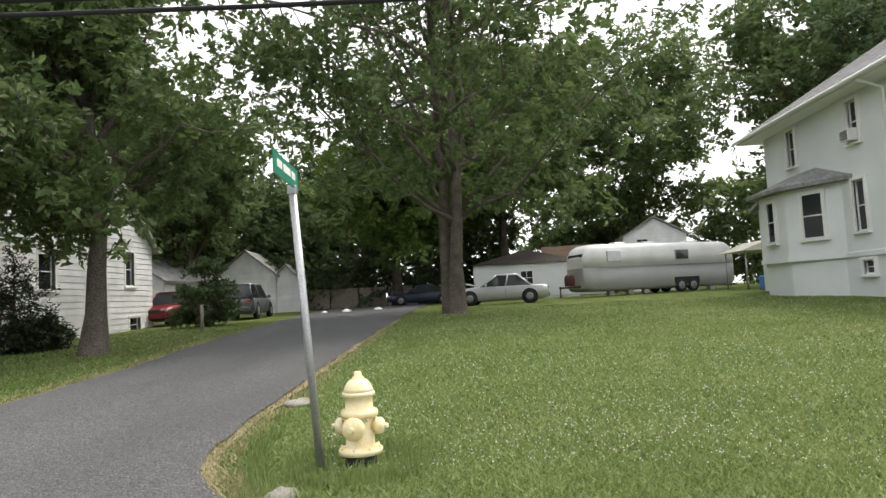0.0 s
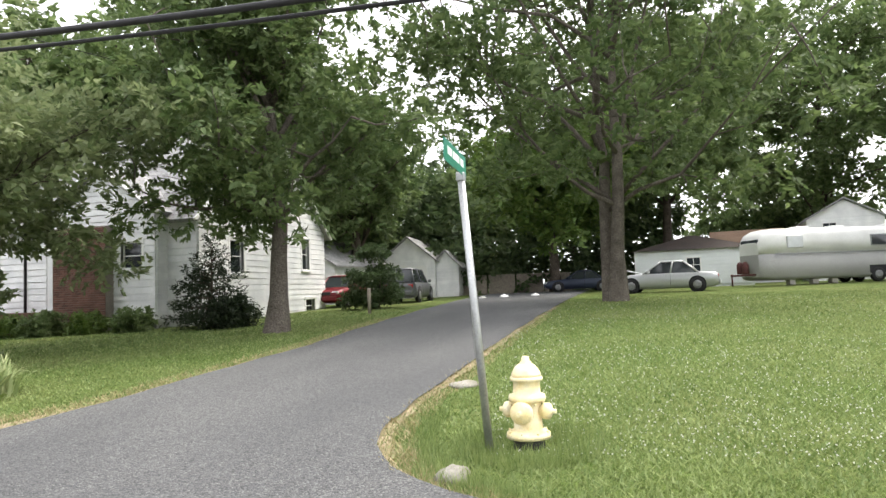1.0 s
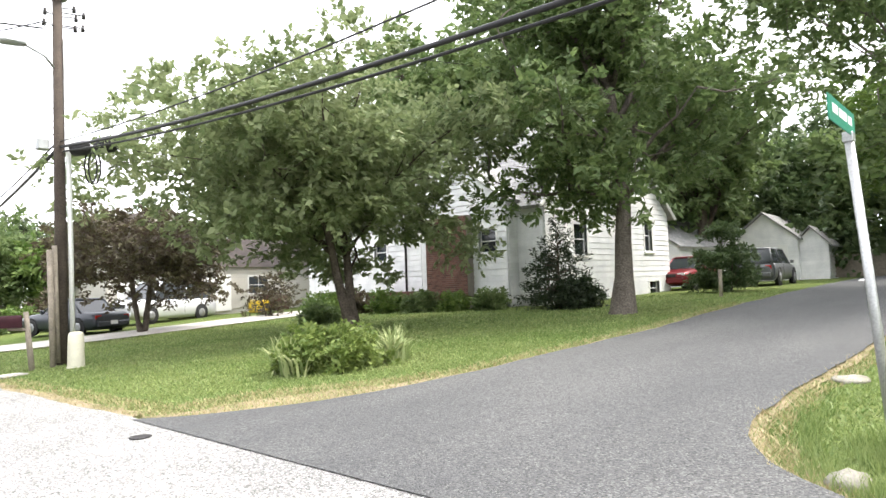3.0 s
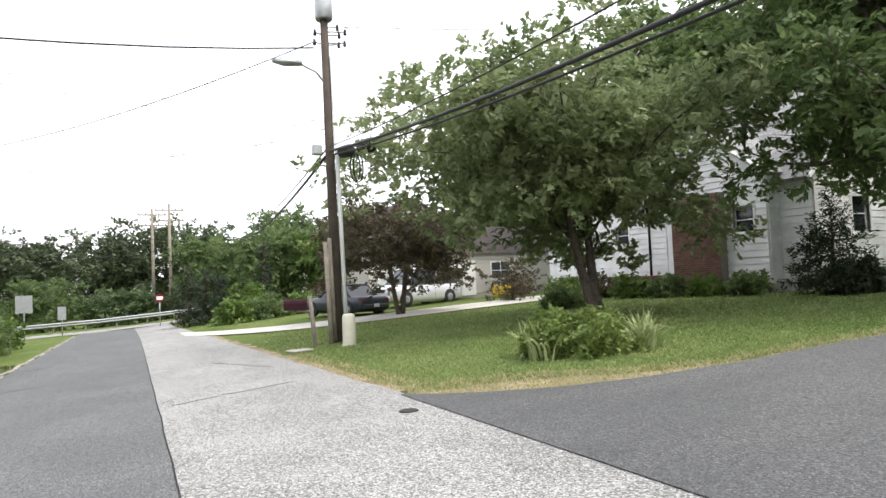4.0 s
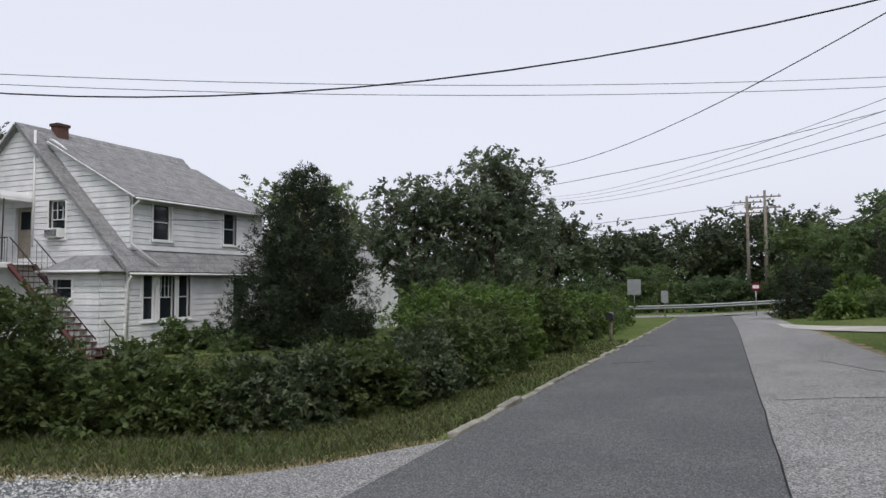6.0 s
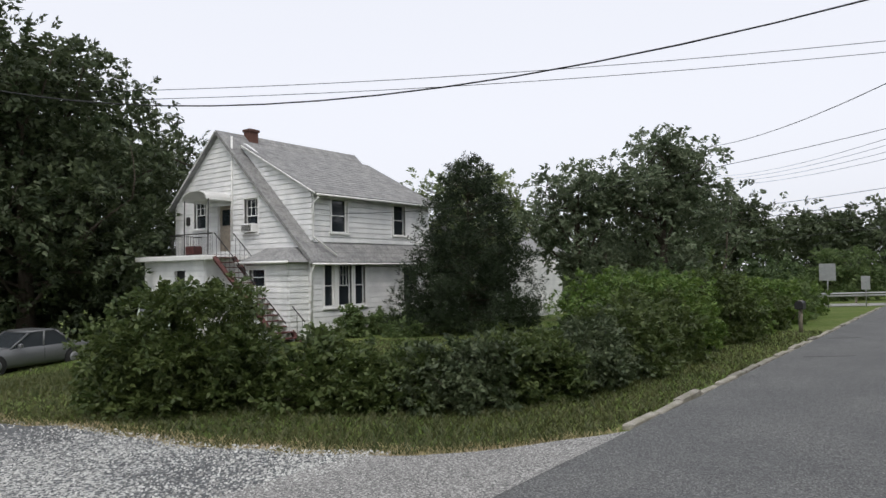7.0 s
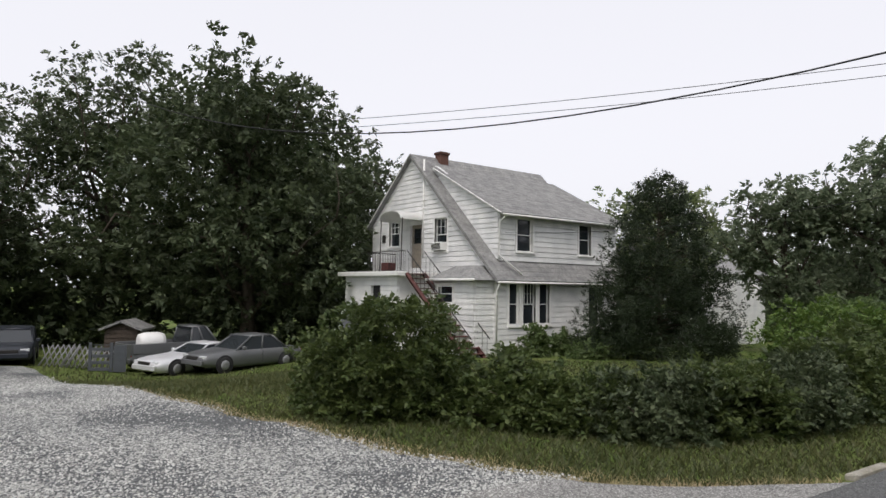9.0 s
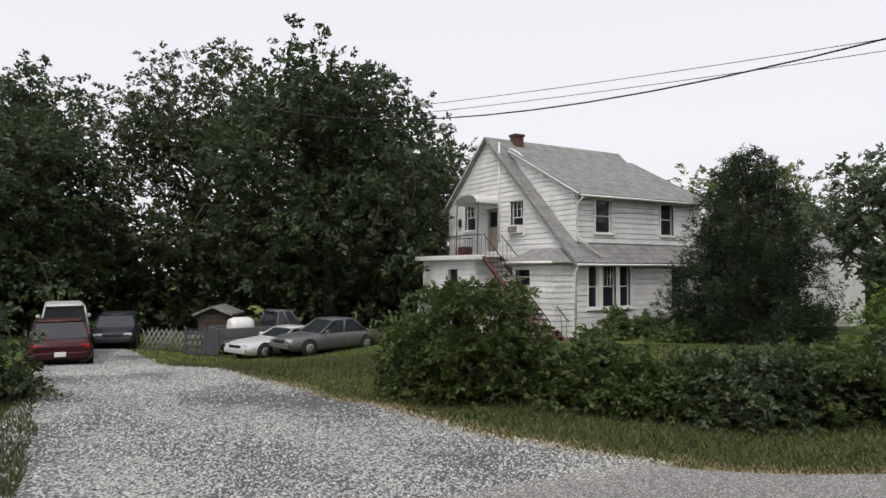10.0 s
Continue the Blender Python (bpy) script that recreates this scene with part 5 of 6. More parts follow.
def far_sign(x, y, h, w, ph, m, label, octagon=False):
    t = thing("road_sign", x, y, land(x, y) - 0.1, 0, label, "road sign")
    tubes("post", [([(0, 0, 0), (0, 0, ph)], 0.035)], STEEL, t, 6)
    if octagon:
        part("plate", prism(bmesh.new(), [(w * math.cos(a), ph - 0.1 + w * math.sin(a)) for a in np.arange(math.pi / 8, 6.3, math.pi / 4)], "y", -0.05, -0.038), m, t)
        boxed("letter_bar", (-w * 0.62, w * 0.62, -0.058, -0.051, ph - 0.2, ph), WHITE_PAINT, t)
    else:
        boxed("plate", (-w / 2, w / 2, -0.05, -0.038, ph - h, ph), m, t, 0.004)
    return t


far_sign(-5.6, 44.6, 1.0, 0.85, 2.7, STEEL, "unpainted steel back of a road sign")
far_sign(-3.8, 45.6, 0.8, 0.45, 1.9, STEEL, "small steel back of a road sign")
far_sign(1.55, 44.5, 0, 0.28, 1.95, SCARLET, "red octagonal stop sign", True)
for x, y, h in ((3.0, 60.5, 9.3), (1.7, 62, 9.2)):
    t = thing("utility_pole", x, y, land(x, y) - 0.2, 0, "distant wooden utility pole with crossarm", "utility pole")
    tubes("shaft", [([(0, 0, 0), (0, 0, h + 0.6)], [0.16, 0.11])], OLD_WOOD, t, 8)
    for z in (h, h - 0.9):
        boxed("crossarm", (-1.2, 1.2, -0.06, 0.06, z, z + 0.11), OLD_WOOD, t)
        for k in (-1.05, -0.5, 0.5, 1.05):
            boxed("insulator", (k - 0.04, k + 0.04, -0.04, 0.04, z + 0.11, z + 0.25), IRON, t)
# lattice panels and fence at the lot's edge
GREY_LATH = material("grey_lath", (0.24, 0.245, 0.25), 0.85, vary=0.2, scale=5)
for i in range(3):
    lt = thing("lattice_panel", -30.2 + 0.25 * i, 3.5 + 0.75 * i, land(-30.2, 3.5 + 0.75 * i), 62, "pale grey lattice panel leaning under the trees", "panel", "lattice panels")
    for k in range(6):
        tubes("slat", [([(-0.55 + 0.2 * k, 0.1, 0.02), (-0.15 + 0.2 * k, 0.4, 0.85)], 0.03)], GREY_LATH, lt, 4)
        tubes("slat", [([(-0.15 + 0.2 * k, 0.07, 0.02), (-0.55 + 0.2 * k, 0.37, 0.85)], 0.02)], GREY_LATH, lt, 4)
SLATE_GREY = material("slate_grey_plastic", (0.07, 0.078, 0.09), 0.6, vary=0.15, scale=4)
sl = thing("slotted_panel", -29.0, 5.0, land(-29.0, 5.0), 62, "dark grey slotted panel standing beside the truck", "panel")
for x in (-0.45, 0.33):
    boxed("upright", (x, x + 0.12, -0.03, 0.03, 0, 1.15), SLATE_GREY, sl, 0.008)
for k in range(5):
    boxed("rung", (-0.328, 0.328, -0.025, 0.025, 0.05 + 0.26 * k - 0.04 * (k > 3), 0.17 + 0.26 * k - 0.14 * (k > 3)), SLATE_GREY, sl, 0.006)
boxed("leaf", (0.47, 0.95, -0.02, 0.02, 0, 1.05), SLATE_GREY, sl, 0.006)
for i in range(10):
    fn = tagged(boxed("fence_panel", (-0.9, 0.9, -0.03, 0.03, 0, 1.3), OLD_WOOD, None, 0.01), "weathered grey board fence panel", "fence", "back fence")
    fn.matrix_basis = pose(45.2 - 0.4 * i, 4.2 + 1.85 * i - 6 * (i > 9), land(45, 5), 0, 0, 95)
awn = thing("canopy", 33.6, -15.0, land(33.6, -15), 0, "small open canopy with a pale roof beside the house", "canopy")
for x, y in ((-1.2, -1.2), (1.2, -1.2), (-1.2, 1.2), (1.2, 1.2)):
    tubes("post", [([(x, y, 0), (x, y, 1.9)], 0.04)], STEEL, awn, 6)
part("canopy_roof", prism(bmesh.new(), [(-1.5, 1.85), (1.5, 1.85), (0.2, 2.35)], "x", -1.5, 1.5), PED, awn)
bt = tagged(boxed("blue_bin", (-0.3, 0.3, -0.27, 0.27, 0, 0.65), BLUE, None, 0.05), "bright blue plastic bin beside the house wall", "bin")
bt.matrix_basis = pose(30.5, -13.9, land(30.5, -13.9))
yb = tagged(boxed("yellow_bin", (-0.45, 0.45, -0.3, 0.3, 0, 0.6), YELLOW, None, 0.05), "yellow plastic bin in front of the ranch house", "bin")
yb.matrix_basis = pose(17.3, 29.6, land(17.3, 29.6))
pb = tagged(boxed("planter_box", (-0.6, 0.6, -0.3, 0.3, 0, 0.8), RED_RUST, None, 0.02), "reddish wooden planter in front of the ranch house", "planter")
pb.matrix_basis = pose(18.6, 30.2, land(18.6, 30.2))


# ---- overhead cables ----
def cable(a, b, sag, r, label, n=24):
    a, b = Vector(a), Vector(b)
    pts = [a.lerp(b, i / n) + Vector((0, 0, -4 * sag * (i / n) * (1 - i / n))) for i in range(n + 1)]
    return tagged(tubes("cable", [(pts, r)], CABLE, None, 6), label, "cable")


SP = on_pole(4.95)
cable(SP, (5.0, -24, 5.5), 1.4, 0.032, "thick black telephone cable over the driveway")
cable(SP + Vector((0, 0, 0.12)), (5.0, -24, 6.6), 1.35, 0.013, "thin black support wire above the thick cable")
cable(SP + Vector((0.05, 0, -0.1)), (5.15, -24, 5.45), 1.4, 0.02, "black telephone cable over the driveway")
cable(SP, (8.5, 62, 6.2), 0.9, 0.04, "thick black telephone cable along the street")
cable(SP + Vector((-0.05, 0, 0.1)), (8.3, 62, 6.5), 0.8, 0.02, "black telephone cable along the street")
cable(on_pole(7.6) + Vector((-0.3, 0, 0)), (-38, 6, 12.0), 3.4, 0.02, "black power cable across the street")
cable(on_pole(7.75) + Vector((-0.3, 0, 0)), (-13.5, 46, 9.6), 1.0, 0.016, "black power cable towards the maple")
for k in range(2):
    cable((14, 38 + k * 0.5, 11.0 - 0.3 * k), (-34, 11.8 + k * 0.4, 9.9 - 0.3 * k), 0.9, 0.014, "thin grey wire crossing high over the street")
for k in range(4):
    cable(on_pole(5.85 - 0.3 * k), (-14 - k * 0.4, 54, 8.6 - 0.2 * k), 0.7, 0.008, "thin service wire towards the main road")
cable(on_pole(8.2) + Vector((0.5, -0.1, 0)), (30, 4, 8.0), 0.5, 0.009, "thin power wire towards the yards")
cable(on_pole(8.2) + Vector((0.5, -0.1, 0)), (20.5, 19.0, 6.4), 0.4, 0.009, "thin power wire towards the cape house")
cable((-19.85, 18.0, 3.9), on_pole(5.4), 0.9, 0.007, "thin service wire to the white house")
for k in range(4):
    cable((-30, 62, 6.0 - k), (2.0, 61, 8.0 - k), 0.4, 0.02, "distant wire along the main road")
cable((2.0, 61, 6.0), (40, 60, 6.0), 1.2, 0.03, "distant wire along the main road")


# ---- plants ----
LEAF_MID = leaf_material("leaf_mid", (0.075, 0.122, 0.042), (0.175, 0.232, 0.09), 0.52)
LEAF_LIGHT = leaf_material("leaf_light", (0.135, 0.185, 0.075), (0.28, 0.32, 0.165), 0.5)
LEAF_DARK = leaf_material("leaf_dark", (0.05, 0.088, 0.034), (0.122, 0.17, 0.072), 0.42)
LEAF_BRIGHT = leaf_material("leaf_bright", (0.070, 0.134, 0.027), (0.157, 0.221, 0.053))
LEAF_GREY = leaf_material("leaf_grey", (0.07, 0.102, 0.055), (0.21, 0.25, 0.155), 0.4)
LEAF_PLUM = leaf_material("leaf_plum", (0.065, 0.043, 0.036), (0.123, 0.116, 0.058))
LEAF_HEDGE = leaf_material("leaf_hedge", (0.044, 0.072, 0.02), (0.105, 0.135, 0.042))
LEAF_DEEP = leaf_material("leaf_deep", (0.028, 0.047, 0.019), (0.118, 0.145, 0.075), 0.28)
NEEDLE = leaf_material("needle", (0.014, 0.026, 0.012), (0.035, 0.052, 0.021), 0.15)


def foliage(name, centers, radii, count, size, material, parent, rng, flat=0.7, droop=0.15, per=10, rise=0.2, reach=2.3, wide=0.42):
    """Small folded leaves set in pairs along short sprays, the sprays gathered round the centres."""
    centers, radii = np.array(centers), np.array(radii)
    w = radii ** 2
    m = max(1, count // per)
    pick = rng.choice(len(centers), m, p=w / w.sum())
    d = rng.normal(size=(m, 3))
    d /= np.linalg.norm(d, axis=1)[:, None]
    root = centers[pick] + d * (radii[pick] * rng.random(m) ** 0.4)[:, None] * np.array([1, 1, flat])
    axis = d + rng.normal(size=(m, 3)) * 0.45 + np.array([0, 0, rise])
    axis /= np.linalg.norm(axis, axis=1)[:, None]
    plane = rng.normal(size=(m, 3)) * 0.42 + d * 0.3 + np.array([0, 0, 1.0])
    across = np.cross(axis, plane)
    across /= np.linalg.norm(across, axis=1)[:, None]
    plane = np.cross(across, axis)
    plane[plane[:, 2] < 0] *= -1
    count = m * per
    k = np.tile(np.arange(per), m)
    f = (k // 2 + 0.5 + rng.random(count) * 0.5) / (per / 2)
    sd = np.where(k % 2, 1.0, -1.0)
    ax, ac, pl = (np.repeat(q, per, 0) for q in (axis, across, plane))
    s = size * rng.uniform(0.65, 1.3, (count, 1))
    pos = np.repeat(root, per, 0) + ax * (f * size * reach)[:, None] + ac * (sd * size * 0.5)[:, None] - np.array([0, 0, 1.0]) * (f ** 2 * size * reach * droop)[:, None] + rng.normal(size=(count, 3)) * size * 0.3
    nrm = pl + rng.normal(size=(count, 3)) * 0.38
    nrm /= np.linalg.norm(nrm, axis=1)[:, None]
    u = ac * sd[:, None] + ax * 0.7 + rng.normal(size=(count, 3)) * 0.35
    u -= nrm * (u * nrm).sum(1)[:, None]
    u /= np.linalg.norm(u, axis=1)[:, None]
    v = np.cross(nrm, u)
    tip = pos + u * s - nrm * s * droop
    verts = np.stack([pos - u * s * 0.55, pos + v * s * wide + nrm * s * 0.12, tip, pos - v * s * wide + nrm * s * 0.12], 1).reshape(-1, 3)
    me = bpy.data.meshes.new(name)
    me.vertices.add(count * 4)
    me.vertices.foreach_set("co", verts.astype(np.float32).ravel())
    base = np.arange(count)[:, None] * 4
    tri = np.concatenate([base + np.array([0, 1, 2]), base + np.array([0, 2, 3])], 1).reshape(-1)
    me.loops.add(count * 6)
    me.loops.foreach_set("vertex_index", tri.astype(np.int32))
    me.polygons.add(count * 2)
    me.polygons.foreach_set("loop_start", np.arange(0, count * 6, 3, dtype=np.int32))
    me.update(calc_edges=True)
    me.materials.append(material)
    ob = new(name, me)
    ob.parent = parent
    return ob


def bent(a, b, rng, k=5, bow=0.12, sag=0.0, jit=0.012):
    a, b = np.array(a, float), np.array(b, float)
    n = np.linalg.norm(b - a)
    off = rng.normal(size=3) * bow * n
    return [a + (b - a) * t + off * math.sin(math.pi * t) + np.array([0, 0, -sag * n * t * t]) + (rng.normal(size=3) * jit * n if 0 < t < 1 else 0) for t in np.linspace(0, 1, k)]


def tree(name, x, y, height, spread_r, low, trunk_r, leaves, size, leaf, bark, seed, label, limbs=11, stems=1, flat=0.7, lean=(0, 0), fill=1.0, clump=0.2, top_bias=0.0, crown_shift=(0, 0), fork=None, part_out=0.25):
    """A tree: tapered trunk, limbs that fork twice, and a crown of leaf sprays at their ends."""
    rng = np.random.default_rng(seed)
    t = thing(name, x, y, land(x, y) - 0.05, 0, label, "tree")
    zc, rz = (height + low) / 2, (height - low) / 2
    cx, cy = crown_shift
    runs, centers, radii = [], [], []
    tops = []
    for s in range(stems):
        a = 2 * math.pi * s / stems + 0.6
        out = 0.0 if stems == 1 else part_out * spread_r
        foot = np.array([0.6 * trunk_r * math.cos(a) * (stems > 1), 0.6 * trunk_r * math.sin(a) * (stems > 1), 0])
        top = np.array([lean[0] + cx * 0.6 + out * math.cos(a), lean[1] + cy * 0.6 + out * math.sin(a), low + (height - low) * 0.72])
        line = bent(foot, top, rng, 9, 0.01, 0.0, 0.003)
        rr = trunk_r / math.sqrt(stems) * 1.1
        runs.append(([line[0] - [0, 0, 0.15], line[0] + [0, 0, 0.12]] + line[1:], [rr * 1.75, rr * 1.3] + [rr * (1 - 0.8 * (i / 8) ** 0.9) for i in range(1, 9)]))
        tops.append(line)
    for i in range(limbs):
        line = tops[i % stems]
        f = 0.3 + 0.62 * (i + rng.random() * 0.8) / limbs
        z0 = low * 0.75 + (height * 0.72 + low * 0.28 - low * 0.75) * (f - 0.3) / 0.62 * 0.9
        z0 = max(z0, fork or 0)
        k = min(range(len(line)), key=lambda q: abs(line[q][2] - z0))
        start = line[k]
        a = i * 2.4 + rng.random() * 0.7
        up = rng.uniform(-0.75, 0.9) if i < limbs * 0.65 else rng.uniform(0.3, 0.98)
        reach = math.sqrt(max(0.05, 1 - up * up)) * rng.uniform(0.75, 1.0)
        end = np.array([cx + spread_r * reach * math.cos(a), cy + spread_r * reach * math.sin(a), zc + rz * up * 0.85])
        start = start if start[2] < end[2] + 0.2 * spread_r else line[max(1, k - 2)]
        limb = bent(start, end, rng, 6, 0.07, -0.06)
        r0 = trunk_r / math.sqrt(stems) * 0.36
        runs.append((limb, [r0 * (1 - 0.85 * q / 5) for q in range(6)]))
        for j in range(5):
            b0 = limb[2 + j % 4]
            tip = np.array(b0) + rng.normal(size=3) * spread_r * 0.2 + (end - start) * 0.16
            twig = bent(b0, tip, rng, 4, 0.1)
            runs.append((twig, [r0 * 0.32, r0 * 0.24, r0 * 0.16, r0 * 0.06]))
            for c in (tip, twig[2]):
                centers.append(c)
                radii.append(spread_r * clump * rng.uniform(0.7, 1.25))
    shell = int(26 * fill * (1 + spread_r / 4))
    for _ in range(shell):
        d = rng.normal(size=3)
        d /= np.linalg.norm(d)
        q = rng.uniform(0.55, 0.97)
        wide = 1.0 - top_bias * max(d[2], 0)
        centers.append(np.array([cx + d[0] * spread_r * q * wide, cy + d[1] * spread_r * q * wide, zc + d[2] * rz * q]))
        radii.append(spread_r * clump * rng.uniform(0.55, 1.1))
    centers = [np.array([c[0], c[1], min(c[2], height - 0.35 * q * (1 + (k % 5)))]) for k, (c, q) in enumerate(zip(centers, radii))]
    runs = [([np.array([p[0], p[1], min(p[2], height - 0.3 * rz - 0.02 * q)]) for q, p in enumerate(line)], r) for line, r in runs]
    tubes("trunk", runs, bark, t, 7)
    foliage("crown", centers, radii, leaves, size, leaf, t, rng, flat)
    return t


def shrub(name, x, y, rx, ry, height, leaves, size, leaf, seed, label, category="shrub", z0=None, stems=7, group=""):
    rng = np.random.default_rng(seed)
    t = thing(name, x, y, land(x, y) - 0.03, 0, label, category, group)
    centers, radii, runs = [], [], []
    n = 26 + int(8 * rx * ry)
    for i in range(n):
        a, q = rng.random() * 6.283, math.sqrt(rng.random())
        top = height * math.sqrt(max(0.1, 1 - q * q * 0.85)) * rng.uniform(0.78, 1.05)
        for z in np.arange(0.12 * height, top, 0.3 * height):
            centers.append((rx * q * math.cos(a) * 0.9, ry * q * math.sin(a) * 0.9, z + rng.random() * 0.15 * height))
            radii.append(0.2 * min(rx, ry, height) * rng.uniform(0.7, 1.4))
    for i in range(stems):
        c = centers[rng.integers(len(centers))]
        runs.append((bent((c[0] * 0.3, c[1] * 0.3, 0), c, rng, 4, 0.08), [0.03, 0.022, 0.016, 0.006]))
    tubes("stem", runs, BARK, t, 5)
    foliage("leaves", centers, radii, leaves, size, leaf, t, rng, 0.85)
    return t


def conifer(name, x, y, height, r, leaves, size, leaf, seed, label, rough=0.2, power=0.8, category="tree"):
    rng = np.random.default_rng(seed)
    t = thing(name, x, y, land(x, y) - 0.04, 0, label, category)
    centers, radii, runs = [], [], [([(0, 0, -0.1), (0, 0, height * 0.5), (0, 0, height * 0.97)], [0.035 * height * 0.6, 0.02 * height * 0.6, 0.01])]
    for i in range(int(190 + 30 * height)):
        f = rng.random() ** 1.15
        rad = r * (1 - f) ** power * rng.uniform(0.55, 1.0 + rough)
        a = rng.random() * 6.283
        c = np.array([rad * math.cos(a), rad * math.sin(a), height * (0.03 + 0.95 * f)])
        centers.append(c)
        radii.append(max(0.09 * r, 0.24 * r * (1 - f * 0.6)) * rng.uniform(0.6, 1.2))
        if i % 4 == 0:
            runs.append(([(0, 0, c[2] * 0.92), tuple(c)], [0.02 + 0.006 * r, 0.008]))
    tubes("trunk", runs, BARK, t, 5)
    foliage("crown", centers, radii, leaves, size, leaf, t, rng, 0.8, 0.1, 14, 0.9, 4.2, 0.2)
    return t


tree("maple_tree", 15.4, 8.5, 10.2, 3.8, 1.6, 0.25, 44000, 0.12, LEAF_MID, GREY_BARK, 3, "green maple with a flared grey trunk beside the driveway", limbs=17, clump=0.22, fork=2.9, crown_shift=(-0.2, 0.5))
tree("cherry_tree", 10.9, 13.9, 7.0, 4.6, 2.0, 0.2, 60000, 0.12, LEAF_LIGHT, BARK, 5, "broad spreading tree with layered light green leaves on the lawn", limbs=22, stems=2, flat=0.3, clump=0.22, crown_shift=(-0.9, 0.95), fill=1.5)
tree("plum_tree", 9.5, 24.2, 4.6, 3.1, 1.4, 0.16, 22000, 0.11, LEAF_PLUM, BARK, 7, "small dark purple-leaved tree with several thin stems", limbs=12, stems=4, flat=0.6, fill=1.5)
tree("oak_tree", 24.3, 0.2, 17.5, 8.6, 3.4, 0.36, 46000, 0.165, LEAF_MID, GREY_BARK, 9, "large oak with a forked trunk and wide low limbs", limbs=30, stems=2, clump=0.12, fork=3.2, part_out=0.07)
for i, (x, y, hgt, r, leaf) in enumerate(((37, 15.2, 14, 3.4, LEAF_MID), (42, 4, 11, 5, LEAF_BRIGHT), (47, -3, 19, 6.5, LEAF_MID), (58, 15, 14, 7, LEAF_DARK), (57, -15.5, 23.5, 7.5, LEAF_MID), (43, -25, 22, 7.5, LEAF_MID), (33, 22, 16, 6, LEAF_MID), (30, 29, 15, 5.5, LEAF_MID), (60, 4, 15, 8, LEAF_MID), (34, -26, 17, 6, LEAF_DARK), (44, 19.5, 14, 5, LEAF_MID), (27, 25, 14.5, 5, LEAF_MID), (37, 21.5, 14, 5, LEAF_DARK))):
    tree("yard_tree", x, y, hgt, r, 2.5 + (i % 3), 0.35, 11000 if i == 0 else 36000 if i in (2, 4, 5) else 20000, 0.27, leaf, BARK, 20 + i, "tall dense green tree behind the yards", limbs=14, clump=0.2, fill=1.4)
for i, (x, y, hgt, r, leaf) in enumerate(((-36.0, 13.6, 15.0, 8.0, LEAF_DEEP), (-46, 8.0, 18.3, 6.5, LEAF_DEEP), (-41, -3, 12.0, 6, LEAF_DEEP), (-53, -1.2, 18.4, 5, LEAF_DEEP), (-44, 22, 14, 6.5, LEAF_DEEP), (-40, -12, 15, 6, LEAF_DEEP))):
    tree("lot_tree", x, y, hgt, r, 0.9, 0.4, 74000 if i == 0 else 38000, 0.19, leaf, BARK, 40 + i, "tall dark green maple behind the parking lot", limbs=18, clump=0.2, fill=2.2)
tree("silver_maple", -14.5, 30.2, 8.3, 2.3, 0.9, 0.22, 13000, 0.15, LEAF_GREY, BARK, 52, "rounded grey-green maple beside the white sided house", limbs=14, clump=0.26, fill=2.0)
tree("silver_maple", -11.4, 33.4, 9.6, 3.1, 0.8, 0.28, 22000, 0.15, LEAF_GREY, BARK, 53, "taller grey-green maple behind the hedge", limbs=16, clump=0.24, fill=2.2)
tree("poplar_tree", -20.5, 29.5, 8.7, 3.0, 1.5, 0.2, 12000, 0.15, LEAF_LIGHT, BARK, 54, "pale leafy tree standing behind the dark juniper", limbs=14, clump=0.24, fill=1.6)
conifer("cedar_tree", -15.6, 22.2, 7.1, 2.4, 95000, 0.078, NEEDLE, 61, "dense dark juniper tree beside the house", 0.32, 0.44)
for i, (x, hgt) in enumerate(((-52, 12), (-44, 12), (-37, 13), (-30, 12), (-23.5, 12.5), (-17, 12), (-10.5, 12.5), (-4, 12), (3, 11), (9.5, 10.5), (16, 11), (23, 11.5), (30, 11), (38, 12))):
    tree("far_tree", x * 1.15, 80 + 6 * math.sin(i * 2.3), hgt * 0.86 + 1.3 * math.sin(i * 4.1), 6.4 + 1.2 * math.sin(i * 1.9), 0.0, 0.3, 15000, 0.3, LEAF_DEEP, BARK, 70 + i, "distant dark green woodland tree", limbs=9, fill=2.2, clump=0.26)
shrub("lilac_shrub", -9.4, 5.8, 1.55, 1.4, 1.95, 26000, 0.06, LEAF_HEDGE, 90, "large round leafy shrub at the edge of the gravel")
shrub("lilac_shrub", -7.5, 6.9, 1.1, 1.0, 1.15, 6000, 0.07, LEAF_HEDGE, 91, "lower leafy shrub beside the large one")
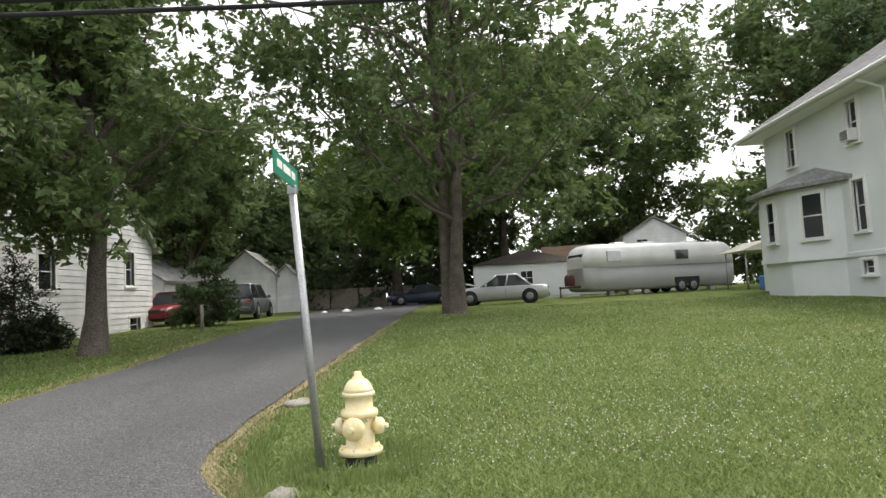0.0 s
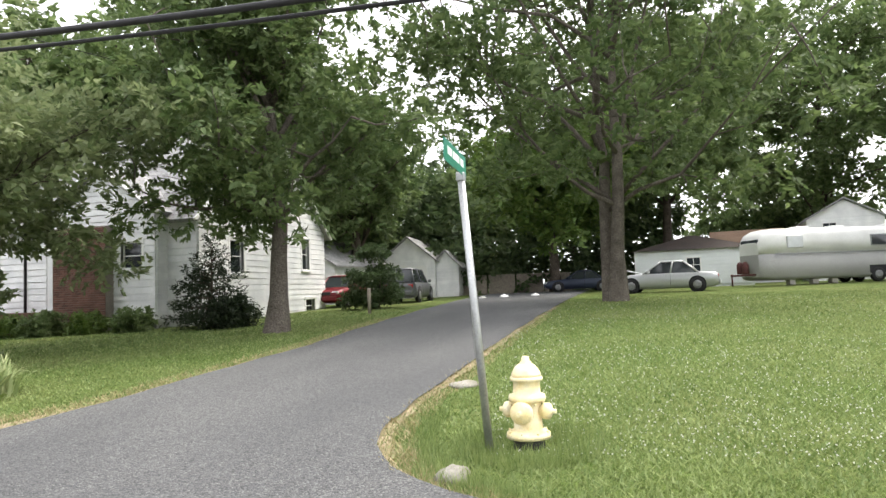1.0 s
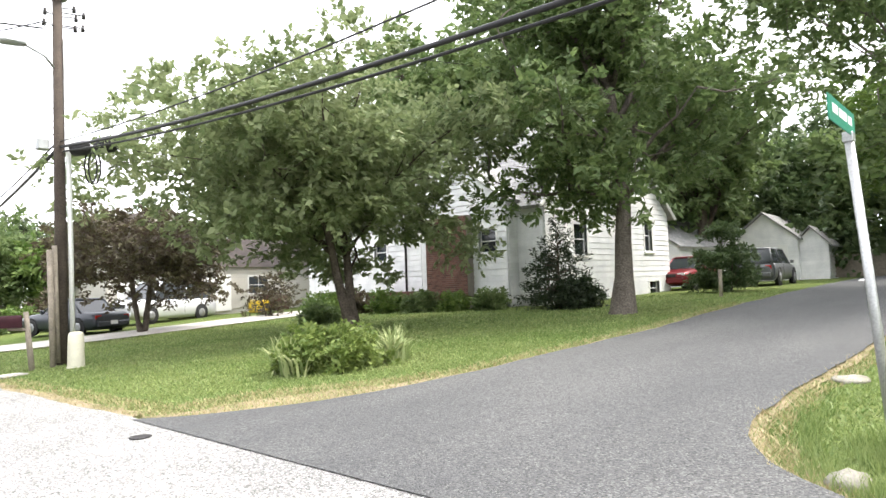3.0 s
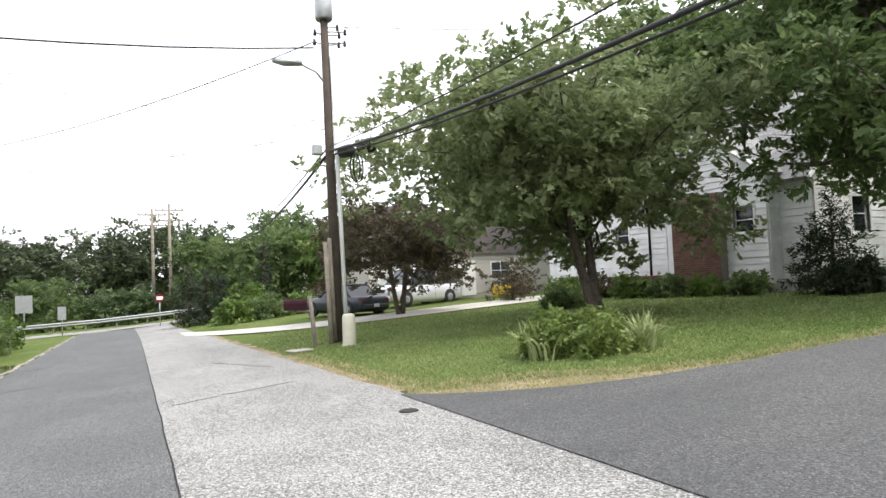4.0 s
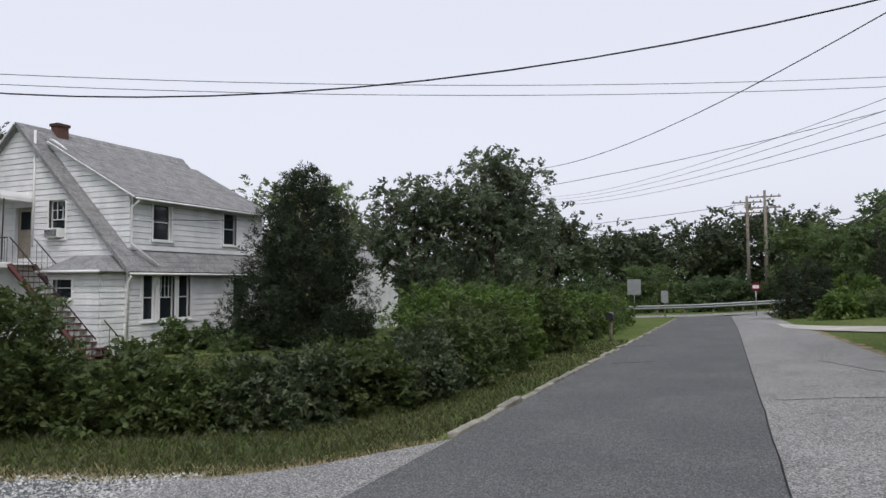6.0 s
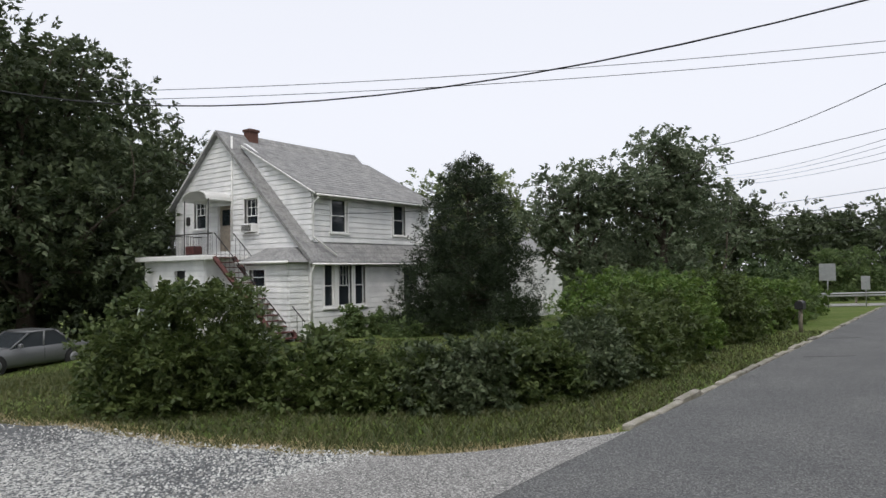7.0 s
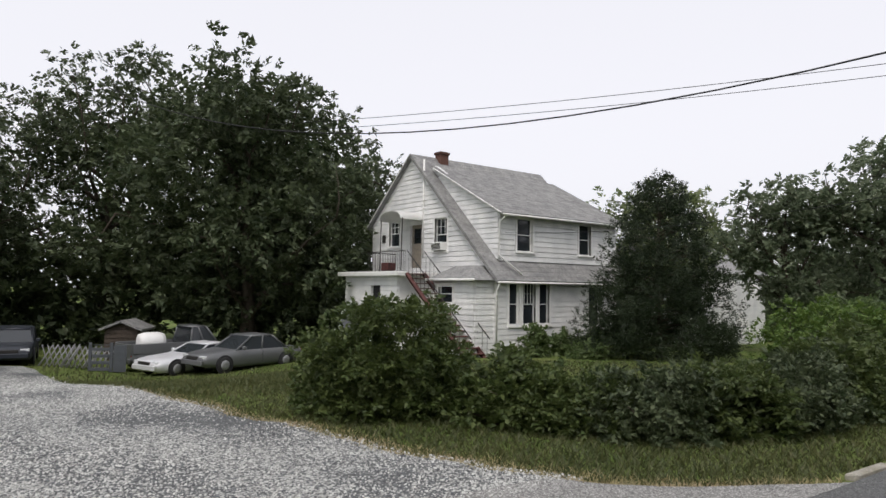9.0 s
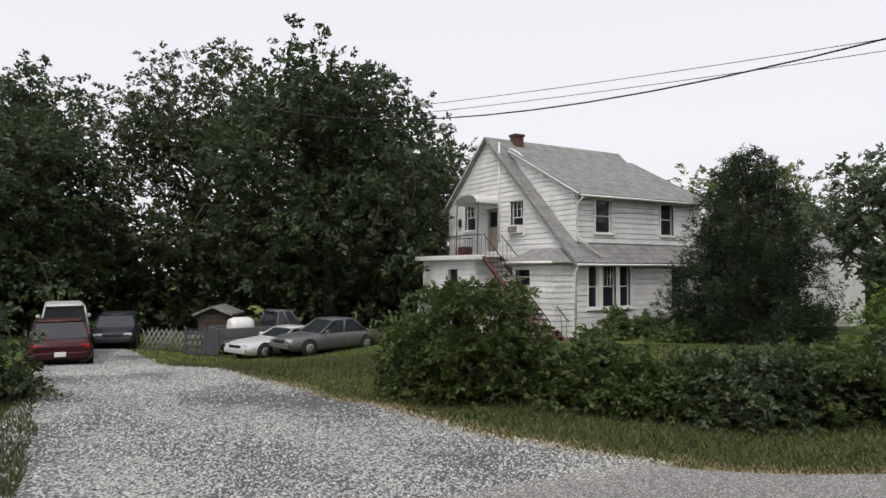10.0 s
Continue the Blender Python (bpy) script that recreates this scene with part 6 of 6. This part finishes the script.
for i, (x, y, rx, ry, h, leaf, n) in enumerate(((-6.9, 6.9, 0.8, 0.7, 0.85, LEAF_HEDGE, 6000), (-6.2, 7.3, 0.8, 0.8, 0.9, LEAF_HEDGE, 6000), (-5.1, 8.6, 0.9, 0.9, 1.0, LEAF_HEDGE, 7000), (-4.95, 10.7, 0.9, 0.9, 1.1, LEAF_DEEP, 6000), (-5.1, 12.9, 1.0, 1.0, 1.35, LEAF_HEDGE, 6000), (-5.5, 7.6, 0.95, 1.1, 0.95, LEAF_DEEP, 7500), (-4.95, 9.6, 1.0, 1.2, 1.0, LEAF_DEEP, 7500), (-5.0, 11.7, 1.1, 1.2, 1.2, LEAF_HEDGE, 7500), (-5.2, 14.0, 1.2, 1.3, 1.6, LEAF_HEDGE, 8000), (-5.4, 16.4, 1.3, 1.4, 1.95, LEAF_BRIGHT, 8000), (-5.2, 19.0, 1.2, 1.5, 2.05, LEAF_HEDGE, 8000), (-5.3, 21.6, 1.1, 1.4, 1.9, LEAF_BRIGHT, 6000), (-5.3, 24.6, 1.0, 1.5, 1.75, LEAF_HEDGE, 6000), (-5.2, 27.6, 1.0, 1.5, 1.7, LEAF_BRIGHT, 5000), (-5.4, 31.0, 1.1, 1.8, 1.7, LEAF_MID, 5000), (-5.8, 35.0, 1.3, 2.0, 1.7, LEAF_BRIGHT, 4000), (-7.8, 17.6, 1.5, 1.6, 2.2, LEAF_BRIGHT, 6000), (-8.2, 22.0, 1.5, 2.0, 2.3, LEAF_MID, 6000), (-9.0, 27.0, 2.0, 2.2, 2.2, LEAF_DARK, 6000))):
    shrub("hedge_shrub", x, y, rx, ry, h, int(n * 1.7), 0.036 + 0.0018 * y, leaf, 100 + i, "unclipped leafy hedge shrub beside the kerb" if leaf != LEAF_BRIGHT else "bright yellow-green hedge shrub beside the kerb", "hedge", group="hedge along the street")
for i, (x, y, r, h) in enumerate(((-18.7, 18.6, 0.6, 1.3), (-18.8, 20.6, 0.8, 1.1), (-18.6, 22.6, 0.9, 1.2), (-16.5, 19.5, 1.0, 0.6))):
    shrub("weed_clump", x, y, r, r, h, 2200, 0.1, LEAF_MID, 130 + i, "tall green weeds at the foot of the house", "weeds")
shrub("edge_shrub", -12.6, -1.5, 1.3, 1.2, 1.6, 7000, 0.08, LEAF_DEEP, 140, "dark leafy shrub at the edge of the gravel lot")
for i, (x, y, r, h, leaf) in enumerate(((17.1, 14.4, 0.6, 0.7, LEAF_MID), (16.9, 15.9, 0.7, 0.6, LEAF_BRIGHT), (16.6, 17.2, 0.7, 0.75, LEAF_MID), (16.4, 18.8, 0.8, 0.8, LEAF_BRIGHT), (16.2, 20.6, 0.8, 0.9, LEAF_PLUM), (15.9, 22.2, 0.9, 0.8, LEAF_MID), (13.9, 19.4, 0.9, 0.9, LEAF_BRIGHT), (15.0, 24.8, 1.3, 2.0, LEAF_PLUM), (12.6, 17.8, 0.7, 0.6, LEAF_MID))):
    shrub("garden_shrub", x, y, r, r, h, 3200, 0.075, leaf, 150 + i, "leafy garden shrub in the bed before the house")
conifer("spruce_shrub", 17.7, 12.0, 2.7, 1.05, 6000, 0.09, NEEDLE, 170, "dark pointed spruce beside the house corner", 0.3, 0.8, "shrub")
shrub("yew_shrub", 17.6, 11.3, 0.9, 0.8, 0.95, 4000, 0.08, NEEDLE, 171, "low dark clipped yew beside the house")
shrub("laurel_shrub", 25.6, 9.9, 1.3, 1.2, 2.8, 11000, 0.085, LEAF_DARK, 172, "dense dark shrub hiding the parked cars")
for i, (x, y, h) in enumerate(((2.7, 37.4, 3.1), (3.7, 39.0, 2.9), (4.6, 40.5, 2.8), (7.6, 42.5, 4.6))):
    conifer("arborvitae", x, y, h, 0.62, 3000, 0.1, NEEDLE, 180 + i, "narrow dark green arborvitae by the street", 0.1, 0.45)
for i, (x, y, r, h, leaf) in enumerate(((4.6, 34.5, 1.0, 1.0, LEAF_BRIGHT), (6.4, 35.5, 1.2, 1.2, LEAF_MID), (8.4, 36.5, 1.2, 1.1, LEAF_BRIGHT), (6.0, 39.0, 1.4, 1.8, LEAF_BRIGHT), (9.5, 33.5, 1.0, 0.9, LEAF_BRIGHT), (10.5, 37.5, 1.5, 2.0, LEAF_PLUM))):
    shrub("garden_shrub", x, y, r, r, h, 2800, 0.13, leaf, 190 + i, "round garden shrub on the bank by the street")
for i, (x, y, h, r, leaf) in enumerate(((9.5, 47, 5.8, 2.4, LEAF_MID), (13, 45, 5.2, 2.3, LEAF_BRIGHT), (16.5, 46, 6.4, 2.8, LEAF_PLUM), (6.5, 57, 6.4, 3.0, LEAF_MID), (12, 57, 8, 3.4, LEAF_MID), (20, 50, 8, 3.4, LEAF_DARK), (26, 44, 9, 4.2, LEAF_MID))):
    tree("garden_tree", x, y, h, r, 0.8, 0.18, 7000, 0.22, leaf, BARK, 200 + i, "rounded garden tree beyond the far driveway", limbs=10, fill=1.6, clump=0.26)
for i in range(13):
    a = radians(48 + 8.2 * i)
    x, y = 52 * math.sin(a) + 2 * math.sin(i * 3.1), 52 * math.cos(a) + 2 * math.cos(i * 1.7)
    if min(math.hypot(x - 47, y + 13.5), math.hypot(x - 51, y + 9)) < 8.5:
        x, y = x * 1.27, y * 1.27
    shrub("thicket", x, y, 4.8, 4.8, 10.5, 7500, 0.36, LEAF_DARK if i % 2 else LEAF_MID, 220 + i, "dense green thicket behind the back yards", "thicket")
for i in range(9):
    a = radians(-112 + 8.0 * i)
    x, y = 45 * math.sin(a), 45 * math.cos(a)
    shrub("thicket", x, y, 4.6, 4.6, 6.5, 5500, 0.3, LEAF_DEEP, 240 + i, "dense dark thicket behind the parking lot", "thicket")
for i in range(12):
    shrub("roadside_brush", -34 + 5.6 * i, 60.5 + math.sin(i * 2), 3.6, 2.2, 3.4 + 1.0 * math.sin(i * 1.7), 5200, 0.2, LEAF_MID if i % 2 else LEAF_DARK, 260 + i, "green brush behind the guardrail", "brush")
for i in range(7):
    shrub("thicket", -46 + 4.8 * i, 52 - 1.5 * i + 8 * (i > 5), 3.6, 3.4, 5.5, 3600, 0.27, LEAF_DARK, 280 + i, "dense green thicket beyond the hedge", "thicket")
for i, (x, y, h) in enumerate(((47.5, 5.4, 6.0), (46.0, 11.0, 5.5))):
    shrub("thicket", x, y, 3.6, 3.6, h, 3000, 0.3, LEAF_DARK, 290 + i, "dense green thicket behind the sheds", "thicket")

# low juniper with iris leaves on the lawn
LEAF_JUNIPER = leaf_material("leaf_juniper", (0.085, 0.14, 0.028), (0.24, 0.3, 0.085), 0.35)
shrub("juniper_bush", 6.6, 8.75, 1.15, 0.9, 0.68, 11000, 0.055, LEAF_JUNIPER, 300, "low spreading yellow-green juniper on the lawn")


def blades(name, pts, heights, widths, material, rng, lean=0.5, label="", category="grass", segs=1, parent=None):
    """Many grass blades, each rooted on the land."""
    n = len(pts)
    a = rng.random(n) * 2 * math.pi
    side = np.stack([np.cos(a), np.sin(a), np.zeros(n)], 1) * widths[:, None] / 2
    b = rng.random(n) * 2 * math.pi
    tip = np.stack([np.cos(b) * lean * heights * rng.random(n), np.sin(b) * lean * heights * rng.random(n), heights], 1)
    verts = np.stack([pts - side, pts + side, pts + tip], 1).reshape(-1, 3)
    me = bpy.data.meshes.new(name)
    me.vertices.add(n * 3)
    me.vertices.foreach_set("co", verts.astype(np.float32).ravel())
    me.loops.add(n * 3)
    me.loops.foreach_set("vertex_index", np.arange(n * 3, dtype=np.int32))
    me.polygons.add(n)
    me.polygons.foreach_set("loop_start", np.arange(0, n * 3, 3, dtype=np.int32))
    me.update(calc_edges=True)
    me.materials.append(material)
    return tagged(new(name, me), label, category, kind="stuff")


def lawn_points(n, a0, a1, r0, r1, rng, keep):
    """Places on the land, thinning out with distance from the street corner."""
    out = []
    while len(out) < n:
        a, r = radians(rng.uniform(a0, a1)), r0 * (r1 / r0) ** rng.random()
        x, y = r * math.sin(a), r * math.cos(a)
        if keep(x, y):
            out.append((x, y, land(x, y) - 0.005))
    return np.array(out)


def east_lawn(x, y):
    return x > 3.2 and math.hypot(x - 5.32, y - 0.64) > 0.2 and (y < drive_right(x) - 0.02 or (y > drive_left(x) + 0.03 and x > right_edge(y) + 0.05)) and not (x > 9 and y < -11.4)


def west_verge(x, y):
    return x < -3.12 and y > gravel_top(x) + 0.05


rng = np.random.default_rng(400)
p = lawn_points(190000, 10, 134, 3.4, 27, rng, east_lawn)
d = np.hypot(p[:, 0], p[:, 1])
blades("lawn_grass", p, rng.uniform(0.02, 0.052, len(p)), rng.uniform(0.008, 0.017, len(p)) * (1 + d / 12), BLADE, rng, 1.7, "short green lawn grass with clover")
p = lawn_points(4500, 74, 100, 3.8, 6.5, rng, lambda x, y: east_lawn(x, y) and (y > drive_right(x) - 0.5 or 0.22 < math.hypot(x - 5.32, y - 0.64) < 0.6))
blades("long_grass", p, rng.uniform(0.05, 0.15, len(p)), rng.uniform(0.007, 0.013, len(p)), BLADE, rng, 0.8, "longer uncut grass round the hydrant and post")
p = lawn_points(70000, -86, -3, 5.4, 24, rng, west_verge)
d = np.hypot(p[:, 0], p[:, 1])
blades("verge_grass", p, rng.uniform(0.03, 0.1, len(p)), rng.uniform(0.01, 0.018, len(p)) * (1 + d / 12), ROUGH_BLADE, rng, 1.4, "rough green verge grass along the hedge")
# Dense dark blades over the bright ground, in place of deep shade under the trees.
p = lawn_points(16000, -95, -52, 14, 40, rng, west_verge)
blades("rough_grass", p, rng.uniform(0.04, 0.13, len(p)), rng.uniform(0.03, 0.06, len(p)), ROUGH_BLADE, rng, 0.9, "rough grass behind the parking lot, its dark blades standing in for tree shade")
p = lawn_points(5000, -100, -86, 6.5, 24, rng, lambda x, y: y < -0.3 + 0.3 * noise.noise(Vector((x * 0.8, 2, 5))) and y > -1.6)
p[:, 2] += 0.02
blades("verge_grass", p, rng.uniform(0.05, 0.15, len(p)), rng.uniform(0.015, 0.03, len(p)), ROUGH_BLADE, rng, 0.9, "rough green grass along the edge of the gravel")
p = lawn_points(9000, 12, 80, 6.0, 20, rng, lambda x, y: east_lawn(x, y) and (y < drive_left(x) + 0.5 + 1.1 * math.exp(-((x - 4.6) / 1.4) ** 2)) and y > 3 or (x < right_edge(y) + 0.6 and x > right_edge(y) and y > 8))
blades("dry_grass", p, rng.uniform(0.02, 0.07, len(p)), rng.uniform(0.012, 0.022, len(p)), STRAW, rng, 1.6, "dry straw-coloured grass at the driveway edge")
p = lawn_points(5000, -88, -18, 5.5, 16, rng, lambda x, y: x < -3 and gravel_top(x) - 0.1 < y < gravel_top(x) + 0.45)
blades("dry_grass", p, rng.uniform(0.02, 0.08, len(p)), rng.uniform(0.012, 0.022, len(p)), STRAW, rng, 1.6, "dry brownish grass at the edge of the gravel")
p = lawn_points(3500, 66, 100, 3.8, 18, rng, lambda x, y: x > 3.3 and drive_right(x) - 0.3 < y < drive_right(x) + 0.02)
blades("dry_grass", p, rng.uniform(0.02, 0.08, len(p)), rng.uniform(0.01, 0.02, len(p)), STRAW, rng, 1.5, "dry straw-coloured grass at the lawn corner")
CLOVER = material("clover_flower", (0.75, 0.74, 0.68), 0.8, vary=0.1)
p = lawn_points(6500, 80, 134, 5.0, 24, rng, lambda x, y: east_lawn(x, y) and noise.noise(Vector((x * 0.35, y * 0.35, 3))) > 0.35 * rng.normal())
p[:, 2] += 0.04
blades("clover_flowers", p, rng.uniform(0.008, 0.016, len(p)), rng.uniform(0.01, 0.02, len(p)), CLOVER, rng, 0.5, "small white clover flowers scattered over the lawn", "clover")

IRIS = leaf_material("iris_leaf", (0.2, 0.27, 0.1), (0.45, 0.48, 0.25), 0.3)
for i, (x, y) in enumerate(((5.85, 9.15), (5.75, 8.7), (7.3, 8.2), (7.55, 8.45))):
    ir = thing("iris_clump", x, y, land(x, y) - 0.02, 0, "clump of pale sword-shaped iris leaves", "plant", "iris clumps")
    verts, faces = [], []
    for k in range(60):
        a, out, h = rng.random() * 6.283, rng.uniform(0.15, 0.65), rng.uniform(0.5, 0.82)
        c, s = math.cos(a), math.sin(a)
        bx, by = rng.normal() * 0.09, rng.normal() * 0.09
        base = len(verts)
        for f in (0, 0.4, 0.75, 1.0):
            w = 0.024 * (1 - f ** 2) + 0.001
            rr, zz = out * f ** 1.6, h * (f - 0.35 * f ** 3 * (out / 0.42))
            verts += [(bx + c * rr - s * w, by + s * rr + c * w, zz), (bx + c * rr + s * w, by + s * rr - c * w, zz)]
        faces += [(base + 2 * q, base + 2 * q + 1, base + 2 * q + 3, base + 2 * q + 2) for q in range(3)]
    raw("leaves", verts, faces, IRIS, ir)

# loose soil along the edges, and stones on the gravel
sheet("soil_edge", lambda x: (x, drive_left(x) - 0.02), lambda x: (x, drive_left(x) + 0.12 + 0.1 * noise.noise(Vector((x * 2, 1, 1))) + 0.75 * math.exp(-((x - 4.6) / 1.2) ** 2)), spread([(3.2, 0.15), (9, 0.4), (24, 1)]), DIRT, 0.016, 3, "dry bare soil at the driveway edge", "soil")
sheet("soil_edge", lambda x: (x, drive_right(x) + 0.02), lambda x: (x, drive_right(x) - 0.1 - 0.08 * noise.noise(Vector((x * 2, 4, 1)))), spread([(3.3, 0.15), (9, 0.4), (22, 1)]), DIRT, 0.016, 2, "dry bare soil at the lawn corner", "soil")
sheet("soil_edge", lambda y: (right_edge(y) - 0.02, y), lambda y: (right_edge(y) + 0.22 + 0.15 * noise.noise(Vector((y * 2, 7, 1))), y), spread([(8.2, 0.2), (30, 1)]), DIRT, 0.016, 3, "dry bare soil along the street edge", "soil")
sheet("soil_edge", lambda x: (x, gravel_top(x) - 0.1), lambda x: (x, gravel_top(x) + 0.3 + 0.25 * noise.noise(Vector((x * 1.5, 3, 1)))), spread([(-20, 0.3), (-3.4, 1)]), DIRT, 0.018, 3, "dry bare soil at the edge of the gravel", "soil")
STONES = material("crushed_stone", (0.44, 0.445, 0.425), 0.9, vary=0.12, scale=6, fine=60, bump=0.2, island=0.45)
count = 22000
sp = []
while len(sp) < count:
    r, a = 4.2 * (26 / 4.2) ** rng.random(), radians(rng.uniform(-100, -28))
    x, y = r * math.sin(a), r * math.cos(a)
    if x < -4.5 and -0.6 - 2.2 * math.exp((x + 3.4) / 2.0) < y < gravel_top(x) + 0.15 and noise.noise(Vector((x * 0.35, y * 0.5, 9))) > -0.1 + 0.35 * rng.normal():
        sp.append((x, y, land(x, y) + 0.034))
sp = np.array(sp)
size = rng.uniform(0.006, 0.013, (count, 1)) * (1 + np.hypot(sp[:, 0], sp[:, 1])[:, None] / 22)
unit = np.array([(1, 0, 0), (0, 1, 0), (-1, 0, 0), (0, -1, 0), (0, 0, 0.8)])
sv = (sp[:, None, :] + unit[None] * size[:, None, :] * rng.uniform(0.6, 1.3, (count, 5, 1)) + rng.normal(size=(count, 5, 3)) * size[:, None, :] * 0.2).reshape(-1, 3)
tri = np.array([(0, 1, 4), (1, 2, 4), (2, 3, 4), (3, 0, 4)])
sf = (np.arange(count)[:, None, None] * 5 + tri[None]).reshape(-1)
me = bpy.data.meshes.new("gravel_stones")
me.vertices.add(len(sv))
me.vertices.foreach_set("co", sv.astype(np.float32).ravel())
me.loops.add(len(sf))
me.loops.foreach_set("vertex_index", sf.astype(np.int32))
me.polygons.add(count * 4)
me.polygons.foreach_set("loop_start", np.arange(0, count * 12, 3, dtype=np.int32))
me.update(calc_edges=True)
me.materials.append(STONES)
tagged(new("gravel_stones", me), "loose pale crushed stones over the lot", "gravel", kind="stuff")

for i, (x0, y0, x1, y1) in enumerate(((0.5, 10.4, 2.3, 10.7), (1.6, 15.8, 2.4, 13.2), (-2.5, 15.4, -1.6, 15.9), (-2.7, 20.5, -2.0, 20.9))):
    pts = []
    for k in range(13):
        f = k / 12
        x, y = x0 + (x1 - x0) * f + 0.06 * noise.noise(Vector((f * 5, i, 2))), y0 + (y1 - y0) * f + 0.12 * noise.noise(Vector((f * 6, i, 7)))
        pts.append((x, y, land(x, y) + 0.03 + 0.006 * (x < 0)))
    tagged(tubes("road_crack", [(pts, 0.005)], DRIVE, None, 4), "thin dark crack in the street surface", "crack", kind="structure")
